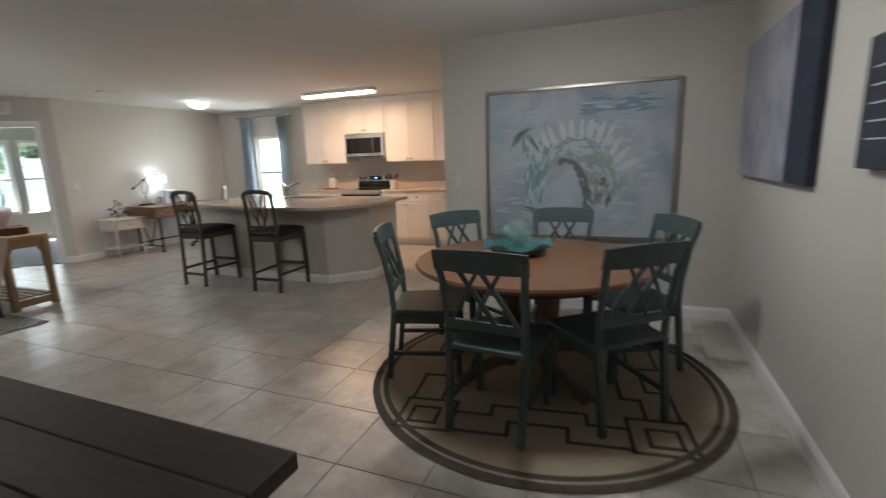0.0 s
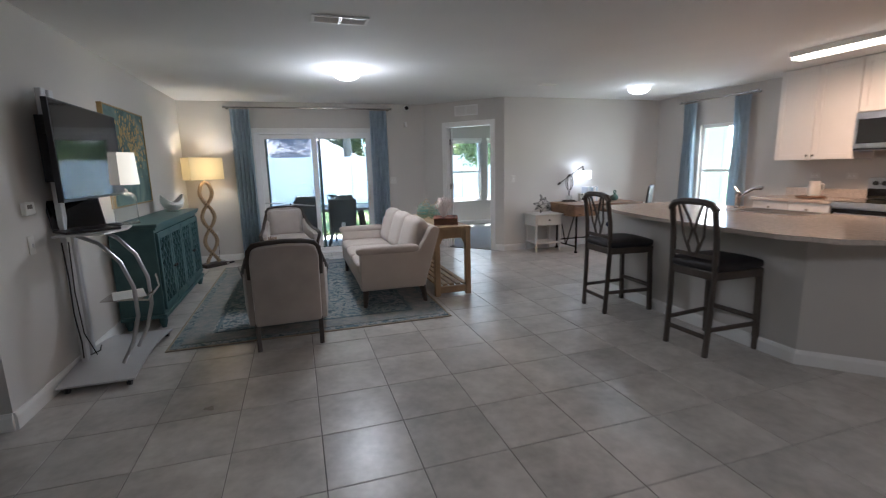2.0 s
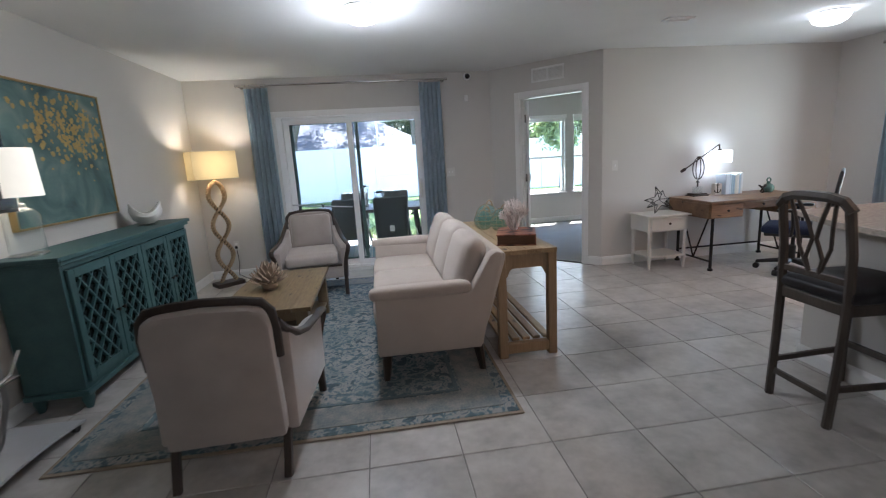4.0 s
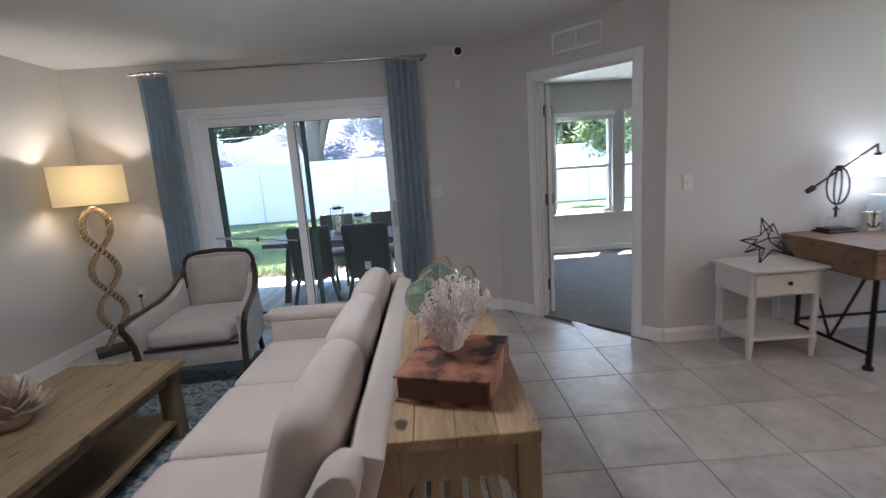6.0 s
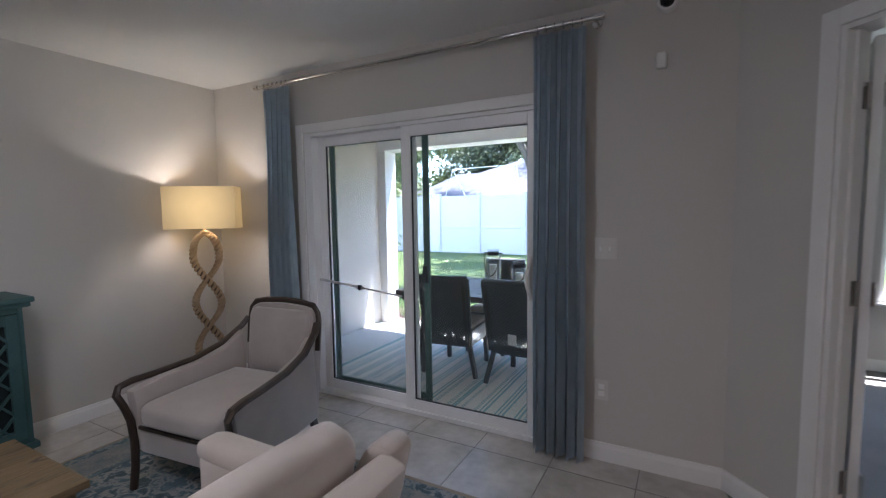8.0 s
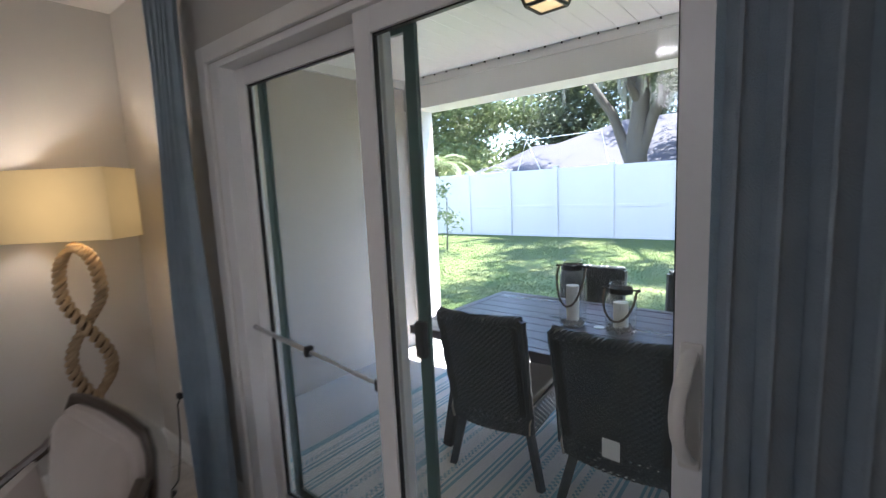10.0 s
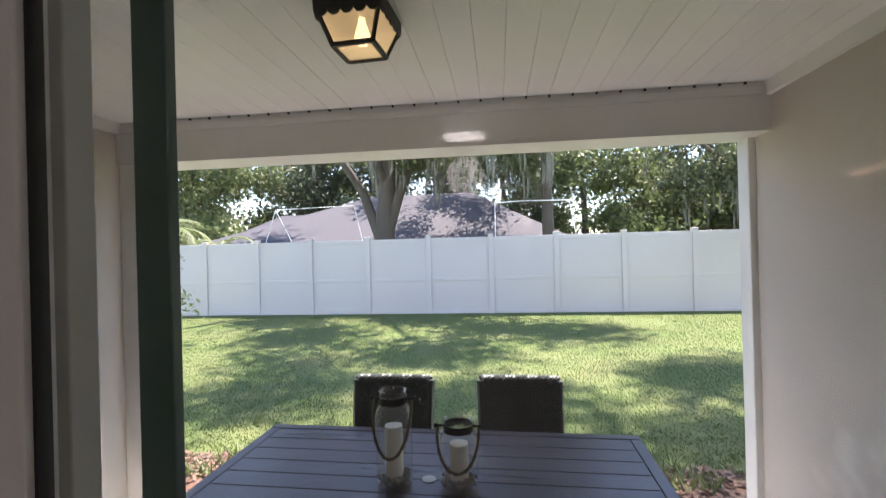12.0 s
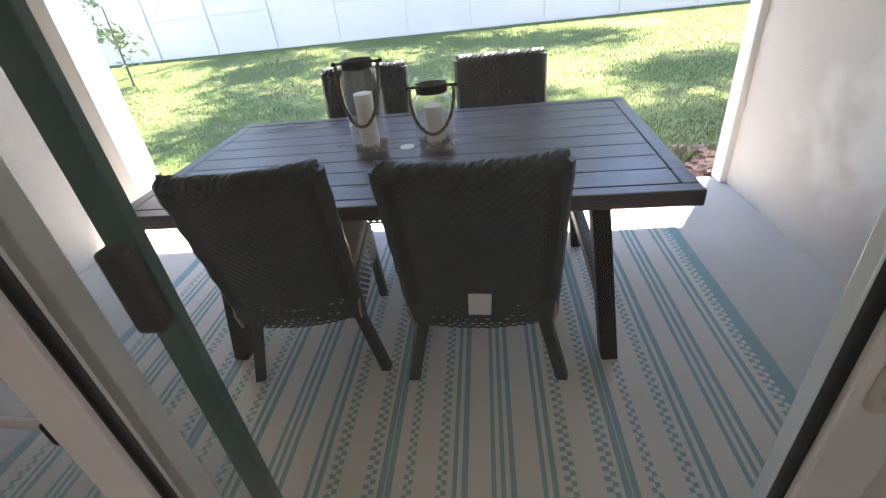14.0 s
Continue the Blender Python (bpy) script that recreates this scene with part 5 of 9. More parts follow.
random.seed(9)
for k, (x, y, z, r, tint) in enumerate(((3.02, 7.52, 0.757, 0.085, (0.80, 0.95, 0.91)), (3.19, 7.57, 0.757, 0.085, (0.80, 0.94, 0.89)), (3.09, 7.70, 0.757, 0.10, (0.80, 0.95, 0.94)), (3.115, 7.425, 0.757, 0.062, (0.76, 0.94, 0.9)))):
    gf = thing("glass_float", "round sea-green glass fishing float netted with rope", "glass float", pose(x, y, z + r), "glass floats on the console")
    bm = bmesh.new()
    bmesh.ops.create_uvsphere(bm, u_segments=24, v_segments=16, radius=r * 0.985)
    g = part("glass_ball", bm, clear("float_glass", tuple(v * f for v, f in zip(tint, (0.90, 0.965, 0.985))), haze=0.06, haze_colour=(0.15, 0.42, 0.40), rim=0.8, fall=2.2, face=0.05), gf, smooth=True)
    g.visible_shadow = False
    bm = bmesh.new()
    rn = random.uniform(0, 3)
    for j in range(4):
        mm = pose(0, 0, 0, random.uniform(-8, 8), random.uniform(-8, 8), 45 * j + rn * 30)
        tube(bm, [mm @ Vector((r * math.cos(a), 0, r * math.sin(a))) for a in [2 * math.pi * i / 28 for i in range(28)]], 0.0017, 5, closed=True)
    for zz in (-0.45, 0.0, 0.5):
        rr = r * math.sqrt(1 - zz * zz)
        tube(bm, [(rr * math.cos(a), rr * math.sin(a), zz * r) for a in [2 * math.pi * i / 28 for i in range(28)]], 0.0017, 5, closed=True)
    if k < 3:
        tube(bm, [(0, 0, r), (0.01, 0, r + 0.02), (0.03, 0.01, r + 0.03), (0.045, 0.01, r + 0.015), (0.06, 0.015, r - 0.02)], 0.006, 6)
    part("rope_net", bm, "rope", gf, "thin brown rope netting", smooth=True)

cb_ = thing("power_cord", "black lamp cord trailing from outlet to floor", "cable")
bm = bmesh.new()
tube(bm, [(0.30, Y_B - 0.012, 0.40), (0.31, Y_B - 0.04, 0.36), (0.32, Y_B - 0.05, 0.2), (0.30, Y_B - 0.06, 0.05), (0.42, Y_B - 0.12, 0.007), (0.52, Y_B - 0.22, 0.007), (0.45, Y_B - 0.34, 0.007), (0.36, Y_B - 0.30, 0.007), (0.30, Y_B - 0.345, 0.012)], 0.004, 6)
part("cord", bm, "black", cb_, smooth=True)
quick("plug", "black", cb_, "black plug block", boxes=[(0.285, 0.315, Y_B - 0.035, Y_B - 0.009, 0.385, 0.415, 0.004)])
fs_ = thing("foot_switch", "small black foot switch on the cord", "switch", pose(0.50, Y_B - 0.20, 0.0, 0, 0, 40))
quick("casing", "black", fs_, boxes=[(-0.035, 0.035, -0.02, 0.02, 0.002, 0.022, 0.006)])

# wall and ceiling fixtures
def plate(name, label, m, w, h, kind):
    t = thing(name, label, "switch" if kind != "outlet" else "outlet", m)
    quick("cover_plate", "offwhite", t, boxes=[(-w / 2, w / 2, -0.006, 0.0, -h / 2, h / 2, 0.002)])
    k = 2 if w > 0.09 else 1
    for i in range(k):
        x = 0 if k == 1 else (-0.023 if i == 0 else 0.023)
        if kind == "outlet":
            for z in (-0.02, 0.02):
                quick("socket", "white", t, boxes=[(x - 0.016, x + 0.016, -0.0085, -0.0062, z - 0.014, z + 0.014, 0.001)])
        else:
            quick("toggle", "white", t, boxes=[(x - 0.005, x + 0.005, -0.016, -0.006, -0.011, 0.011, 0.001)])
    return t


plate("light_switch", "white double light switch plate beside the curtain", pose(3.14, Y_B, 1.18), 0.115, 0.115, "switch")
plate("light_switch", "white light switch plate on the taupe wall", pose(4.885, Y_D, 1.17), 0.07, 0.115, "switch")
plate("light_switch", "white light switch plate beside the large painting", pose(4.61, 2.46, 1.17, 0, 0, -90), 0.07, 0.115, "switch")
plate("wall_outlet", "white wall outlet behind the floor lamp", pose(0.30, Y_B, 0.42), 0.07, 0.115, "outlet")
plate("wall_outlet", "white wall outlet below the switch", pose(3.13, Y_B, 0.40), 0.07, 0.115, "outlet")
plate("light_switch", "white switch plate near the wall's outer corner", pose(X_L, 5.50, 0.97, 0, 0, 90), 0.07, 0.115, "switch")
th_ = thing("thermostat", "small white wall thermostat above the switch plate", "thermostat", pose(X_L, 5.51, 1.195, 0, 0, 90))
quick("casing", "white", th_, boxes=[(-0.055, 0.055, -0.028, -0.001, -0.04, 0.04, 0.006)])
quick("display", "grout", th_, "grey display", boxes=[(-0.035, 0.02, -0.030, -0.0285, 0.0, 0.025, 0)])
th = thing("thermostat", "white wall thermostat near the television", "thermostat", pose(X_L, 5.27, 1.60, 0, 0, 90))
quick("casing", "offwhite", th, boxes=[(-0.055, 0.055, -0.028, 0, -0.05, 0.05, 0.006)])
quick("display", "black", th, "small dark display", boxes=[(-0.03, 0.03, -0.0295, -0.0282, -0.01, 0.03, 0)])
sc_ = thing("security_camera", "small white dome camera with black lens on the wall", "camera", pose(3.41, Y_B, 2.375))
bm = bmesh.new()
lathe(bm, [(0, 0), (0.045, 0), (0.048, 0.02), (0.042, 0.05), (0.036, 0.055)], 20, m=pose(0, 0, 0, 90, 0, 0))
part("housing", bm, "white", sc_, smooth=True)
bm = bmesh.new()
bmesh.ops.create_uvsphere(bm, u_segments=16, v_segments=10, radius=0.035, matrix=Matrix.Translation((0, -0.045, 0)))
part("lens", bm, "blackglass", sc_, "glossy black lens", smooth=True)
ms = thing("wall_sensor", "small white wall sensor above the switch", "sensor", pose(3.39, Y_B, 2.11))
quick("casing", "white", ms, boxes=[(-0.024, 0.024, -0.03, 0, -0.04, 0.04, 0.01)])


def vent(name, label, m, w, h, n, mid=False):
    t = thing(name, label, "vent", m)
    quick("vent_frame", "white", t, boxes=[(-w / 2, w / 2, -0.012, 0, h / 2 - 0.022, h / 2, 0.002), (-w / 2, w / 2, -0.012, 0, -h / 2, -h / 2 + 0.022, 0.002), (-w / 2, -w / 2 + 0.022, -0.012, 0, -h / 2 + 0.022, h / 2 - 0.022, 0.002), (w / 2 - 0.022, w / 2, -0.012, 0, -h / 2 + 0.022, h / 2 - 0.022, 0.002)] + ([(-0.012, 0.012, -0.012, 0, -h / 2 + 0.022, h / 2 - 0.022, 0.002)] if mid else []))
    # flat backing sheet, a little darker than the slats, stands for the duct's shade
    quick("backing", "offwhite", t, "off-white backing sheet in place of the shaded duct", boxes=[(-w / 2 + 0.02, w / 2 - 0.02, -0.002, 0, -h / 2 + 0.02, h / 2 - 0.02, 0)])
    for i in range(n):
        z = -h / 2 + 0.03 + (h - 0.06) * i / (n - 1)
        bm = bmesh.new()
        box(bm, -w / 2 + 0.022, w / 2 - 0.022, -0.006, 0.006, -0.001, 0.001, 0, m=pose(0, -0.007, z, 35, 0, 0))
        part("slat", bm, "white", t)
    return t


vent("wall_vent", "white louvred return vent above the bedroom doorway", DOORM @ pose(0.82, 0, 2.285), 0.42, 0.165, 9, True)
vent("ceiling_vent", "white ceiling air vent above the open floor", pose(1.93, 5.60, CEIL, 90, 0, 0), 0.40, 0.16, 8, True)
vent("ceiling_vent", "small white ceiling air vent near the nook", pose(4.86, 7.71, CEIL, 90, 0, 0), 0.25, 0.12, 7)


def flush_light(m, power, colour):
    t = thing("ceiling_light", "lit white glass flush-mount ceiling dome", "ceiling light", m, "flush ceiling lights")
    bm = bmesh.new()
    lathe(bm, [(0.0, 0.0), (0.13, 0.0), (0.135, -0.012), (0.125, -0.022)], 28)
    part("base", bm, "white", t, smooth=True)
    bm = bmesh.new()
    lathe(bm, [(0.14, -0.018), (0.145, -0.04), (0.125, -0.075), (0.08, -0.10), (0.02, -0.112), (0, -0.113)], 28)
    o = part("dome", bm, glow("lit_dome", colour, power), t, "glowing white glass dome", smooth=True)
    o.visible_shadow = False
    return t


flush_light(pose(2.15, 7.29, CEIL), 0.38, (1.0, 0.97, 0.93))
flush_light(pose(6.25, 7.60, CEIL), 0.38, (0.98, 0.98, 1.0))
flush_light(pose(2.9, 1.5, CEIL), 0.38, (1.0, 0.97, 0.93))


# ---- kitchen ----
def shaker(bm, y0, y1, z0, z1, x, w=0.06):
    """A framed cabinet front facing -x at x."""
    for a in ((y0, y0 + w, z0, z1), (y1 - w, y1, z0, z1), (y0 + w, y1 - w, z0, z0 + w), (y0 + w, y1 - w, z1 - w, z1)):
        box(bm, x - 0.02, x, *a, 0.002)
    box(bm, x - 0.011, x, y0 + w - 0.004, y1 - w + 0.004, z0 + w - 0.004, z1 - w + 0.004)


def knob(parent, y, z, x):
    bm = bmesh.new()
    lathe(bm, [(0, 0), (0.006, 0), (0.006, 0.014), (0.015, 0.018), (0.014, 0.026), (0, 0.028)], 12, m=pose(x, y, z, 0, -90, 0))
    part("knob", bm, "chrome", parent, "brushed nickel knob", smooth=True)


def cabinet(name, label, y0, y1, z0, z1, xf, doors, knob_low, drawers=False, toe=False):
    t = thing(name, label, "cabinet", pose(0, 0, 0), "white kitchen cabinets")
    quick("carcass", "cab", t, boxes=[(xf, X_R, y0 + 0.002, y1 - 0.002, z0 + (0.10 if toe else 0), z1, 0.001)] + ([(xf + 0.06, X_R, y0 + 0.002, y1 - 0.002, z0, z0 + 0.10, 0)] if toe else []))
    zb = z0 + (0.115 if toe else 0.004)
    zt = z1 - 0.004
    if drawers:
        for k in range(doors):
            a = y0 + (y1 - y0) * k / doors + 0.004
            b = y0 + (y1 - y0) * (k + 1) / doors - 0.004
            bm = bmesh.new()
            box(bm, xf - 0.02, xf - 0.001, a, b, zt - 0.15, zt, 0.003)
            d = part("drawer", bm, "cab", t)
            knob(d, (a + b) / 2, zt - 0.075, xf - 0.02)
        zt -= 0.158
    for k in range(doors):
        a = y0 + (y1 - y0) * k / doors + 0.004
        b = y0 + (y1 - y0) * (k + 1) / doors - 0.004
        bm = bmesh.new()
        shaker(bm, a, b, zb, zt, xf - 0.001)
        d = part("door", bm, "cab", t)
        inner = b - 0.03 if k % 2 == 0 else a + 0.03
        knob(d, inner, zb + 0.045 if knob_low else zt - 0.045, xf - 0.021)
    return t


XU, XB = 7.40, 7.13
cabinet("wall_cabinet", "white shaker wall cabinet with paired doors", 5.54, 6.41, 1.365, 2.436, XU, 2, True)
cabinet("wall_cabinet", "short white wall cabinet above the microwave", 4.765, 5.535, 1.86, 2.436, XU, 2, True)
cabinet("wall_cabinet", "white shaker wall cabinet with paired doors", 3.86, 4.76, 1.365, 2.436, XU, 2, True)
cabinet("wall_cabinet", "white shaker wall cabinet near the corner", 2.96, 3.855, 1.365, 2.436, XU, 2, True)
cabinet("base_cabinet", "white base cabinet with drawers over doors", 5.53, 6.43, 0.0, 0.88, XB, 2, False, True, True)
cabinet("base_cabinet", "white base cabinet with drawers over doors", 3.86, 4.745, 0.0, 0.88, XB, 2, False, True, True)
cabinet("base_cabinet", "white base cabinet with drawers over doors", 2.96, 3.855, 0.0, 0.88, XB, 2, False, True, True)
for y0, y1 in ((5.525, 6.45), (2.62, 4.75)):
    w = thing("worktop", "speckled beige stone worktop with low upstand", "worktop")
    quick("slab", "counter", w, boxes=[(7.095, X_R, y0, y1, 0.88, 0.915, 0.004)])
    quick("upstand", "counter", w, boxes=[(X_R - 0.02, X_R, y0, y1, 0.915, 1.015, 0.003)])

mw = thing("microwave", "stainless over-range microwave with black glass door", "microwave", pose(7.36, 5.15, 1.45))
quick("casing", "steel", mw, boxes=[(0, X_R - 7.36, -0.38, 0.38, 0.0, 0.405, 0.004)])
quick("door", "steel", mw, boxes=[(-0.025, -0.001, -0.375, 0.378, 0.03, 0.40, 0.006)])
mw_d = mw.children[-1]
quick("window", "blackglass", mw_d, "black glass", boxes=[(-0.028, -0.0255, -0.33, 0.35, 0.075, 0.33, 0.002)])
bm = bmesh.new()
tube(bm, [(-0.026, -0.19, 0.08), (-0.055, -0.19, 0.10), (-0.06, -0.19, 0.2), (-0.055, -0.19, 0.30), (-0.026, -0.19, 0.32)], 0.011, 8)
part("handle", bm, "chrome", mw_d, smooth=True)
quick("vent_strip", "black", mw, boxes=[(-0.02, -0.001, -0.37, 0.37, 0.005, 0.025, 0)])

rn = thing("range", "stainless electric range with black glass cooktop", "stove", pose(7.10, 5.135, 0))
quick("body", "steel", rn, boxes=[(0.02, X_R - 7.10, -0.378, 0.378, 0.0, 0.895, 0.004)])
quick("cooktop", "blackglass", rn, boxes=[(0.0, 0.56, -0.378, 0.378, 0.896, 0.918, 0.005)])
quick("front_trim", "steel", rn, boxes=[(-0.02, 0.0, -0.378, 0.378, 0.86, 0.915, 0.005)])
quick("oven_door", "blackglass", rn, boxes=[(-0.012, 0.018, -0.37, 0.37, 0.22, 0.84, 0.006)])
bm = bmesh.new()
tube(bm, [(-0.01, -0.32, 0.79), (-0.055, -0.31, 0.79), (-0.055, 0.31, 0.79), (-0.01, 0.32, 0.79)], 0.012, 8)
part("oven_handle", bm, "steel", rn, smooth=True)
quick("drawer", "steel", rn, boxes=[(-0.01, 0.018, -0.37, 0.37, 0.06, 0.20, 0.006)])
bm = bmesh.new()
box(bm, 0.55, 0.60, -0.378, 0.378, 0.92, 1.155, 0.01, m=None)
bg = part("backguard", bm, "steel", rn)
quick("display", "blackglass", bg, "black control display", boxes=[(0.545, 0.5495, -0.13, 0.13, 1.06, 1.13, 0.001)])
quick("clock_digits", glow("blue_digits", (0.15, 0.35, 1.0), 1.2, (0.02, 0.02, 0.05)), bg, "blue lit clock digits", boxes=[(0.5435, 0.5445, -0.02 + k * 0.016, -0.010 + k * 0.016, 1.088, 1.104, 0) for k in range(3)])
quick("splash", "blackglass", bg, boxes=[(0.545, 0.5495, -0.37, 0.37, 0.925, 1.035, 0.001)])
for y in (-0.30, -0.22, 0.22, 0.30):
    bm = bmesh.new()
    lathe(bm, [(0, 0), (0.026, 0), (0.024, 0.02), (0.02, 0.026), (0, 0.027)], 16, m=pose(0.5495, y, 1.095, 0, -90, 0))
    part("control_knob", bm, "black", rn, "black control knob", smooth=True)

# kitchen ceiling fixture
kl = thing("kitchen_ceiling_light", "lit rectangular ceiling fixture with warm white diffuser", "ceiling light", pose(6.48, 5.02, CEIL))
quick("housing", "white", kl, boxes=[(-0.085, 0.085, -0.615, 0.615, -0.05, 0, 0.006)])
o = quick("diffuser", glow("warm_diffuser", (1.0, 0.84, 0.64), 0.5), kl, "glowing diffuser panel", boxes=[(-0.07, 0.07, -0.60, 0.60, -0.08, -0.051, 0.01)])
o.visible_shadow = False

# small things on the worktops
bd = thing("cutting_board", "round wooden board on the worktop", "cutting board", pose(7.40, 5.93, 0.915))
bm = bmesh.new()
lathe(bm, [(0, 0.004), (0.14, 0.004), (0.145, 0.012), (0.14, 0.024), (0, 0.025)], 28)
part("disc", bm, "tablewood", bd, smooth=True)
for a in (0.5, 2.6, 4.7):
    bm = bmesh.new()
    rod(bm, (0.09 * math.cos(a), 0.09 * math.sin(a), 0), (0.09 * math.cos(a), 0.09 * math.sin(a), 0.006), 0.015)
    part("foot", bm, "tablewood", bd)
pt = thing("pitcher", "white ceramic pitcher on the wooden board", "pitcher", pose(7.40, 5.90, 0.94))
bm = bmesh.new()
lathe(bm, [(0, 0), (0.05, 0), (0.062, 0.03), (0.06, 0.10), (0.052, 0.15), (0.056, 0.175), (0.05, 0.175), (0.046, 0.15), (0.05, 0.03), (0, 0.02)], 24)
part("body", bm, "ceramic", pt, smooth=True)
bm = bmesh.new()
tube(bm, [(0, -0.056, 0.15), (0, -0.095, 0.14), (0, -0.10, 0.09), (0, -0.06, 0.05)], 0.008, 8)
part("handle", bm, "ceramic", pt, smooth=True)
cr = thing("utensil_crock", "white crock holding wooden utensils", "utensil crock", pose(7.32, 4.60, 0.915))
bm = bmesh.new()
lathe(bm, [(0, 0), (0.062, 0), (0.066, 0.02), (0.066, 0.15), (0.06, 0.155), (0.058, 0.03), (0, 0.02)], 24)
part("pot", bm, "ceramic", cr, smooth=True)
random.seed(3)
for k in range(6):
    a = 2 * math.pi * k / 6
    bm = bmesh.new()
    q = Vector((math.cos(a) * 0.075, math.sin(a) * 0.075, 0.20 + 0.02 * (k % 3)))
    rod(bm, (math.cos(a) * 0.02, math.sin(a) * 0.02, 0.03), q, 0.006, n=8)
    bmesh.ops.create_uvsphere(bm, u_segments=10, v_segments=8, radius=1, matrix=Matrix.Translation(q) @ Matrix.Diagonal((0.024, 0.024, 0.034, 1)))
    part("wooden_utensil", bm, "tablewood", cr, "wooden spoon", smooth=True)
for y in (6.12, 5.72):
    plate("wall_outlet", "white outlet above the worktop", pose(X_R, y, 1.17, 0, 0, -90), 0.115, 0.07, "switch")

# ---- island ----
isl = thing("kitchen_island", "taupe kitchen island with angled end and stone top", "kitchen island")
base = [(4.71, 6.15), (4.71, 4.14), (5.07, 3.76), (5.75, 3.76), (5.75, 6.15)]
bm = bmesh.new()
prism(bm, base, 0.0, 0.885)
part("knee_wall", bm, "wall", isl)
bm = bmesh.new()
for (xa, ya), (xb, yb) in zip(base[:4], base[1:4]):
    d = (Vector((xb, yb, 0)) - Vector((xa, ya, 0)))
    u = d.normalized()
    m = Matrix(((u.x, -u.y, 0, xa), (u.y, u.x, 0, ya), (0, 0, 1, 0), (0, 0, 0, 1)))
    prism(bm, [(0.0, 0.0), (-0.016, 0.0), (-0.016, 0.075), (-0.010, 0.09), (0.0, 0.102)], -0.006, d.length + 0.006, m=m @ Matrix(((0, 0, 1, 0), (1, 0, 0, 0), (0, 1, 0, 0), (0, 0, 0, 1))))
part("baseboard", bm, "white", isl, "white baseboard")
top = [(4.80, 6.36), (4.58, 5.9), (4.46, 5.3), (4.40, 4.7), (4.40, 4.15), (4.52, 3.85), (4.80, 3.66), (5.10, 3.60), (5.84, 3.62), (5.84, 6.38)]
SX0, SX1, SY0, SY1 = 5.42, 5.80, 4.72, 5.38
bm = bmesh.new()
prism(bm, top, 0.885, 0.92, 0.005)
part("worktop", bm, "counter", isl, "speckled beige stone worktop")
bm = bmesh.new()
for a in ((SX0, SX1, SY0, SY0 + 0.012), (SX0, SX1, SY1 - 0.012, SY1), (SX0, SX0 + 0.012, SY0 + 0.012, SY1 - 0.012), (SX1 - 0.012, SX1, SY0 + 0.012, SY1 - 0.012)):
    box(bm, *a, 0.9205, 0.926, 0.002)
sk = part("sink_rim", bm, "steel", isl, "stainless sink rim")
# flat dark plate in the rim, its colour standing for the hollow's shade
quick("sink_basin", "bronze", sk, "flat dark plate for the sink's shaded inside", boxes=[(SX0 + 0.012, SX1 - 0.012, SY0 + 0.012, SY1 - 0.012, 0.9202, 0.9215, 0)])
fa = thing("faucet", "brushed nickel pull-out kitchen faucet on the island", "faucet", pose(5.62, 5.42, 0.92))
bm = bmesh.new()
lathe(bm, [(0, 0), (0.03, 0), (0.028, 0.012), (0.02, 0.02), (0.02, 0.12), (0.024, 0.13), (0.022, 0.16), (0, 0.165)], 16)
part("body", bm, "chrome", fa, smooth=True)
bm = bmesh.new()
tube(bm, [(0, 0, 0.10), (0.01, -0.05, 0.14), (0.02, -0.12, 0.185), (0.025, -0.17, 0.205)], 0.014, 10)
rod(bm, (0.024, -0.16, 0.20), (0.034, -0.215, 0.205), 0.018, 0.016)
part("spout", bm, "chrome", fa, smooth=True)
bm = bmesh.new()
tube(bm, [(0, 0, 0.16), (0, 0.02, 0.18), (0.0, 0.05, 0.21)], 0.007, 8)
part("lever", bm, "chrome", fa, smooth=True)


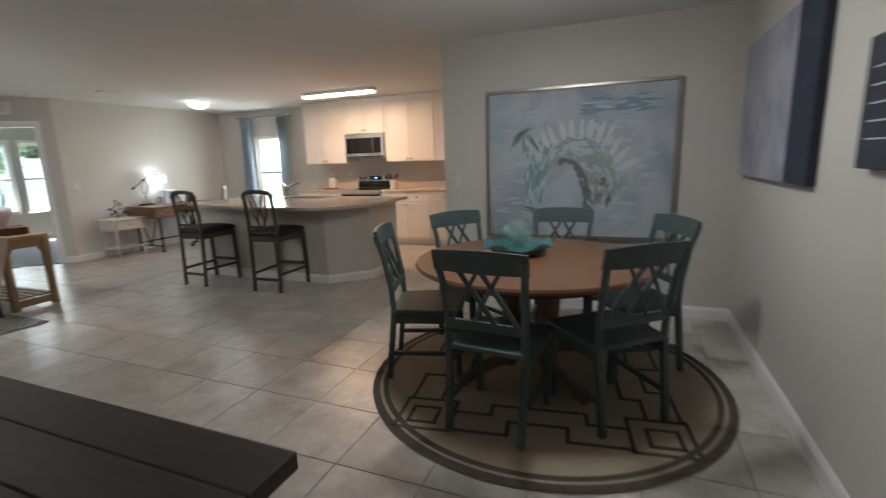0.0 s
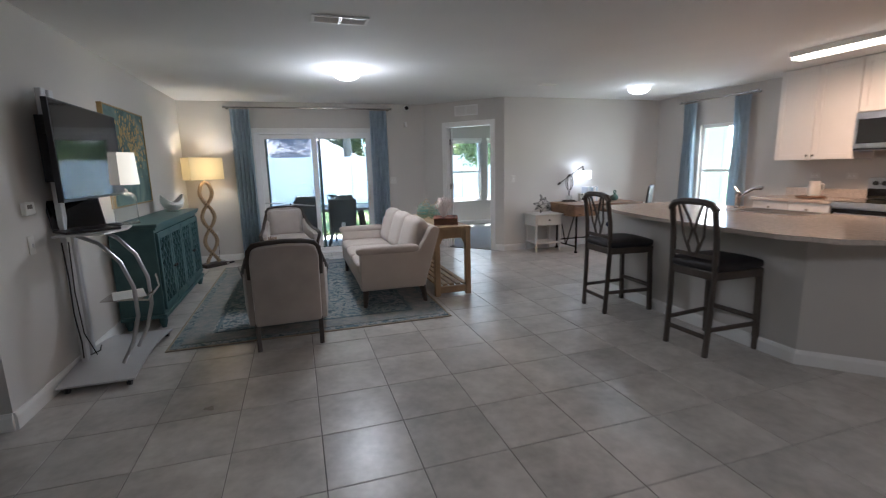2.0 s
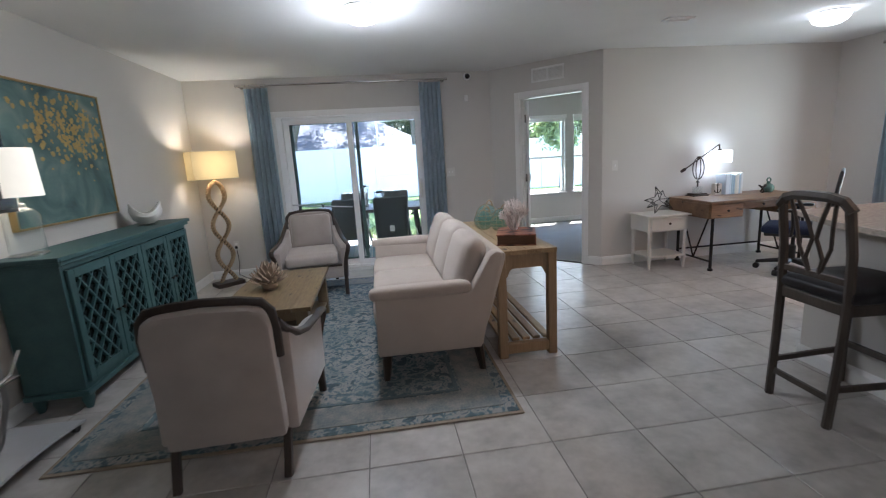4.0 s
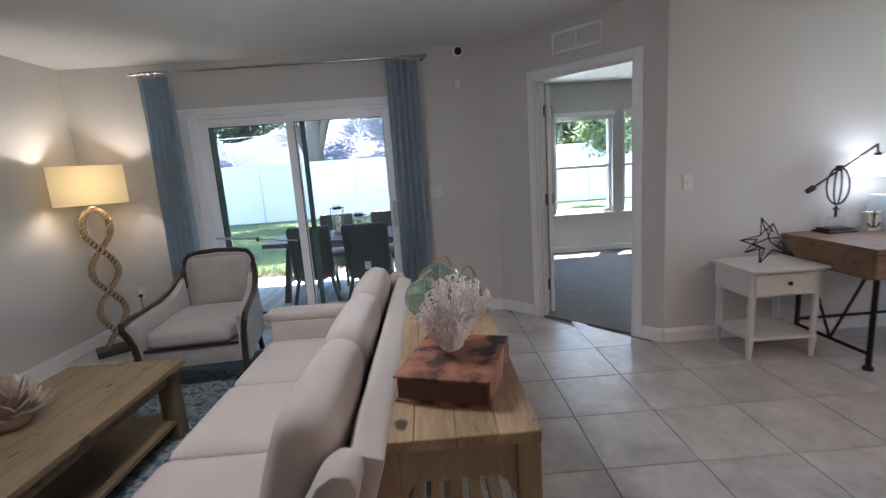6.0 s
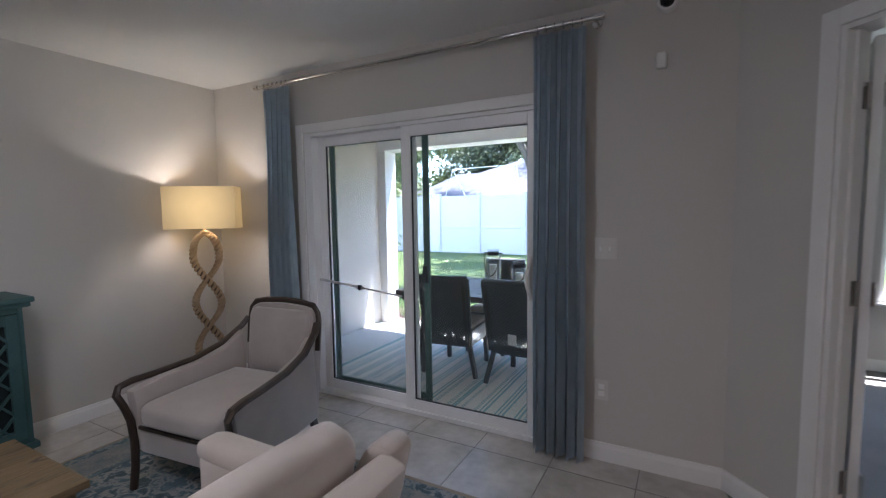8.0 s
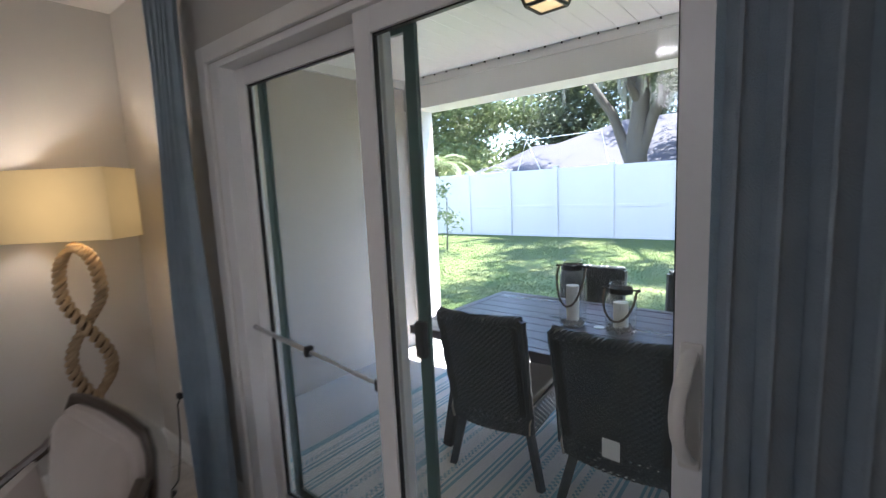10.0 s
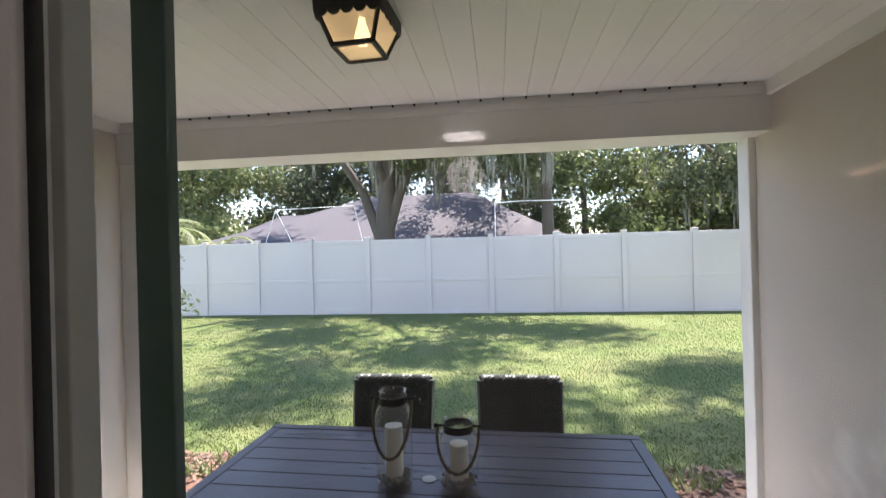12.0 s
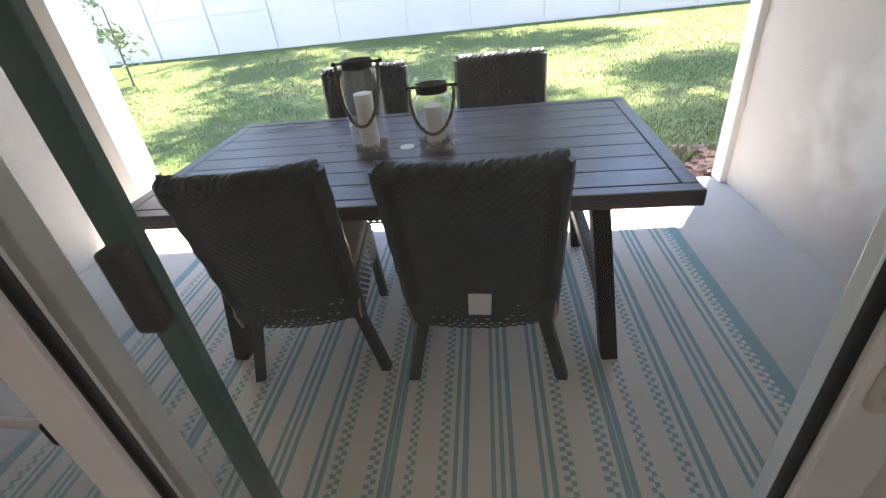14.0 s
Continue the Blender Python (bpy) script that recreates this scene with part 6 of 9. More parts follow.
def stool(m):
    t = thing("bar_stool", "dark wooden counter stool with splat back and dark padded seat", "bar stool", m, "stools at the island")
    # faces +x; seat 0.65 high
    for s in (-1, 1):
        bm = bmesh.new()
        tube(bm, [(-0.24, s * 0.17, 0.0), (-0.225, s * 0.175, 0.3), (-0.215, s * 0.18, 0.62), (-0.225, s * 0.18, 0.85), (-0.255, s * 0.175, 1.06)], 0.021, 6)
        part("back_post", bm, "stoolwood", t)
        bm = bmesh.new()
        bar(bm, (0.225, s * 0.205, 0.0), (0.205, s * 0.20, 0.60), 0.036, 0.036, 0.004)
        part("leg", bm, "stoolwood", t)
        bm = bmesh.new()
        bar(bm, (-0.225, s * 0.176, 0.20), (0.215, s * 0.202, 0.20), 0.02, 0.03, 0.003)
        part("stretcher", bm, "stoolwood", t)
    bm = bmesh.new()
    bar(bm, (0.218, -0.19, 0.24), (0.218, 0.19, 0.24), 0.022, 0.034, 0.003)
    part("footrest", bm, "stoolwood", t)
    bm = bmesh.new()
    bar(bm, (-0.228, -0.16, 0.14), (-0.228, 0.16, 0.14), 0.02, 0.03, 0.003)
    part("stretcher", bm, "stoolwood", t)
    bm = bmesh.new()
    prism(bm, [(-0.225, -0.19), (0.225, -0.22), (0.225, 0.22), (-0.225, 0.19)], 0.56, 0.62, 0.008)
    part("seat_frame", bm, "stoolwood", t)
    bm = bmesh.new()
    soft(bm, -0.23, 0.24, -0.215, 0.215, 0.615, 0.685, 0.03, (0.0, 0.0, 0.025), n=8)
    part("seat", bm, "darkseat", t, "dark padded seat", smooth=True)
    bm = bmesh.new()
    tube(bm, [(-0.255, -0.19, 1.045), (-0.262, -0.15, 1.09), (-0.27, -0.09, 1.105), (-0.272, 0, 1.108), (-0.27, 0.09, 1.105), (-0.262, 0.15, 1.09), (-0.255, 0.19, 1.045)], 0.024, 6)
    part("top_rail", bm, "stoolwood", t)
    bm = bmesh.new()
    bar(bm, (-0.217, -0.17, 0.72), (-0.217, 0.17, 0.72), 0.022, 0.03, 0.003)
    part("lower_rail", bm, "stoolwood", t)
    for s in (-1, 1):
        bm = bmesh.new()
        tube(bm, [(-0.222, s * 0.025, 0.73), (-0.228, s * 0.045, 0.80), (-0.236, s * 0.01, 0.90), (-0.243, s * 0.03, 0.97), (-0.262, s * 0.085, 1.09)], 0.010, 6)
        part("splat", bm, "stoolwood", t)
        bm = bmesh.new()
        tube(bm, [(-0.222, s * 0.03, 0.73), (-0.232, s * 0.085, 0.86), (-0.245, s * 0.095, 0.97), (-0.264, s * 0.12, 1.095)], 0.009, 6)
        part("splat", bm, "stoolwood", t)
    return t


stool(pose(4.46, 4.61, 0, 0, 0, 3))
stool(pose(4.44, 5.66, 0, 0, 0, -2))

# ---- office nook ----
et = thing("side_table", "white side table with one drawer and turned legs", "side table", pose(5.30, 8.54, 0))
quick("top", "offwhite", et, boxes=[(-0.255, 0.255, -0.205, 0.205, 0.595, 0.615, 0.004)])
quick("case", "offwhite", et, boxes=[(-0.235, 0.235, -0.17, 0.19, 0.43, 0.595, 0.003)])
quick("drawer", "offwhite", et, boxes=[(-0.205, 0.205, -0.186, -0.171, 0.445, 0.58, 0.003)])
bm = bmesh.new()
lathe(bm, [(0, 0), (0.006, 0), (0.007, 0.012), (0.015, 0.018), (0.011, 0.027), (0, 0.028)], 12, m=pose(0, -0.186, 0.52, 90, 0, 0))
part("knob", bm, "bronze", et.children[-1], "dark knob", smooth=True)
for x in (-0.21, 0.21):
    for y in (-0.155, 0.165):
        bm = bmesh.new()
        lathe(bm, [(0, 0), (0.012, 0), (0.018, 0.06), (0.022, 0.13), (0.018, 0.16), (0.02, 0.20), (0.018, 0.33), (0.024, 0.36), (0.018, 0.38), (0.024, 0.43)], 12, (x, y, 0))
        part("leg", bm, "offwhite", et, smooth=True)
quick("shelf", "offwhite", et, boxes=[(-0.225, 0.225, -0.175, 0.185, 0.135, 0.155, 0.003)])
st = thing("star_ornament", "black wire star ornament on the side table", "ornament", pose(5.30, 8.54, 0.615))
pts = []
g = (1 + 5 ** 0.5) / 2
for a in (-1, 1):
    for b in (-g, g):
        pts += [Vector((0, a, b)), Vector((a, b, 0)), Vector((b, 0, a))]
for p in pts:
    p.normalize()
edge = 1.06
for i in range(12):
    near = sorted(range(12), key=lambda j: (pts[i] - pts[j]).length)[1:6]
    for j in near:
        if j > i:
            for k in near:
                if k > j and (pts[k] - pts[j]).length < edge:
                    tip = (pts[i] + pts[j] + pts[k]).normalized()
                    if tip.z > -0.95 and (i + j + k) % 2 == 0:
                        for v in (i, j, k):
                            bm = bmesh.new()
                            rod(bm, Vector((0, 0, 0.15)) + pts[v] * 0.07, Vector((0, 0, 0.15)) + tip * 0.165, 0.0038, n=6)
                            part("wire", bm, "blackmetal", st)

dk = thing("desk", "rustic brown wooden desk on black metal legs", "desk", pose(6.20, 8.42, 0))
quick("desktop", "rustic", dk, boxes=[(-0.64, 0.64, -0.36, 0.345, 0.735, 0.765, 0.004)])
for x0, x1 in ((-0.64, -0.24), (-0.235, 0.235), (0.24, 0.64)):
    hgt = 0.58 if abs(x0 + x1) > 0.1 else 0.655
    quick("drawer_case", "rustic", dk, boxes=[(x0, x1, -0.335 if abs(x0 + x1) > 0.1 else -0.30, 0.33, hgt, 0.735, 0.003)])
    c = dk.children[-1]
    quick("drawer_front", "rustic", c, boxes=[(x0 + 0.015, x1 - 0.015, -0.352 if abs(x0 + x1) > 0.1 else -0.317, -0.336 if abs(x0 + x1) > 0.1 else -0.301, hgt + 0.012, 0.728, 0.003)])
    bm = bmesh.new()
    lathe(bm, [(0, 0), (0.005, 0), (0.006, 0.012), (0.014, 0.018), (0.01, 0.026), (0, 0.027)], 10, m=pose((x0 + x1) / 2, -0.352 if abs(x0 + x1) > 0.1 else -0.317, hgt / 2 + 0.37, 90, 0, 0))
    part("knob", bm, "blackmetal", c, "black knob", smooth=True)
for s in (-1, 1):
    x = s * 0.545
    for y in (-0.28, 0.27):
        bm = bmesh.new()
        rod(bm, (x, y, 0.0), (x, y, 0.58), 0.016)
        lathe(bm, [(0, 0), (0.028, 0), (0.028, 0.02), (0.016, 0.03)], 12, (x, y, 0))
        part("leg", bm, "blackmetal", dk, smooth=True)
    bm = bmesh.new()
    rod(bm, (x, -0.28, 0.10), (x, 0.27, 0.10), 0.011)
    rod(bm, (x, -0.005, 0.10), (x, -0.22, 0.58), 0.009)
    rod(bm, (x, -0.005, 0.10), (x, 0.21, 0.58), 0.009)
    part("brace", bm, "blackmetal", dk)
bm = bmesh.new()
rod(bm, (-0.545, 0.27, 0.14), (0.545, 0.27, 0.14), 0.011)
part("crossbar", bm, "blackmetal", dk)

dl = thing("desk_lamp", "lit bronze swing-arm desk lamp with white rectangular shade", "desk lamp", pose(5.85, 8.66, 0.765))
quick("base", "bronze", dl, boxes=[(-0.10, 0.10, -0.075, 0.075, 0.0, 0.014, 0.004), (-0.085, 0.085, -0.06, 0.06, 0.014, 0.03, 0.004)])
quick("crystal_block", "lampglass", dl, "clear glass block", boxes=[(-0.045, 0.045, -0.03, 0.03, 0.031, 0.105, 0.004)])
dl.children[-1].visible_shadow = False
bm = bmesh.new()
rod(bm, (0, 0, 0.105), (0, 0, 0.16), 0.009)
lathe(bm, [(0, 0), (0.025, 0.005), (0.01, 0.02), (0.0, 0.04)], 12, (0, 0, 0.15))
part("stem", bm, "bronze", dl, smooth=True)
for k in range(2):
    bm = bmesh.new()
    mm = pose(0, 0, 0.315, 0, 0, 30 + 90 * k)
    tube(bm, [mm @ Vector((0.062 * math.cos(a), 0, 0.125 * math.sin(a))) for a in [2 * math.pi * i / 32 for i in range(32)]], 0.006, 6, closed=True)
    part("hoop", bm, "bronze", dl, "bronze oval hoop", smooth=True)
bm = bmesh.new()
rod(bm, (-0.19, 0, 0.305), (0.25, -0.0, 0.575), 0.007)
rod(bm, (-0.215, 0, 0.29), (-0.17, 0, 0.317), 0.016, 0.02)
lathe(bm, [(0, -0.02), (0.02, -0.018), (0.02, 0.018), (0, 0.02)], 10, (0.0, 0, 0.435))
rod(bm, (0.25, 0, 0.58), (0.26, 0, 0.50), 0.008)
lathe(bm, [(0.03, 0.49), (0.018, 0.52), (0.0, 0.53)], 12, (0.26, 0, 0))
part("arm", bm, "bronze", dl, smooth=True)
bm = bmesh.new()
mm = pose(0.25, 0, 0)
for a in ((-0.12, 0.12, -0.07, -0.067), (-0.12, 0.12, 0.067, 0.07), (-0.12, -0.117, -0.067, 0.067), (0.117, 0.12, -0.067, 0.067)):
    box(bm, *a, 0.365, 0.505, m=mm)
part("shade", bm, "shade_cool", dl, "glowing white rectangular shade")

book_cols = [(0.62, 0.68, 0.74), (0.55, 0.64, 0.72), (0.36, 0.48, 0.58), (0.30, 0.42, 0.54), (0.62, 0.60, 0.55), (0.70, 0.68, 0.64), (0.44, 0.56, 0.66), (0.66, 0.66, 0.66)]
x = 6.13
for k, c in enumerate(book_cols):
    w = (0.05, 0.022, 0.026, 0.02, 0.022, 0.03, 0.02, 0.026)[k]
    h = (0.235, 0.235, 0.225, 0.215, 0.22, 0.235, 0.22, 0.24)[k]
    b = thing("book", "upright book with pale blue or cream cover on the desk", "book", pose(x + w / 2, 8.64, 0.765), "row of books on the desk")
    bmat = mat("book_cloth", c, tuple(v * 0.9 for v in c), 0.7, scale=20, fine=200, bump=0.2)
    quick("cover", bmat, b, boxes=[(-w / 2, w / 2 - 0.001, -0.085, 0.08, 0.0, h, 0.003)])
    quick("page_block", "white", b, boxes=[(-w / 2 + 0.003, w / 2 - 0.004, -0.08, 0.083, 0.004, h + 0.001, 0)])
    x += w
an = thing("anchor_bookend", "white block with small bronze anchor", "bookend", pose(6.05, 8.62, 0.765))
quick("block", "offwhite", an, boxes=[(-0.03, 0.06, -0.03, 0.03, 0, 0.13, 0.003)])
bm = bmesh.new()
rod(bm, (0.0, -0.037, 0.03), (0.0, -0.037, 0.14), 0.005)
tube(bm, [(-0.04, -0.037, 0.06), (-0.03, -0.037, 0.035), (0, -0.037, 0.025), (0.03, -0.037, 0.035), (0.04, -0.037, 0.06)], 0.005, 6)
rod(bm, (-0.02, -0.037, 0.115), (0.02, -0.037, 0.115), 0.004)
part("anchor", bm, "bronze", an, smooth=True)
M["glaze"] = mat("green_glaze", (0.10, 0.16, 0.13), (0.06, 0.11, 0.09), 0.25, scale=12, fine=60, bump=0.1)
vz = thing("ring_vase", "small green glazed jug with ring top", "vase", pose(6.63, 8.5, 0.765))
bm = bmesh.new()
lathe(bm, [(0, 0), (0.04, 0), (0.06, 0.03), (0.06, 0.06), (0.04, 0.09), (0.018, 0.10), (0.018, 0.115), (0, 0.115)], 20)
part("body", bm, "glaze", vz, smooth=True)
bm = bmesh.new()
tube(bm, ring(0, 0, 0.14, 0.024, 0.024, 16), 0.008, 6, closed=True)
part("ring", bm, "glaze", vz, smooth=True)
kn = thing("knot_ornament", "small grey knotted metal ornament", "ornament", pose(6.50, 8.44, 0.765))
bm = bmesh.new()
tube(bm, [(0.03 * (math.sin(a) + 0.7 * math.sin(2 * a)), 0.016 * math.sin(3 * a), 0.065 + 0.032 * (math.cos(a) - 0.7 * math.cos(2 * a))) for a in [2 * math.pi * i / 40 for i in range(40)]], 0.008, 6, closed=True)
part("knot", bm, "bronze", kn, smooth=True)

oc = thing("office_chair", "black office chair with navy seat on castors", "office chair", pose(6.36, 7.86, 0, 0, 0, 40))
for k in range(5):
    a = 2 * math.pi * k / 5 + 0.3
    bm = bmesh.new()
    tube(bm, [(0.03 * math.cos(a), 0.03 * math.sin(a), 0.12), (0.16 * math.cos(a), 0.16 * math.sin(a), 0.10), (0.30 * math.cos(a), 0.30 * math.sin(a), 0.075)], 0.022, 8, taper=(1.2, 0.8))
    lg = part("base_arm", bm, "black", oc, smooth=True)
    bm = bmesh.new()
    c = Vector((0.30 * math.cos(a), 0.30 * math.sin(a), 0.03))
    n_ = Vector((-math.sin(a), math.cos(a), 0))
    rod(bm, c - n_ * 0.024, c + n_ * 0.024, 0.03, n=14)
    rod(bm, c, c + Vector((0, 0, 0.05)), 0.009)
    part("castor", bm, "black", lg, smooth=True)
bm = bmesh.new()
rod(bm, (0, 0, 0.10), (0, 0, 0.28), 0.032)
rod(bm, (0, 0, 0.28), (0, 0, 0.40), 0.018)
part("gas_column", bm, "black", oc, smooth=True)
bm = bmesh.new()
soft(bm, -0.245, 0.245, -0.23, 0.26, 0.42, 0.50, 0.035, (0, 0, 0.02), n=8)
part("seat", bm, "navy", oc, "navy fabric seat pad", smooth=True)
quick("seat_pan", "black", oc, boxes=[(-0.22, 0.22, -0.21, 0.23, 0.395, 0.43, 0.01)])
bm = bmesh.new()
tube(bm, [(0, -0.20, 0.41), (0, -0.30, 0.42), (0, -0.33, 0.55), (0, -0.30, 0.75)], 0.028, 8, flat=0.5)
part("back_support", bm, "black", oc, smooth=True)
bm = bmesh.new()
soft(bm, -0.225, 0.225, -0.02, 0.02, 0.0, 0.50, 0.02, (0, 0, 0.01), n=8, m=pose(0, -0.27, 0.55, 7, 0, 0))
part("backrest", bm, "black", oc, "black mesh backrest", smooth=True)
for s in (-1, 1):
    bm = bmesh.new()
    tube(bm, [(s * 0.21, 0.0, 0.42), (s * 0.29, 0.0, 0.43), (s * 0.30, -0.01, 0.52), (s * 0.285, 0.0, 0.655)], 0.02, 8, flat=0.8)
    part("arm_post", bm, "black", oc, smooth=True)
    bm = bmesh.new()
    soft(bm, s * 0.285 - 0.04, s * 0.285 + 0.04, -0.13, 0.13, 0.655, 0.685, 0.014, n=5)
    part("arm_pad", bm, "black", oc, smooth=True)

# ---- dining corner ----
M["sisal"] = mat("sisal_rug", (0.33, 0.27, 0.20), (0.27, 0.22, 0.16), 0.95, scale=9, fine=300, bump=0.7)
M["rugdark"] = mat("dark_rug_yarn", (0.075, 0.062, 0.05), (0.05, 0.042, 0.034), 0.95, scale=20, fine=300, bump=0.5)
DR = (3.20, 1.42)
dr = thing("round_rug", "round beige rug with dark bordered diamond pattern", "rug", pose(*DR, 0))
bm = bmesh.new()
lathe(bm, [(0, 0.003), (1.07, 0.003), (1.075, 0.007), (1.07, 0.011), (0, 0.0112)], 72)
part("rug_field", bm, "sisal", dr)
for r0, r1 in ((1.030, 1.072), (0.978, 1.010)):
    bm = bmesh.new()
    lathe(bm, [(r0, 0.0115), (r0, 0.0128), (r1, 0.0128), (r1, 0.0115)], 72, loop=True)
    part("border_ring", bm, "rugdark", dr, "dark woven border")


def zig(path, closed=True, w=0.022):
    bm = bmesh.new()
    k = len(path)
    for i in range(k if closed else k - 1):
        p, q = Vector((*path[i], 0.0124)), Vector((*path[(i + 1) % k], 0.0124))
        d = (q - p).normalized() * (w / 2)
        bar(bm, p - d, q + d, w, 0.002)
    part("key_pattern", bm, "rugdark", dr, "dark woven line pattern")


for r in range(4):
    R = Matrix.Rotation(radians(90 * r + 8), 3, "Z")
    def q_(x, y):
        v = R @ Vector((x, y, 0))
        return (v.x, v.y)
    for c, h in ((0.62, 0.17), (0.62, 0.085)):
        zig([q_(c - h, c - h - 0.0), q_(c + h * 0.7, c - h), q_(c + h * 0.7, c + h * 0.7), q_(c - h, c + h * 0.7)][:4])
    zig([q_(-0.45, 0.72), q_(-0.15, 0.72), q_(-0.15, 0.60), q_(0.15, 0.60), q_(0.15, 0.72), q_(0.45, 0.72)], False)
    zig([q_(-0.45, 0.55), q_(-0.25, 0.55), q_(-0.25, 0.45), q_(0.25, 0.45), q_(0.25, 0.55), q_(0.45, 0.55)], False)

DT = (3.24, 1.49)
dt = thing("dining_table", "round brown wooden pedestal dining table", "dining table", pose(*DT, 0.012))
bm = bmesh.new()
lathe(bm, [(0, 0.712), (0.70, 0.712), (0.725, 0.722), (0.73, 0.735), (0.722, 0.748), (0, 0.75)], 64)
part("tabletop", bm, "tablewood", dt, smooth=True)
bm = bmesh.new()
lathe(bm, [(0.56, 0.65), (0.56, 0.711), (0.53, 0.711), (0.53, 0.65)], 40, loop=True)
part("apron", bm, "walnut", dt, smooth=True)
for k in range(4):
    a = math.pi / 4 + k * math.pi / 2
    c, s = math.cos(a), math.sin(a)
    bm = bmesh.new()
    lathe(bm, [(0, 0.07), (0.035, 0.07), (0.05, 0.12), (0.04, 0.20), (0.03, 0.28), (0.05, 0.42), (0.055, 0.52), (0.035, 0.58), (0.045, 0.65)], 14, (0.16 * c, 0.16 * s, 0))
    part("pedestal_column", bm, "tablewood", dt, smooth=True)
    bm = bmesh.new()
    tube(bm, [(0.0, 0.0, 0.12), (0.2 * c, 0.2 * s, 0.12), (0.38 * c, 0.38 * s, 0.085), (0.46 * c, 0.46 * s, 0.04), (0.52 * c, 0.52 * s, 0.035)], 0.045, 8, flat=0.8, taper=(1, 0.75))
    part("foot", bm, "tablewood", dt, smooth=True)
    bm = bmesh.new()
    bar(bm, (0.1 * c, 0.1 * s, 0.66), (0.53 * c, 0.53 * s, 0.69), 0.05, 0.04, 0.004)
    part("brace", bm, "walnut", dt)
quick("bearer", "tablewood", dt, boxes=[(-0.24, 0.24, -0.24, 0.24, 0.645, 0.7115, 0.01)])


def dining_chair():
    """Faces +y, origin on the floor under the seat."""
    t = thing("dining_chair", "dark teal painted wooden dining chair with crossed back", "chair", None, "chairs round the dining table")
    for s in (-1, 1):
        bm = bmesh.new()
        bar(bm, (s * 0.19, -0.255, 0.0), (s * 0.195, -0.205, 0.45), 0.034, 0.034, 0.004)
        part("back_leg", bm, "chairteal", t)
        bm = bmesh.new()
        tube(bm, [(s * 0.195, -0.205, 0.44), (s * 0.197, -0.215, 0.60), (s * 0.205, -0.25, 0.80), (s * 0.218, -0.29, 0.93)], 0.019, 6)
        part("back_post", bm, "chairteal", t)
        bm = bmesh.new()
        bar(bm, (s * 0.20, 0.195, 0.0), (s * 0.20, 0.185, 0.44), 0.036, 0.036, 0.004)
        part("front_leg", bm, "chairteal", t)
        bm = bmesh.new()
        bar(bm, (s * 0.192, -0.20, 0.40), (s * 0.20, 0.17, 0.40), 0.022, 0.06, 0.002)
        part("side_rail", bm, "chairteal", t)
        bm = bmesh.new()
        bar(bm, (s * 0.192, -0.23, 0.17), (s * 0.20, 0.185, 0.17), 0.018, 0.028, 0.002)
        part("stretcher", bm, "chairteal", t)
    bm = bmesh.new()
    prism(bm, [(-0.205, -0.22), (0.205, -0.22), (0.235, 0.05), (0.232, 0.225), (-0.232, 0.225), (-0.235, 0.05)], 0.435, 0.462, 0.006)
    part("seat", bm, "chairteal", t)
    bm = bmesh.new()
    n = 8
    rail = []
    for i in range(n + 1):
        u = -1 + 2 * i / n
        rail.append((u * 0.232, -0.295 - 0.025 * (1 - u * u), 0.0))
    lo = [bm.verts.new((x, y + 0.018, 0.855)) for x, y, z in rail] + [bm.verts.new((x, y + 0.040, 0.855)) for x, y, z in rail[::-1]]
    hi = [bm.verts.new((x, y - 0.004, 0.955 + 0.012 * (1 - (x / 0.232) ** 2))) for x, y, z in rail] + [bm.verts.new((x, y + 0.018, 0.955 + 0.012 * (1 - (x / 0.232) ** 2))) for x, y, z in rail[::-1]]
    k = len(lo)
    bm.faces.new(lo[::-1])
    bm.faces.new(hi)
    for i in range(k):
        bm.faces.new((lo[i], lo[(i + 1) % k], hi[(i + 1) % k], hi[i]))
    part("top_rail", bm, "chairteal", t)
    bm = bmesh.new()
    bar(bm, (-0.195, -0.218, 0.575), (0.195, -0.218, 0.575), 0.02, 0.05, 0.003)
    part("lower_rail", bm, "chairteal", t)
    for a, b in ((-0.17, -0.01), (-0.06, 0.10), (0.17, 0.01), (0.06, -0.10)):
        bm = bmesh.new()
        off = 0.003 if a < 0 else -0.003
        tube(bm, [(a, -0.222 + off, 0.59), ((a + b) / 2, -0.255 + off, 0.73), (b, -0.287 + off, 0.865)], 0.013, 6, flat=0.7)
        part("cross_splat", bm, "chairteal", t)
    return t


first = None
for ang, dist, tw in ((175, 0.59, 0), (235, 0.56, -16), (103, 0.66, 4), (51, 0.61, 4), (-9, 0.58, 12), (-62, 0.66, 0)):
    a = radians(ang)
    m = pose(DT[0] + dist * math.cos(a), DT[1] + dist * math.sin(a), 0.012, 0, 0, ang + 90 + tw)
    if first is None:
        first = dining_chair()
        first.matrix_basis = m
    else:
        copy_thing(first, m)

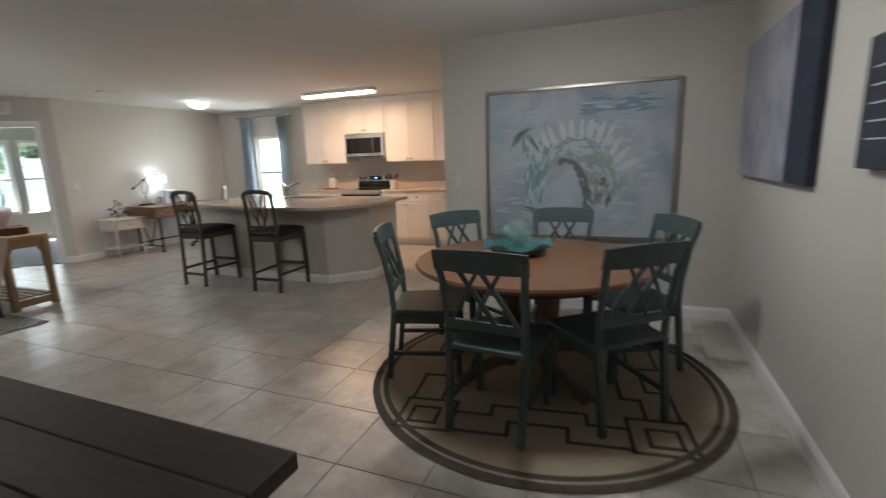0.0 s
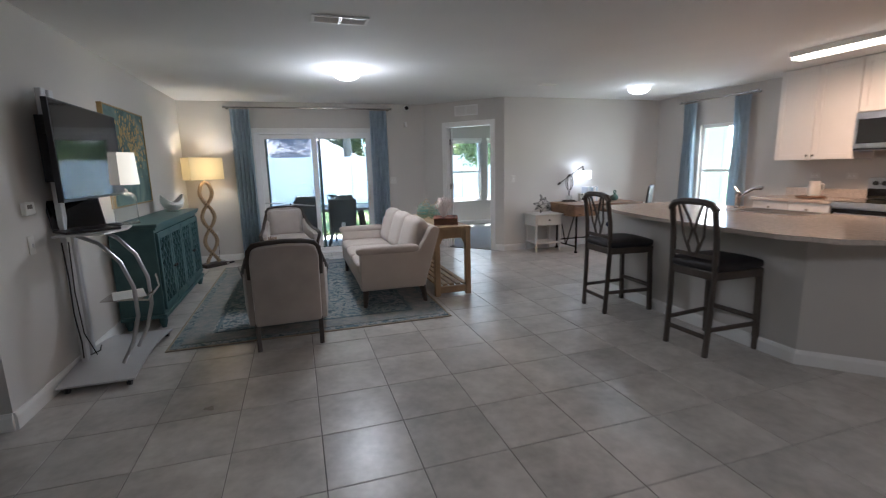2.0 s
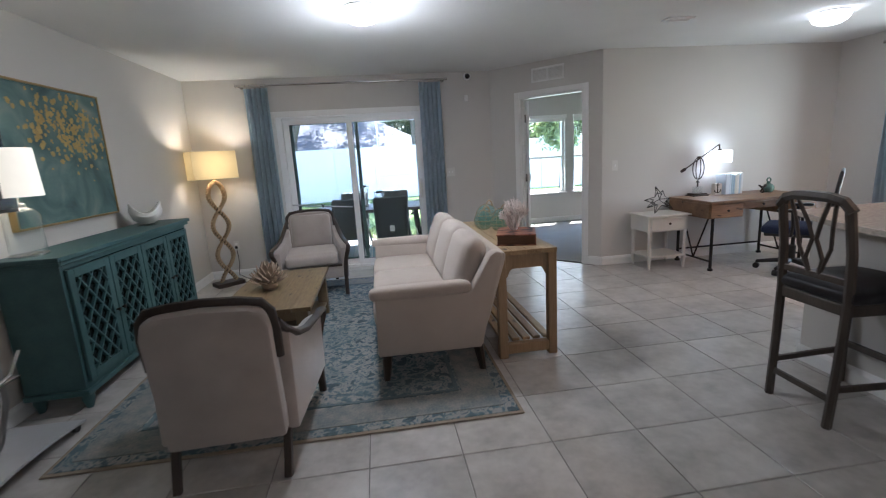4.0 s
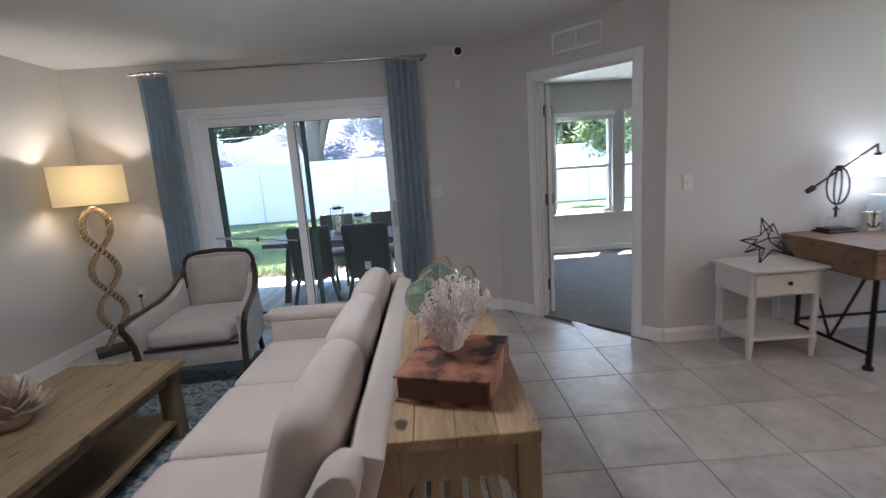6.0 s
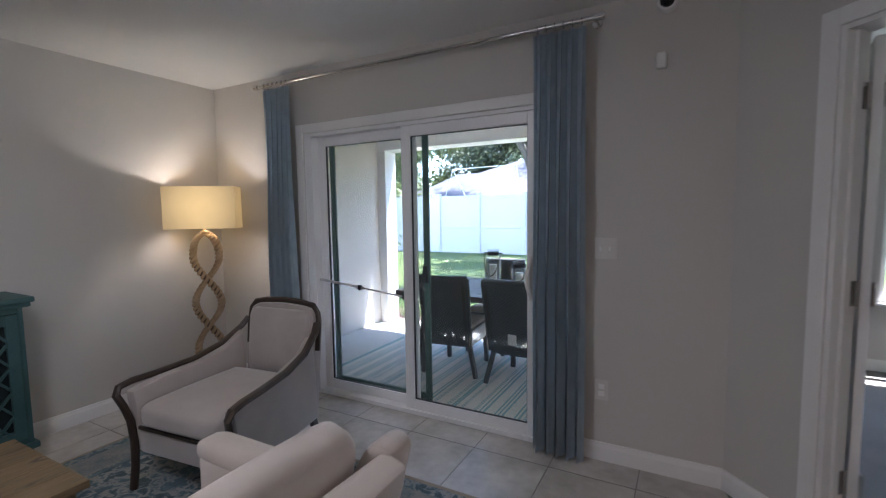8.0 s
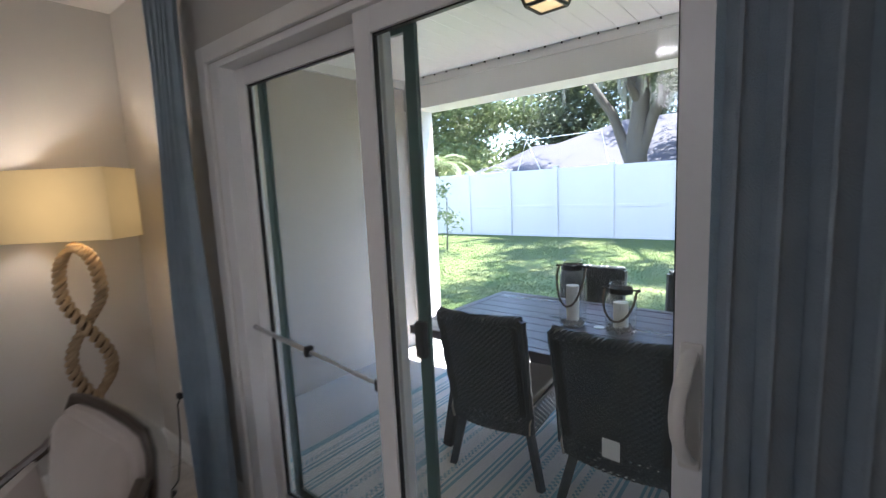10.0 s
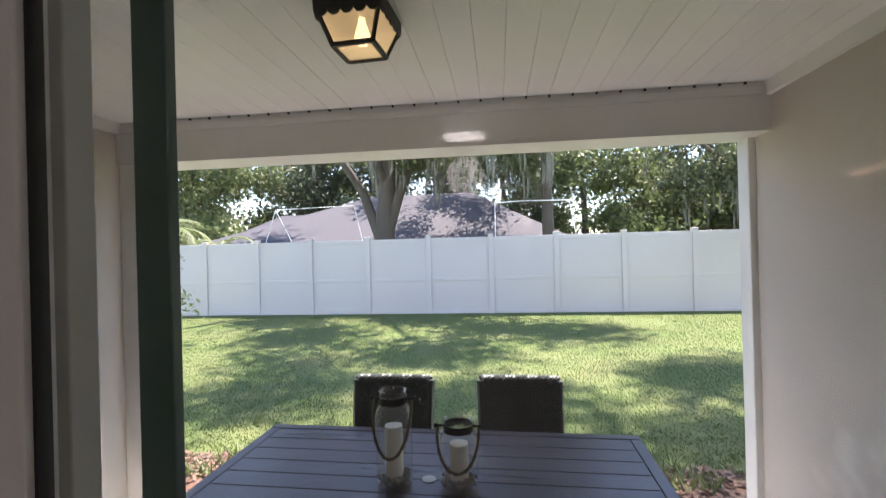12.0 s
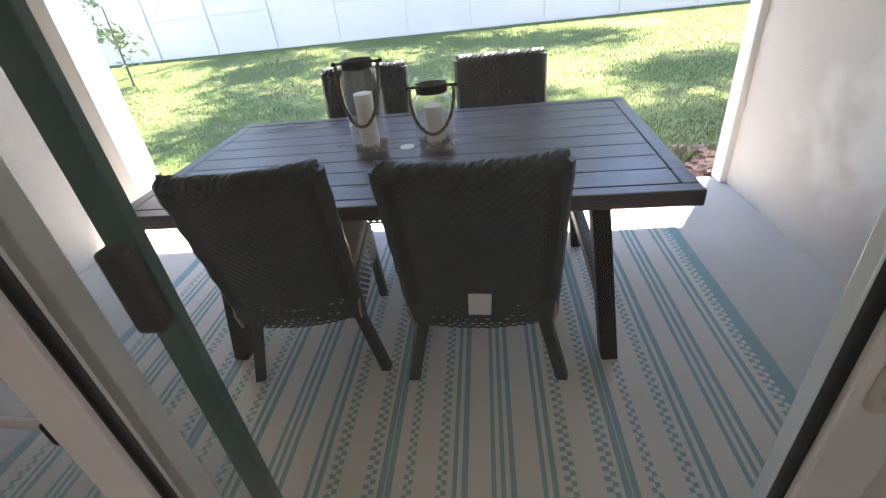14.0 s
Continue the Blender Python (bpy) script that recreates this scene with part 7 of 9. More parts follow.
M["seaglass"] = clear("teal_blown_glass", (0.84, 0.96, 0.95), rim=0.8, fall=2.2, face=0.06)
tr_ = thing("serving_tray", "dark wooden bowl tray on the dining table", "tray", pose(3.33, 1.60, 0.762))
bm = bmesh.new()
lathe(bm, [(0, 0), (0.10, 0), (0.17, 0.022), (0.185, 0.05), (0.175, 0.05), (0.15, 0.03), (0, 0.014)], 28)
part("dish", bm, "darktop", tr_, smooth=True)
random.seed(31)
for k in range(6):
    a = k * 1.05
    r = 0.055 + 0.018 * (k % 3)
    x, y = (0.08 * math.cos(a), 0.08 * math.sin(a)) if k < 5 else (0, 0)
    gb = thing("glass_float", "teal blown glass ball in the tray", "glass ball", pose(3.33 + x, 1.60 + y, 0.79 + r + (0.03 if k == 5 else 0)), "glass balls in the tray")
    bm = bmesh.new()
    bmesh.ops.create_uvsphere(bm, u_segments=18, v_segments=12, radius=r)
    g = part("ball", bm, "seaglass", gb, smooth=True)
    g.visible_shadow = False
wg = thing("glass_platter", "wavy teal glass platter under the glass balls", "platter", pose(3.33, 1.60, 0.80))
bm = bmesh.new()
lathe(bm, [(0.05, 0.0), (0.13, 0.005), (0.22, 0.03), (0.225, 0.034), (0.13, 0.012), (0.05, 0.007)], 40, loop=True)
for v in bm.verts:
    v.co.z += 0.02 * math.sin(5 * math.atan2(v.co.y, v.co.x)) * (v.co.xy.length / 0.22) ** 2
M["platter"] = clear("teal_platter_glass", (0.70, 0.90, 0.90), haze=0.3, haze_colour=(0.07, 0.21, 0.23), rim=0.8, fall=2.2, face=0.08)
g = part("platter", bm, "platter", wg, smooth=True)
g.visible_shadow = False

# large painting of a horse's bowed head and neck, as broad strokes
M["canvas"] = paint("pale_blue_canvas", [(0.32, (0.26, 0.30, 0.35)), (0.45, (0.33, 0.37, 0.42)), (0.56, (0.40, 0.43, 0.47)), (0.70, (0.29, 0.38, 0.42))], 2.2, 0.6, 14)
M["silverframe"] = mat("silver_frame", (0.42, 0.39, 0.35), (0.34, 0.31, 0.28), 0.35, 0.8, scale=9, fine=90, bump=0.1)
pa = thing("large_painting", "large blue grey painting of a bowed horse in thin silver frame", "painting", pose(4.61, 1.378, 1.308))
quick("canvas", "canvas", pa, boxes=[(-0.035, -0.003, -0.762, 0.762, -0.622, 0.622, 0.002)])
for b in ((-0.05, -0.002, -0.79, -0.763, -0.65, 0.65, 0.002), (-0.05, -0.002, 0.763, 0.79, -0.65, 0.65, 0.002), (-0.05, -0.002, -0.763, 0.763, 0.623, 0.65, 0.002), (-0.05, -0.002, -0.763, 0.763, -0.65, -0.623, 0.002)):
    quick("frame_side", "silverframe", pa, "silver frame", boxes=[b])
random.seed(77)
M["p_white"] = mat("white_paint_strokes", (0.52, 0.555, 0.555), (0.43, 0.48, 0.49), 0.6, scale=14, fine=80, bump=0.4)
M["p_pale"] = mat("pale_blue_paint_strokes", (0.42, 0.49, 0.53), (0.34, 0.42, 0.46), 0.6, scale=14, fine=80, bump=0.4)
M["p_teal"] = mat("teal_paint_strokes", (0.20, 0.31, 0.345), (0.13, 0.23, 0.26), 0.6, scale=14, fine=80, bump=0.4)
M["p_dark"] = mat("dark_paint_strokes", (0.10, 0.11, 0.12), (0.17, 0.17, 0.17), 0.6, scale=14, fine=80, bump=0.4)
M["p_sage"] = mat("sage_paint_strokes", (0.33, 0.37, 0.335), (0.22, 0.27, 0.26), 0.6, scale=14, fine=80, bump=0.4)


def stroke(bm, p, q, w, lift):
    """A brush stroke on the canvas; p and q in (across, up)."""
    p, q = Vector(p), Vector(q)
    d = q - p
    nrm = Vector((-d.y, d.x)).normalized()
    k = 6
    up_, dn_ = [], []
    for i in range(k + 1):
        u = i / k
        c = p + d * u
        ww = w * (0.25 + 0.75 * math.sin(math.pi * min(1, u * 0.9 + 0.08))) * random.uniform(0.8, 1.2) / 2
        up_.append(bm.verts.new((-0.0355 - lift, -(c + nrm * ww).x, (c + nrm * ww).y)))
        dn_.append(bm.verts.new((-0.0355 - lift, -(c - nrm * ww).x, (c - nrm * ww).y)))
    for i in range(k):
        bm.faces.new((up_[i], up_[i + 1], dn_[i + 1], dn_[i]))


def neck(a, f):
    """A point of the arched neck: angle a, from the throat (f = 0) to the crest (f = 1)."""
    c = Vector((-0.09, -0.38)).lerp(Vector((-0.0, -0.26)), f)
    return c + Vector(((0.19 + 0.24 * f) * math.cos(a), (0.40 + 0.10 * f) * math.sin(a)))


def dabs(name, material, label, n, lift, make):
    bm = bmesh.new()
    for i in range(n):
        p, q, w = make(i)
        stroke(bm, p, q, w, lift + i * 0.000008)
    part(name, bm, material, pa, label)


def along(lo, hi, f0, f1, w, step=0.16):
    def make(i):
        a, f = random.uniform(lo, hi), random.uniform(f0, f1)
        return neck(a, f), neck(a - step, f + random.uniform(-0.06, 0.06)), w * random.uniform(0.7, 1.3)
    return make


def on_head(w, du=0.16):
    def make(i):
        u, v = random.uniform(0, 1 - du), random.uniform(0, 1)
        e = lambda k: Vector((-0.46, 0.30)).lerp(Vector((-0.41, -0.40)), k).lerp(Vector((-0.20, 0.20)).lerp(Vector((-0.29, -0.38)), k), v)
        return e(u), e(u + du), w * random.uniform(0.6, 1.3)
    return make


def drift(x0, x1, y0, y1, ln, w):
    def make(i):
        p = Vector((random.uniform(x0, x1), random.uniform(y0, y1)))
        return p, p + Vector((ln * random.uniform(0.5, 1.2), random.uniform(-0.02, 0.03))), w * random.uniform(0.5, 1.4)
    return make


def mane(i):
    a = math.pi * (0.74 - 0.60 * ((i // 6) / 11))
    p = neck(a, 0.93) + Vector((random.gauss(0, 0.010), random.gauss(0, 0.012)))
    out = Vector((math.cos(a) * 0.7, math.sin(a))).normalized()
    return p, p + out * random.uniform(0.08, 0.17), 0.034 * random.uniform(0.6, 1.2)


dabs("sky_wash", "p_pale", "pale blue brush strokes", 70, 0.0004, drift(-0.72, 0.55, -0.5, 0.5, 0.14, 0.035))
dabs("teal_wash", "p_teal", "teal brush strokes", 26, 0.0012, drift(0.0, 0.5, 0.40, 0.54, 0.17, 0.022))
dabs("neck_strokes", "p_sage", "sage green brush strokes", 150, 0.0018, along(0.15, 2.55, 0.05, 0.95, 0.05))
dabs("neck_lights", "p_pale", "pale brush strokes on the neck", 60, 0.0032, along(0.3, 2.5, 0.35, 0.95, 0.026))
dabs("head_strokes", "p_pale", "pale brush strokes on the head", 90, 0.0038, on_head(0.045))
dabs("head_shades", "p_teal", "teal brush strokes on the head", 46, 0.0047, on_head(0.022, 0.2))
dabs("head_lights", "p_white", "white brush strokes on the head", 22, 0.0051, on_head(0.016, 0.14))
dabs("mane", "p_white", "white brush strokes of the mane", 72, 0.0054, mane)
dabs("throat_line", "p_dark", "dark brush strokes under the neck", 80, 0.0061, along(-0.05, 1.9, -0.04, 0.12, 0.022, 0.2))
dabs("chest_shade", "p_dark", "dark brush strokes on the chest", 22, 0.0066, along(0.0, 0.55, 0.2, 0.6, 0.014, 0.16))


def face(i):
    lines_ = (((-0.43, 0.30), (-0.58, 0.14)), ((-0.41, 0.31), (-0.55, 0.22)), ((-0.40, 0.26), (-0.27, 0.06)), ((-0.42, -0.37), (-0.30, -0.42)))
    p, q = lines_[i % 4]
    o1 = Vector((random.gauss(0, 0.022), random.gauss(0, 0.018)))
    return Vector(p) + o1, Vector(p).lerp(Vector(q), random.uniform(0.5, 1.0)) + o1 * 0.4, 0.008 * random.uniform(0.5, 1.4)


dabs("face_lines", "p_dark", "dark brush strokes of the forelock and muzzle", 26, 0.0068, face)

M["art_navy"] = paint("navy_print", [(0.35, (0.012, 0.016, 0.03)), (0.6, (0.022, 0.028, 0.05)), (0.8, (0.05, 0.055, 0.08))], 4)
M["art_pale"] = paint("grey_lilac_print", [(0.30, (0.22, 0.22, 0.28)), (0.5, (0.32, 0.32, 0.38)), (0.7, (0.42, 0.42, 0.46)), (0.85, (0.28, 0.25, 0.24))], 3)
for nm, lb, x0, x1, z0, z1, split in (("wall_art", "tall canvas print with pale and navy bands", 3.08, 4.50, 1.20, 2.10, True), ("wall_art", "small navy canvas print with pale lines", 2.05, 2.60, 1.30, 1.75, False)):
    t = thing(nm, lb, "wall art", pose(0, 0.14, 0))
    if split:
        xm = 3.42
        quick("navy_band", "art_navy", t, "navy band", boxes=[(x0, xm, 0.003, 0.045, z0, z1, 0.002)])
        quick("pale_band", "art_pale", t, "pale grey band", boxes=[(xm + 0.0005, x1, 0.003, 0.045, z0, z1, 0.002)])
    else:
        quick("panel", "art_navy", t, boxes=[(x0, x1, 0.003, 0.045, z0, z1, 0.002)])
        for k in range(5):
            quick("line", "p_white", t, "thin pale line", boxes=[(x0 + 0.06, x1 - 0.06, 0.0455, 0.0465, z0 + 0.10 + k * 0.06, z0 + 0.106 + k * 0.06, 0)])

# entry sideboard beside the path
eb = thing("entry_console", "cream console with dark plank top and black pulls", "console", pose(0.785, 2.15, 0))
for k in range(4):
    quick("plank", "darktop", eb, "dark wooden plank", boxes=[(-0.225 + k * 0.1125, -0.225 + (k + 1) * 0.1125 - 0.0015, -0.685, 0.685, 0.865, 0.90, 0.003)])
quick("body", "cream", eb, boxes=[(-0.20, 0.19, -0.64, 0.64, 0.55, 0.865, 0.004)])
for y in (-0.60, 0.60):
    for x in (-0.17, 0.16):
        quick("leg", "cream", eb, boxes=[(x - 0.03, x + 0.03, y - 0.03, y + 0.03, 0, 0.55, 0.005)])
quick("shelf", "cream", eb, boxes=[(-0.19, 0.18, -0.62, 0.62, 0.12, 0.15, 0.004)])
for y in (-0.42, 0.0, 0.42):
    quick("drawer", "cream", eb, boxes=[(0.1905, 0.205, y - 0.20, y + 0.20, 0.60, 0.84, 0.004)])
    bm = bmesh.new()
    tube(bm, [(0.205, y - 0.05, 0.72), (0.23, y - 0.045, 0.72), (0.23, y + 0.045, 0.72), (0.205, y + 0.05, 0.72)], 0.006, 6)
    part("pull", bm, "blackmetal", eb.children[-1], "black pull")


# ---- patio things ----
M["wicker"] = mat("dark_resin_wicker", (0.046, 0.058, 0.063), (0.025, 0.032, 0.036), 0.45, scale=30, fine=160, bump=0.3)
M["patiotop"] = wood("dark_brown_slats", (0.105, 0.08, 0.09), (0.064, 0.05, 0.058), 0.30, "x", 7)
M["sand"] = mat("beige_cushion", (0.40, 0.34, 0.28), (0.34, 0.29, 0.235), 0.95, scale=9, fine=300, bump=0.4)
M["darkrope"] = mat("weathered_rope", (0.20, 0.155, 0.115), (0.12, 0.09, 0.065), 0.9, scale=20, fine=200, bump=0.5)
M["wax"] = mat("ivory_wax", (0.86, 0.82, 0.72), (0.82, 0.77, 0.66), 0.5, scale=10, fine=60, bump=0.05)
M["pebble"] = mat("beach_pebbles", (0.38, 0.34, 0.29), (0.20, 0.18, 0.155), 0.7, scale=30, fine=120, bump=0.2)

stripe = bpy.data.materials.new("striped_outdoor_rug")
stripe.use_nodes = True
nt = stripe.node_tree
N, L_ = nt.nodes, nt.links
tc, sx = N.new("ShaderNodeTexCoord"), N.new("ShaderNodeSeparateXYZ")
L_.new(tc.outputs["Object"], sx.inputs[0])


def node_math(op, a, b=None):
    n = N.new("ShaderNodeMath")
    n.operation = op
    for i, v in enumerate((a, b)):
        if v is None:
            continue
        if isinstance(v, (int, float)):
            n.inputs[i].default_value = v
        else:
            L_.new(v, n.inputs[i])
    return n.outputs[0]


def bands(ranges):
    r = N.new("ShaderNodeValToRGB")
    r.color_ramp.interpolation = "CONSTANT"
    el = r.color_ramp.elements
    el[0].position, el[0].color = 0, (0, 0, 0, 1)
    el[1].position, el[1].color = 0.999, (0, 0, 0, 1)
    for a, b in ranges:
        e = el.new(a)
        e.color = (1, 1, 1, 1)
        e = el.new(b)
        e.color = (0, 0, 0, 1)
    return r


fx = node_math("FRACT", node_math("DIVIDE", node_math("ADD", sx.outputs[0], 7.178), 0.72))
solid = bands([(0.0005, 0.03), (0.283, 0.303), (0.323, 0.348), (0.447, 0.468), (0.487, 0.507), (0.527, 0.547), (0.653, 0.675), (0.693, 0.715), (0.97, 0.9985)])
check = bands([(0.075, 0.115), (0.215, 0.26), (0.745, 0.795), (0.905, 0.955)])
alt = bands([(0.095, 0.115), (0.2375, 0.26), (0.77, 0.795), (0.93, 0.955)])
for r in (solid, check, alt):
    L_.new(fx, r.inputs[0])
fy = node_math("FRACT", node_math("ADD", node_math("DIVIDE", node_math("ADD", sx.outputs[1], 10.0), 0.032), node_math("MULTIPLY", alt.outputs[0], 0.5)))
mask = node_math("MAXIMUM", solid.outputs[0], node_math("MULTIPLY", check.outputs[0], node_math("GREATER_THAN", fy, 0.5)))
edge = node_math("GREATER_THAN", node_math("ABSOLUTE", sx.outputs[0]), 1.315)
mask = node_math("MAXIMUM", mask, edge)
nz = N.new("ShaderNodeTexNoise")
nz.inputs["Scale"].default_value, nz.inputs["Detail"].default_value = 4, 5
nf = N.new("ShaderNodeTexNoise")
nf.inputs["Scale"].default_value = 260
for x in (nz, nf):
    L_.new(tc.outputs["Object"], x.inputs["Vector"])
ca, cb, cm = N.new("ShaderNodeValToRGB"), N.new("ShaderNodeValToRGB"), N.new("ShaderNodeMix")
ca.color_ramp.elements[0].color, ca.color_ramp.elements[1].color = (0.58, 0.555, 0.51, 1), (0.69, 0.665, 0.615, 1)
cb.color_ramp.elements[0].color, cb.color_ramp.elements[1].color = (0.19, 0.32, 0.35, 1), (0.27, 0.42, 0.445, 1)
cm.data_type = "RGBA"
L_.new(nz.outputs[0], ca.inputs[0])
L_.new(nz.outputs[0], cb.inputs[0])
L_.new(mask, cm.inputs[0])
L_.new(ca.outputs[0], cm.inputs[6])
L_.new(cb.outputs[0], cm.inputs[7])
pb = N["Principled BSDF"]
L_.new(cm.outputs[2], pb.inputs["Base Color"])
pb.inputs["Roughness"].default_value = 0.9
bp = N.new("ShaderNodeBump")
bp.inputs["Strength"].default_value, bp.inputs["Distance"].default_value = 0.5, 0.003
L_.new(nf.outputs[0], bp.inputs["Height"])
L_.new(bp.outputs[0], pb.inputs["Normal"])
pr = thing("outdoor_rug", "beige outdoor rug with teal stripes on the patio", "rug", pose(1.99, 10.93, LZ))
bm = bmesh.new()
nx, ny = 60, 36
vv = [[bm.verts.new((-1.365 + 2.73 * i / nx, -0.85 + 1.70 * j / ny, 0.006 + 0.006 * max(0, noise.noise(Vector((i * 0.18, j * 0.11, 3.0)))))) for i in range(nx + 1)] for j in range(ny + 1)]
for j in range(ny):
    for i in range(nx):
        bm.faces.new((vv[j][i], vv[j][i + 1], vv[j + 1][i + 1], vv[j + 1][i]))
part("rug_field", bm, stripe, pr, smooth=True)

# dining table outdoors
PT = (2.055, 11.285)
TZ = 0.66
ot = thing("patio_table", "dark brown slatted patio dining table", "patio table", pose(*PT, LZ, 0, 0, -1.5))
H = TZ - LZ
HX, HY = 0.925, 0.505
quick("frame_side", "patiotop", ot, boxes=[(-HX, HX, -HY, -HY + 0.05, H - 0.05, H, 0.004)])
quick("frame_side", "patiotop", ot, boxes=[(-HX, HX, HY - 0.05, HY, H - 0.05, H, 0.004)])
quick("frame_end", "patiotop", ot, boxes=[(-HX, -HX + 0.05, -HY + 0.051, HY - 0.051, H - 0.05, H, 0.004)])
quick("frame_end", "patiotop", ot, boxes=[(HX - 0.05, HX, -HY + 0.051, HY - 0.051, H - 0.05, H, 0.004)])
ns = 8
for i in range(ns):
    y0 = -HY + 0.054 + (2 * HY - 0.108) * i / ns
    y1 = -HY + 0.054 + (2 * HY - 0.108) * (i + 1) / ns
    quick("slat", "patiotop", ot, boxes=[(-HX + 0.052, HX - 0.052, y0 + 0.002, y1 - 0.002, H - 0.024, H - 0.001, 0.002)])
quick("underframe", "blackmetal", ot, boxes=[(-0.80, 0.80, -0.025, 0.025, H - 0.09, H - 0.051, 0)])
for s in (-1, 1):
    bm = bmesh.new()
    bar(bm, (s * 0.745, -0.40, 0), (s * 0.675, -0.30, H - 0.05), 0.075, 0.06, 0.006)
    part("leg", bm, "blackmetal", ot)
    bm = bmesh.new()
    bar(bm, (s * 0.745, 0.40, 0), (s * 0.675, 0.30, H - 0.05), 0.075, 0.06, 0.006)
    part("leg", bm, "blackmetal", ot)
    bm = bmesh.new()
    bar(bm, (s * 0.719, -0.36, 0.25), (s * 0.719, 0.36, 0.25), 0.05, 0.05, 0.005)
    part("stretcher", bm, "blackmetal", ot)
    bm = bmesh.new()
    tube(bm, [(s * 0.70, -0.25, H - 0.08), (s * 0.62, -0.1, H - 0.16), (s * 0.66, 0.1, H - 0.10)], 0.016, 6)
    part("brace", bm, "blackmetal", ot)
bm = bmesh.new()
lathe(bm, [(0, 0), (0.028, 0), (0.028, 0.004), (0, 0.005)], 20, (0, 0, H - 0.001))
part("umbrella_cap", bm, "offwhite", ot, "white umbrella-hole cap", smooth=True)


def weave(bm, w0, w1, h, rows, cols, m, bulge=0.0):
    """A woven panel: rows of strips that pass over and under the uprights."""
    for r in range(rows):
        z0, z1 = h * r / rows, h * (r + 0.9) / rows
        lo, hi = [], []
        for c in range(cols + 1):
            u = c / cols
            y = 0.0022 * (1 if (c + r) % 2 else -1) + bulge * (1 - (2 * u - 1) ** 2)
            for lst, z in ((lo, z0), (hi, z1)):
                ww = w0 + (w1 - w0) * z / h
                lst.append(bm.verts.new(m @ Vector(((u - 0.5) * ww, y, z))))
        for c in range(cols):
            bm.faces.new((lo[c], lo[c + 1], hi[c + 1], hi[c]))


def wicker_chair():
    """Faces +y, origin on the slab under the seat."""
    t = thing("wicker_chair", "dark woven wicker patio dining chair with beige cushion", "patio chair", None, "wicker chairs round the patio table")
    lean = pose(0, -0.235, 0.30, 11, 0, 0)
    bm = bmesh.new()
    weave(bm, 0.49, 0.52, 0.60, 46, 30, lean @ pose(0, -0.022, 0), -0.03)
    # a band of open weave low in the back
    bm.faces.index_update()
    gaps = [f for f in bm.faces if f.index // 30 in (3, 4, 6, 7) and f.index % 4 != 0 and 3 < f.index % 30 < 28]
    bmesh.ops.delete(bm, geom=gaps, context="FACES_ONLY")
    part("back_outer", bm, "wicker", t)
    bm = bmesh.new()
    weave(bm, 0.49, 0.52, 0.60, 30, 24, lean @ pose(0, 0.022, 0), -0.03)
    bm.faces.index_update()
    bmesh.ops.delete(bm, geom=[f for f in bm.faces if 2 <= f.index // 24 <= 4 and f.index % 2 == 0], context="FACES_ONLY")
    part("back_inner", bm, "wicker", t)
    bm = bmesh.new()
    box(bm, -0.245, 0.245, -0.012, 0.012, 0.11, 0.58, 0, m=lean @ pose(0, -0.02, 0))
    part("back_lining", bm, "black", t)
    for s in (-1, 1):
        bm = bmesh.new()
        tube(bm, [lean @ Vector((s * (0.245 + 0.0125 * k / 12), 0.004 * (-1) ** k, 0.60 * k / 12)) for k in range(13)], 0.026, 8)
        part("back_edge", bm, "wicker", t, "braided wicker edge", smooth=True)
    bm = bmesh.new()
    for k in range(3):
        tube(bm, [lean @ Vector((-0.258 + 0.516 * i / 60, 0.012 * math.sin(i * 0.75 + k * 2.1) - 0.03 * (1 - (2 * i / 60 - 1) ** 2), 0.605 + 0.011 * math.cos(i * 0.75 + k * 2.1))) for i in range(61)], 0.014, 6)
    part("top_braid", bm, "wicker", t, "thick braided top edge", smooth=True)
    for s in (-1, 1):
        bm = bmesh.new()
        m = Matrix(((0, -s, 0, s * 0.245), (1, 0, 0, 0.0), (0, 0, 1, 0.27), (0, 0, 0, 1)))
        weave(bm, 0.46, 0.46, 0.13, 9, 26, m)
        part("side_skirt", bm, "wicker", t)
    for y in (-0.235, 0.235):
        bm = bmesh.new()
        weave(bm, 0.48, 0.48, 0.13, 9, 26, pose(0, y, 0.27))
        part("skirt", bm, "wicker", t)
    quick("seat_frame", "wicker", t, boxes=[(-0.24, 0.24, -0.225, 0.225, 0.38, 0.41, 0.01)])
    bm = bmesh.new()
    soft(bm, -0.235, 0.235, -0.20, 0.25, 0.41, 0.46, 0.02, (0, 0, 0.015), n=7)
    part("cushion", bm, "sand", t, "beige seat cushion", smooth=True)
    for s in (-1, 1):
        bm = bmesh.new()
        bar(bm, (s * 0.30, -0.235, 0), (s * 0.225, -0.21, 0.28), 0.036, 0.045, 0.004)
        part("leg", bm, "wicker", t)
        bm = bmesh.new()
        bar(bm, (s * 0.23, 0.25, 0), (s * 0.22, 0.215, 0.38), 0.036, 0.045, 0.004)
        part("leg", bm, "wicker", t)
        bm = bmesh.new()
        tube(bm, [(s * 0.235, -0.20, 0.44), (s * 0.262, -0.25, 0.40), (s * 0.258, -0.28, 0.36), (s * 0.252, -0.27, 0.30)], 0.006, 5)
        part("tie", bm, "sand", t, "fabric tie", smooth=True)
    return t


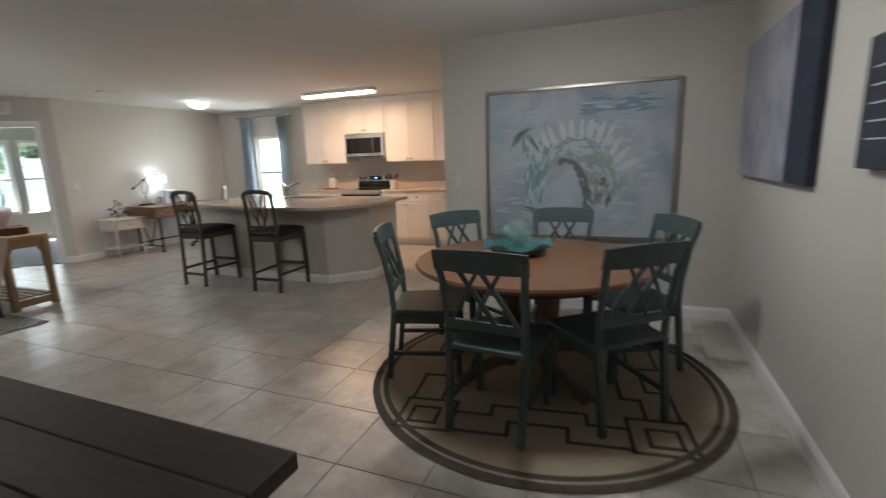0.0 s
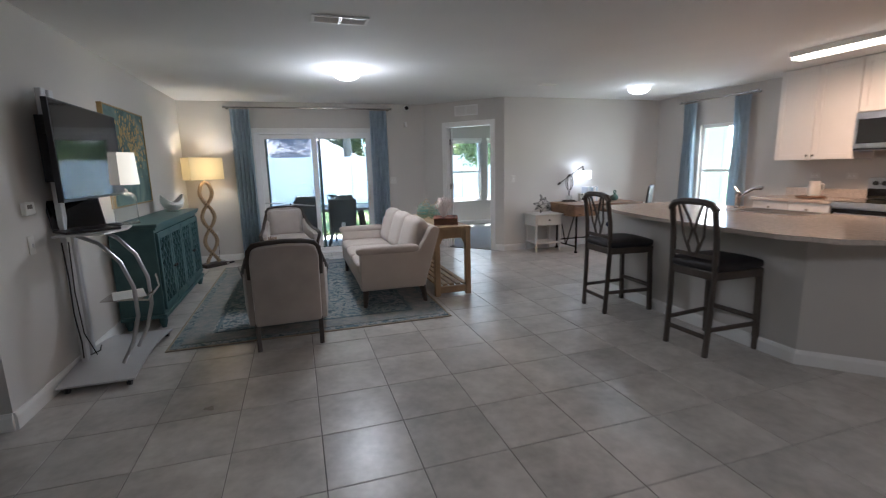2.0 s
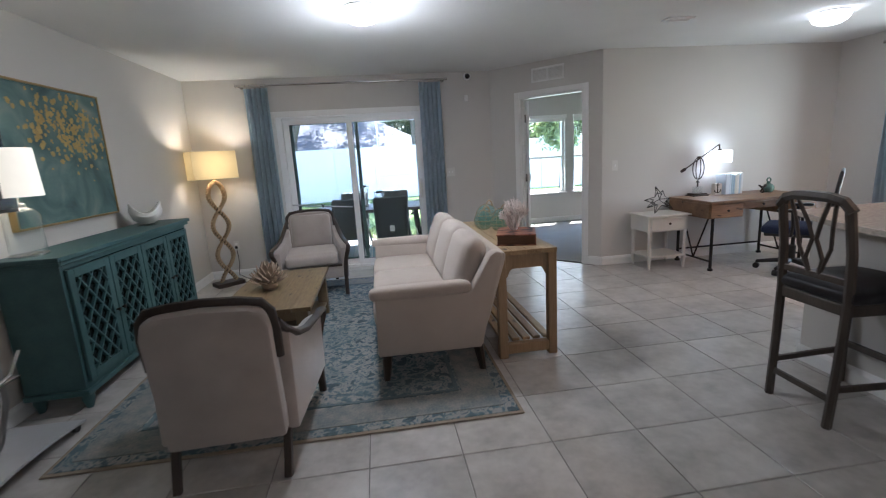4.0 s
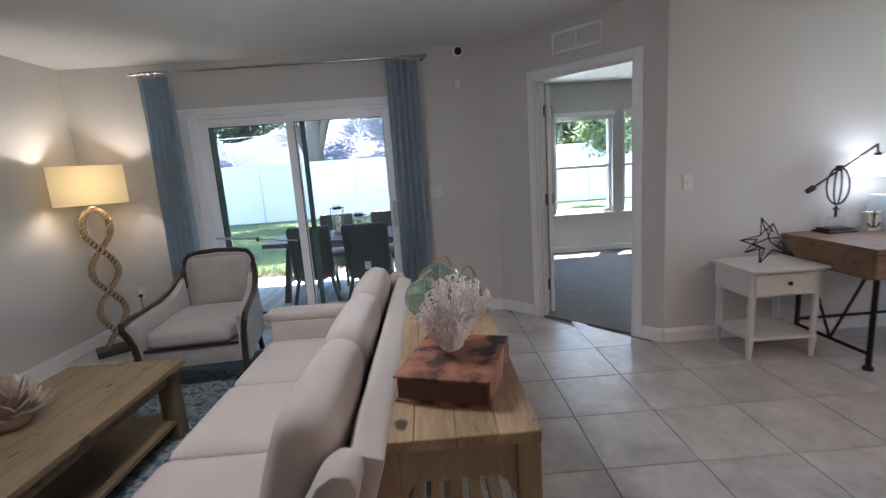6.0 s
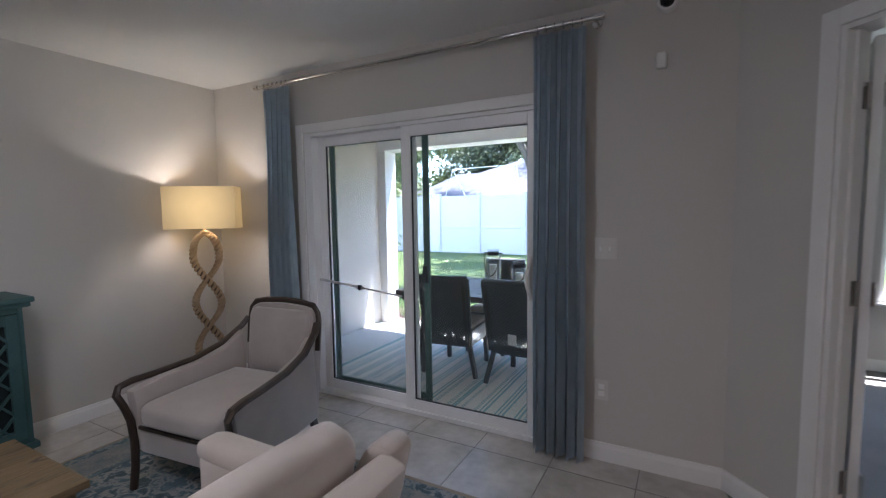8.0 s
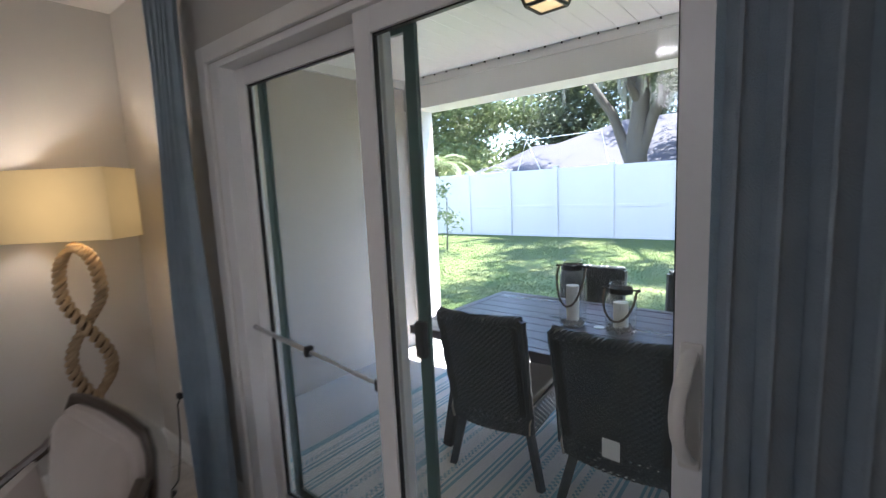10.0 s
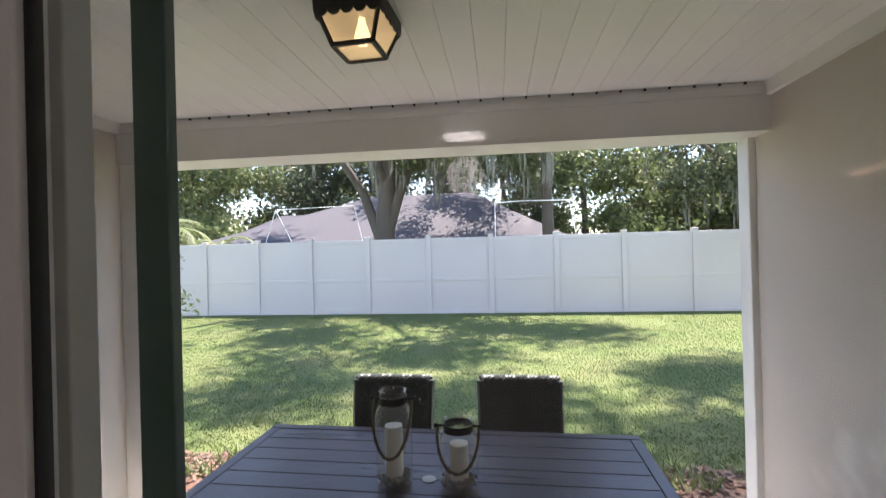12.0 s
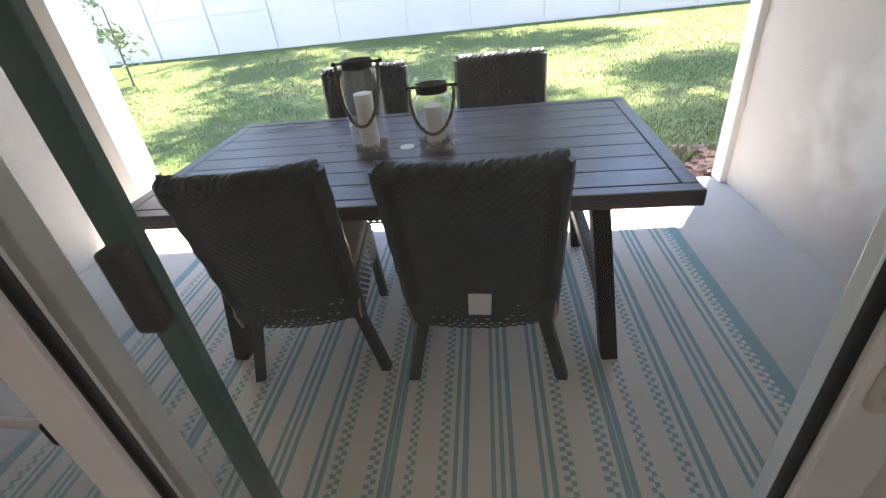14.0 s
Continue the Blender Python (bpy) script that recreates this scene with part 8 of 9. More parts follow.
wc = wicker_chair()
slim = Matrix.Diagonal((0.92, 1, 1, 1))
wc.matrix_basis = pose(2.33, 10.99, LZ + 0.006, 0, 0, -1) @ slim
copy_thing(wc, pose(1.665, 11.02, LZ + 0.006, 0, 0, 5) @ slim)
copy_thing(wc, pose(1.73, 11.74, LZ + 0.006, 0, 0, 180) @ slim)
copy_thing(wc, pose(2.445, 11.74, LZ + 0.006, 0, 0, 179) @ slim)
bm = bmesh.new()
box(bm, -0.035, 0.035, -0.0015, 0.0015, -0.045, 0.045, 0, m=pose(2.325, 10.655, 0.367, 8, 3, 0))
tg = thing("paper_tag", "white paper tag hanging on the wicker chair", "tag")
part("tag_sheet", bm, "white", tg)


def jar_lantern(x, y, h, r, seed):
    t = thing("candle_lantern", "clear glass jar lantern with rope handle and candle", "lantern", pose(x, y, TZ), "jar lanterns on the patio table")
    bm = bmesh.new()
    lathe(bm, [(0, 0.004), (r * 0.92, 0.004), (r, 0.02), (r, h - 0.10), (r * 0.93, h - 0.075), (r * 0.70, h - 0.052), (r * 0.70, h - 0.006), (r * 0.76, h), (r * 0.72, h + 0.002), (r * 0.66, h - 0.004)], 32, caps=False)
    g = part("glass_jar", bm, clear("hazy_jar_glass", (0.985, 0.99, 0.985), haze=0.11, haze_colour=(0.86, 0.88, 0.86), rim=0.8, fall=2.6, face=0.03), t, "clear glass", smooth=True)
    g.visible_shadow = False
    bm = bmesh.new()
    lathe(bm, [(r * 0.72, h - 0.05), (r * 0.76, h - 0.05), (r * 0.76, h - 0.022), (r * 0.72, h - 0.022)], 28, loop=True)
    for s in (-1, 1):
        rod(bm, (s * r * 0.76, 0, h - 0.032), (s * (r * 0.76 + 0.03), 0, h - 0.032), 0.005)
        bmesh.ops.create_uvsphere(bm, u_segments=8, v_segments=6, radius=0.009, matrix=Matrix.Translation((s * (r * 0.76 + 0.03), 0, h - 0.032)))
    part("collar", bm, "blackmetal", t, "black metal collar", smooth=True)
    bm = bmesh.new()
    e = r * 0.76 + 0.022
    pts = []
    for i in range(31):
        u = i / 30
        pts.append((e * math.cos(math.pi * u) * (1.0 + 0.12 * math.sin(math.pi * u)), -r * 1.07 * math.sin(math.pi * u) ** 0.8, h - 0.035 - (h * 0.56) * math.sin(math.pi * u) ** 1.2))
    for k in range(2):
        tube(bm, [(p[0] + 0.003 * math.cos(i * 1.3 + k * math.pi), p[1], p[2] + 0.003 * math.sin(i * 1.3 + k * math.pi)) for i, p in enumerate(pts)], 0.0045, 6)
    part("rope_handle", bm, "darkrope", t, "brown rope handle", smooth=True)
    bm = bmesh.new()
    lathe(bm, [(0, 0.03), (r * 0.48, 0.03), (r * 0.48, h * 0.62), (r * 0.40, h * 0.625), (0, h * 0.61)], 24)
    part("candle", bm, "wax", t, "ivory pillar candle", smooth=True)
    random.seed(seed)
    bm = bmesh.new()
    for i in range(70):
        a, q = random.uniform(0, 6.28), math.sqrt(random.random()) * r * 0.86
        bmesh.ops.create_icosphere(bm, subdivisions=1, radius=1, matrix=pose(q * math.cos(a), q * math.sin(a), random.uniform(0.014, 0.04), random.uniform(0, 90), random.uniform(0, 90), 0) @ Matrix.Diagonal((random.uniform(0.007, 0.012), random.uniform(0.007, 0.012), 0.006, 1)))
    tagged(part("pebbles", bm, "pebble", t, "beach pebbles", smooth=True), kind="stuff")
    return t


jar_lantern(1.925, 11.25, 0.365, 0.072, 1)
jar_lantern(2.18, 11.25, 0.262, 0.076, 2)

# ceiling lantern of the patio
seeded = bpy.data.materials.new("lit_seeded_glass")
seeded.use_nodes = True
N, L_ = seeded.node_tree.nodes, seeded.node_tree.links
sp = N["Principled BSDF"]
sp.inputs["Base Color"].default_value = (0.50, 0.44, 0.33, 1)
sp.inputs["Roughness"].default_value = 0.25
sp.inputs["Emission Color"].default_value = (1.0, 0.72, 0.36, 1)
wv = N.new("ShaderNodeTexNoise")
wv.inputs["Scale"].default_value, wv.inputs["Detail"].default_value = 26, 3
wm = N.new("ShaderNodeMapRange")
wm.inputs[1].default_value, wm.inputs[2].default_value, wm.inputs[3].default_value, wm.inputs[4].default_value = 0.3, 0.7, 0.02, 0.14
L_.new(wv.outputs[0], wm.inputs[0])
L_.new(wm.outputs[0], sp.inputs["Emission Strength"])
st_, sm = N.new("ShaderNodeBsdfTransparent"), N.new("ShaderNodeMixShader")
sm.inputs[0].default_value = 0.55
L_.new(st_.outputs[0], sm.inputs[1])
L_.new(sp.outputs[0], sm.inputs[2])
L_.new(sm.outputs[0], N["Material Output"].inputs[0])
pl = thing("patio_ceiling_lantern", "lit black framed glass ceiling lantern on the patio", "lantern", pose(1.88, 11.08, CEIL - 0.005, 0, 0, -4))
bm = bmesh.new()
box(bm, -0.122, 0.122, -0.122, 0.122, -0.03, 0.0, 0.006)
for k in range(4):
    mm = pose(0, 0, 0, 0, 0, 90 * k)
    box(bm, -0.118, 0.118, -0.122, -0.114, -0.045, -0.031, 0.002, m=mm)
    # scalloped skirt over the panes
    for i in range(5):
        c = -0.092 + 0.046 * i
        lathe(bm, [(0, -0.003), (0.023, -0.003), (0.023, 0.003), (0, 0.003)], 14, m=mm @ pose(c, -0.117, -0.045, 90, 0, 0))
part("canopy", bm, "blackmetal", pl)
bm = bmesh.new()
a, b = 0.113, 0.073
zb = -0.148
for s in (-1, 1):
    for q in (-1, 1):
        bar(bm, (s * a, q * a, -0.035), (s * b, q * b, zb), 0.012, 0.012)
for p, q in (((-b, -b), (b, -b)), ((b, -b), (b, b)), ((b, b), (-b, b)), ((-b, b), (-b, -b))):
    bar(bm, (*p, zb), (*q, zb), 0.014, 0.014)
part("cage", bm, "blackmetal", pl)
for s in range(4):
    mm = pose(0, 0, 0, 0, 0, 90 * s)
    bm = bmesh.new()
    lo = [mm @ Vector(p) for p in ((-a, -a + 0.003, -0.035), (a, -a + 0.003, -0.035), (b, -b + 0.003, zb), (-b, -b + 0.003, zb))]
    hi = [mm @ Vector(p) for p in ((-a, -a + 0.006, -0.035), (a, -a + 0.006, -0.035), (b, -b + 0.006, zb), (-b, -b + 0.006, zb))]
    lo, hi = [bm.verts.new(p) for p in lo], [bm.verts.new(p) for p in hi]
    bm.faces.new(lo)
    bm.faces.new(hi[::-1])
    for i in range(4):
        bm.faces.new((lo[i], lo[(i + 1) % 4], hi[(i + 1) % 4], hi[i]))
    part("pane", bm, seeded, pl).visible_shadow = False
bm = bmesh.new()
box(bm, -b + 0.006, b - 0.006, -b + 0.006, b - 0.006, zb, zb + 0.003)
part("pane", bm, seeded, pl).visible_shadow = False
bm = bmesh.new()
lathe(bm, [(0, -0.128), (0.018, -0.124), (0.03, -0.10), (0.022, -0.07), (0.013, -0.045), (0.013, -0.03), (0, -0.03)], 14, (0.01, 0, 0))
part("bulb", bm, glow("lantern_bulb", (1.0, 0.72, 0.34), 1.4), pl, "glowing warm bulb", smooth=True)

# ---- garden things ----
def leaf_mat(name, a, b, trans=0.48):
    m = bpy.data.materials.new(name)
    m.use_nodes = True
    n, l = m.node_tree.nodes, m.node_tree.links
    p = n["Principled BSDF"]
    geo = n.new("ShaderNodeNewGeometry")
    r = n.new("ShaderNodeValToRGB")
    r.color_ramp.elements[0].color, r.color_ramp.elements[1].color = (*a, 1), (*b, 1)
    l.new(geo.outputs["Random Per Island"], r.inputs[0])
    l.new(r.outputs[0], p.inputs["Base Color"])
    p.inputs["Roughness"].default_value = 0.55
    tl, mx = n.new("ShaderNodeBsdfTranslucent"), n.new("ShaderNodeMixShader")
    l.new(r.outputs[0], tl.inputs[0])
    mx.inputs[0].default_value = trans
    l.new(p.outputs[0], mx.inputs[1])
    l.new(tl.outputs[0], mx.inputs[2])
    l.new(mx.outputs[0], n["Material Output"].inputs[0])
    return m


M["leaf"] = leaf_mat("oak_leaves", (0.055, 0.08, 0.036), (0.15, 0.175, 0.085), 0.34)
M["leaf_light"] = leaf_mat("light_leaves", (0.075, 0.115, 0.045), (0.21, 0.25, 0.11), 0.4)
M["leaf_dark"] = leaf_mat("shaded_leaves", (0.038, 0.058, 0.032), (0.11, 0.135, 0.07), 0.3)
M["moss"] = leaf_mat("hanging_moss", (0.13, 0.135, 0.11), (0.24, 0.24, 0.20), 0.25)
M["bark"] = mat("grey_bark", (0.125, 0.108, 0.096), (0.058, 0.049, 0.043), 0.95, scale=5, fine=30, bump=1.0, stretch=(1, 1, 0.25))
M["blade"] = leaf_mat("grass_blades", (0.072, 0.125, 0.026), (0.125, 0.175, 0.045), 0.45)
M["shingle"] = mat("grey_roof_shingles", (0.072, 0.071, 0.090), (0.060, 0.059, 0.074), 0.9, scale=3, fine=30, bump=0.4)
M["mulch"] = mat("red_brown_mulch", (0.16, 0.085, 0.06), (0.08, 0.045, 0.033), 0.95, scale=14, fine=90, bump=0.8, rand=0.2)

rs = np.random.RandomState(4)


def leaves(name, blobs, per, size, material, parent, kind="stuff", flat=1.0):
    """A crown of many small leaf clumps inside ragged blobs (x, y, z, rx, ry, rz)."""
    vs, fs = [], []
    for bx, by, bz, rx, ry, rz in blobs:
        k = per
        d = rs.normal(size=(k, 3))
        d /= np.linalg.norm(d, axis=1)[:, None]
        rad = rs.uniform(0.35, 1.05, k) ** 0.6
        c = np.array((bx, by, bz)) + d * rad[:, None] * np.array((rx, ry, rz))
        # gather into tufts so that gaps stay between them
        tuft = np.array((bx, by, bz)) + rs.uniform(-1, 1, (max(6, k // 28), 3)) * np.array((rx, ry, rz))
        pick = tuft[rs.randint(0, len(tuft), k)]
        c = c * 0.45 + pick * 0.55 + rs.normal(size=(k, 3)) * size * 1.2
        u = rs.normal(size=(k, 3))
        u /= np.linalg.norm(u, axis=1)[:, None]
        w = np.cross(u, rs.normal(size=(k, 3)))
        w /= np.linalg.norm(w, axis=1)[:, None]
        s = size * rs.uniform(0.5, 1.25, k)[:, None]
        base = len(vs)
        quad = np.stack([c - u * s, c + w * s * 0.45, c + u * s, c - w * s * 0.45], axis=1).reshape(-1, 3)
        vs.extend(map(tuple, quad))
        fs.extend([(base + 4 * i, base + 4 * i + 1, base + 4 * i + 2, base + 4 * i + 3) for i in range(k)])
    me = bpy.data.meshes.new(name)
    me.from_pydata(vs, [], fs)
    me.materials.append(M[material])
    o = new(name, me)
    o.parent = parent
    if kind:
        o["kind"] = kind
    return o


def tree(name, label, x, y, trunks, blobs, per, size, leaf, moss=0):
    t = thing(name, label, "tree", pose(x, y, -0.15))
    for path, r0, r1 in trunks:
        bm = bmesh.new()
        tube(bm, path, r0, 10, taper=(1.0, r1 / r0))
        part("trunk" if r0 > 0.16 else "limb", bm, "bark", t, smooth=True)
    leaves("crown", blobs, per, size, leaf, t)
    if moss:
        vs, fs = [], []
        for i in range(moss):
            b = blobs[rs.randint(len(blobs))]
            px, py, pz = b[0] + rs.uniform(-1, 1) * b[3], b[1] + rs.uniform(-1, 1) * b[4], b[2] - b[5] * rs.uniform(0.3, 1.0)
            ln = rs.uniform(0.5, 1.6)
            for j in range(5):
                ox, oy = rs.normal() * 0.07, rs.normal() * 0.07
                k = len(vs)
                w = rs.uniform(0.006, 0.02)
                l2 = ln * rs.uniform(0.5, 1.0)
                vs += [(px + ox - w, py + oy, pz), (px + ox + w, py + oy, pz), (px + ox + w * 0.6 + rs.normal() * 0.03, py + oy, pz - l2 * 0.6), (px + ox + rs.normal() * 0.04, py + oy, pz - l2)]
                fs.append((k, k + 1, k + 2, k + 3))
        me = bpy.data.meshes.new("hanging_moss")
        me.from_pydata(vs, [], fs)
        me.materials.append(M["moss"])
        o = new("hanging_moss", me)
        o.parent = t
        o["label"], o["kind"] = "grey strands of hanging moss", "stuff"
    return t


def ring_blobs(n, r, z0, z1, s, seed, squash=0.7, cx=0, cy=0):
    q = np.random.RandomState(seed)
    out = []
    for i in range(n):
        a = q.uniform(0, 6.28)
        d = r * math.sqrt(q.uniform(0, 1))
        k = s * q.uniform(0.7, 1.3)
        out.append((cx + d * math.cos(a), cy + d * math.sin(a), q.uniform(z0, z1), k, k, k * squash))
    return out


# the big oak, with an unseen high canopy added to dapple the lawn
oak_blobs = ring_blobs(22, 7.0, 6.0, 9.0, 1.5, 1) + ring_blobs(9, 4.5, 4.7, 6.0, 1.1, 2, cx=2.5, cy=-0.5)
# added leaf masses out of view, placed to cast dapples on the lawn
shade = [(1.3 + dx, -4.3 + dy, 11.5 + dz, 1.5, 1.3, 0.8) for dx, dy, dz in ((-4.5, 0.6, 0.4), (-2.0, -1.2, 0.2), (1.2, 0.4, 0.5), (3.6, -0.8, 0.1), (6.0, 0.9, 0.6), (-6.4, -1.0, 0.0), (-3.6, -2.8, 0.6), (4.6, -3.0, 0.8), (7.6, -1.8, 0.4), (-0.4, 1.9, 0.0), (2.6, 2.4, 0.2), (-5.6, 2.2, 0.3), (-3.4, -3.8, 0.4), (6.8, -3.9, 0.3), (-6.6, -3.6, 0.6), (-1.0, -3.0, 0.2), (2.0, -2.6, 0.4))]
tree("oak_tree", "large old live oak draped with grey moss", -1.55, 25.0,
     [([(0, 0, 0), (0.05, 0, 1.6), (0.0, 0, 2.9), (0.15, 0, 4.2), (0.3, 0.1, 6.0), (0.6, 0.0, 8.5), (1.0, -1.2, 11.2)], 0.42, 0.10),
      ([(-0.05, 0, 1.9), (-0.4, 0.05, 2.8), (-0.75, 0, 3.8), (-1.7, -0.4, 5.4), (-3.2, -1.2, 6.8)], 0.22, 0.08),
      ([(0.1, 0, 2.4), (0.5, 0.0, 3.6), (1.2, -0.3, 5.0), (2.8, -1.0, 6.2), (4.4, -1.8, 7.0)], 0.22, 0.07),
      ([(0.15, 0, 4.0), (-0.4, -1.0, 5.4), (-0.8, -3.0, 8.4), (-1.6, -4.8, 11.2)], 0.14, 0.05),
      ([(0.2, 0.1, 4.6), (1.8, -1.8, 6.2), (3.4, -4.2, 8.6), (5.0, -5.4, 11.3)], 0.13, 0.04),
      ([(0, 0, 4.8), (-2.4, -2.2, 6.4), (-4.4, -4.0, 8.8), (-5.0, -5.0, 11.3)], 0.13, 0.04)],
     oak_blobs, 1150, 0.105, "leaf", moss=190)
# the unseen shade canopy, hung under the oak
leaves("crown", shade, 1050, 0.16, "leaf", bpy.data.objects["oak_tree"])
tree("oak_tree", "dense dark green oak behind the fence", 11.6, 26.5, [([(0, 0, 0), (0.1, 0, 2.5), (-0.2, 0, 5), (0.2, 0.3, 7.5)], 0.34, 0.12), ([(0, 0, 3), (-1.5, -0.6, 4.5), (-3.2, -1.2, 5.5)], 0.13, 0.05)], ring_blobs(18, 3.5, 2.6, 8.5, 1.4, 5), 1300, 0.10, "leaf_dark", moss=50)
tree("broadleaf_tree", "tall broadleaf tree with bare brown trunk", 4.1, 25.6, [([(0, 0, 0), (0.02, 0, 2.0), (-0.03, 0, 4.0), (0, 0, 6.5)], 0.24, 0.15)], ring_blobs(7, 1.6, 5.5, 8.0, 0.9, 8), 700, 0.10, "leaf", moss=26)
bx = [(-15, 35, 1), (-10.5, 40, 2), (-6, 39, 0), (-1.6, 41, 2), (2.8, 39.5, 0), (7.4, 37, 1), (11, 34, 1), (15.5, 36, 0), (19, 32, 2), (-19.5, 35, 0), (24, 37, 0), (-24, 34, 1)]
for k, (x, y, c) in enumerate(bx):
    tree("background_tree", "leafy green tree far behind the fence", x, y, [([(0, 0, 0), (0.1, 0, 3), (0, 0.2, 6.5)], 0.28, 0.12)], ring_blobs(24, 3.9, 1.2, 11.0 if k not in (6, 7) else 6.5, 1.8, 20 + k), 1150, 0.15, ("leaf", "leaf_light", "leaf_dark")[c])


def palm(x, y, trunk_h, n, ln, seed):
    q = np.random.RandomState(seed)
    t = thing("palm_tree", "light green feathery palm above the fence", "palm tree", pose(x, y, 0.0))
    bm = bmesh.new()
    tube(bm, [(0, 0, -0.05), (0.04, 0, trunk_h * 0.5), (0, 0, trunk_h)], 0.16, 10, taper=(1.1, 0.85))
    part("trunk", bm, "bark", t, smooth=True)
    vs, fs = [], []
    for i in range(n):
        a = 6.283 * i / n * 2.4 + q.uniform(-0.2, 0.2)
        up = q.uniform(0.15, 1.25)
        length = ln * q.uniform(0.8, 1.1)
        out, side = Vector((math.cos(a), math.sin(a), 0)), Vector((-math.sin(a), math.cos(a), 0))
        p = Vector((0, 0, trunk_h))
        k = 22
        for j in range(k):
            u = j / k
            el = up - 1.9 * u
            step = (out * math.cos(el) + Vector((0, 0, math.sin(el)))) * (length / k)
            p = p + step
            w = 0.45 * length * (0.25 + 0.75 * math.sin(math.pi * min(1, u * 0.85 + 0.15)))
            for s in (-1, 1):
                tip = p + side * s * w * 0.7 + step * 5 + Vector((0, 0, -w * q.uniform(0.15, 0.5)))
                b = len(vs)
                vs += [tuple(p), tuple(p + step * 0.8), tuple(tip)]
                fs.append((b, b + 1, b + 2))
    me = bpy.data.meshes.new("fronds")
    me.from_pydata(vs, [], fs)
    me.materials.append(M["leaf_light"])
    o = new("fronds", me)
    o.parent = t
    o["kind"] = "stuff"


palm(-9.3, 23.9, 2.3, 22, 1.9, 41)
palm(-7.9, 25.2, 1.7, 18, 1.6, 42)
tree("small_tree", "slender young tree beyond the bedroom window", 8.2, 18.4, [([(0, 0, 0), (0.05, 0, 1.2), (0, 0, 2.4)], 0.05, 0.025), ([(0, 0, 0.3), (0.25, 0.05, 1.3), (0.4, 0, 2.1)], 0.03, 0.015)], ring_blobs(8, 0.75, 1.5, 3.0, 0.45, 43), 320, 0.09, "leaf_light")
tree("shrub", "thin-leaved shrub beside the patio wall", -3.9, 17.6, [([(0, 0, 0), (0.02, 0, 0.6), (0.05, 0, 1.4)], 0.02, 0.01)], ring_blobs(6, 0.45, 0.5, 1.7, 0.3, 44), 48, 0.06, "leaf_light")

# neighbour's roof
hr = thing("neighbour_house", "neighbouring house with grey hipped shingle roof", "house", pose(0, 29, 0))
bm = bmesh.new()
A = [(-10.3, -2.0, 2.0), (5.0, -2.0, 2.0), (5.0, 6.0, 2.0), (-10.3, 6.0, 2.0)]
lo = [bm.verts.new(p) for p in A]
r0, r1 = bm.verts.new((-3.6, 2.0, 4.25)), bm.verts.new((1.2, 2.0, 4.25))
for f in ((lo[0], lo[1], r1, r0), (lo[1], lo[2], r1), (lo[2], lo[3], r0, r1), (lo[3], lo[0], r0), (lo[3], lo[2], lo[1], lo[0])):
    bm.faces.new(f)
part("roof", bm, "shingle", hr)
bm = bmesh.new()
B = [(-10.2, -1.2, 1.95), (-4.6, -1.2, 1.95), (-4.6, 3.0, 1.95), (-10.2, 3.0, 1.95)]
lo = [bm.verts.new(p) for p in B]
r0, r1 = bm.verts.new((-7.6, 0.6, 3.35)), bm.verts.new((-5.6, 0.6, 3.35))
for f in ((lo[0], lo[1], r1, r0), (lo[1], lo[2], r1), (lo[2], lo[3], r0, r1), (lo[3], lo[0], r0), (lo[3], lo[2], lo[1], lo[0])):
    bm.faces.new(f)
part("roof_wing", bm, "shingle", hr)
quick("wall", "stucco", hr, boxes=[(-9.8, 4.5, -1.2, 5.5, -0.14, 1.94, 0)])
for x, z in ((-3.4, 3.2), (0.3, 3.1), (1.3, 3.3)):
    quick("roof_vent", "white", hr, "small pale roof vent", boxes=[(x, x + 0.25, -0.8 + (z - 2) * 1.75, -0.6 + (z - 2) * 1.75, z - 0.1, z + 0.08, 0.01)])
# white pipe frames behind the fence
pf = thing("pipe_frame", "white metal pipe frame behind the fence", "play frame", pose(0, 23, 0))
for p, q in (((3.1, 0, 2.95), (4.44, 0, 2.93)), ((4.44, 0, 2.93), (4.95, 0, -0.14)), ((2.3, 0, 2.95), (2.27, 0, -0.14)), ((3.1, 0, 2.95), (2.3, 0, 2.92))):
    bm = bmesh.new()
    rod(bm, p, q, 0.014)
    part("pipe", bm, "vinyl", pf, smooth=True)
pf = thing("pipe_frame", "thin white metal pipe frame before the grey roof", "play frame", pose(0, 23, 0))
for p, q in (((-4.54, 0, 2.96), (-5.6, 0, -0.14)), ((-4.54, 0, 2.96), (-3.0, 0, -0.14)), ((-2.0, 0, 3.0), (-1.3, 0, -0.14)), ((-4.54, 0, 2.96), (-2.0, 0, 3.0))):
    bm = bmesh.new()
    rod(bm, p, q, 0.010)
    part("pipe", bm, "vinyl", pf, smooth=True)

# lawn blades, taller weeds and mulch
def blades(name, label, n, x0, x1, y0, y1, h0, h1, w, material, keep):
    vs, fs = [], []
    q = np.random.RandomState(12)
    for i in range(n):
        x, y = q.uniform(x0, x1), y0 + (y1 - y0) * q.uniform(0, 1) ** 1.4
        if not keep(x, y):
            continue
        a = q.uniform(0, 6.28)
        h = q.uniform(h0, h1)
        dx, dy = math.cos(a) * w, math.sin(a) * w
        bx, by = q.normal() * h * 0.5, q.normal() * h * 0.5
        k = len(vs)
        z = rise(y)
        vs += [(x - dx, y - dy, z - 0.003), (x + dx, y + dy, z - 0.003), (x + bx, y + by, z + h)]
        fs.append((k, k + 1, k + 2))
    me = bpy.data.meshes.new(name)
    me.from_pydata(vs, [], fs)
    me.materials.append(M[material])
    o = new(name, me)
    return tagged(o, label, "grass", kind="stuff")


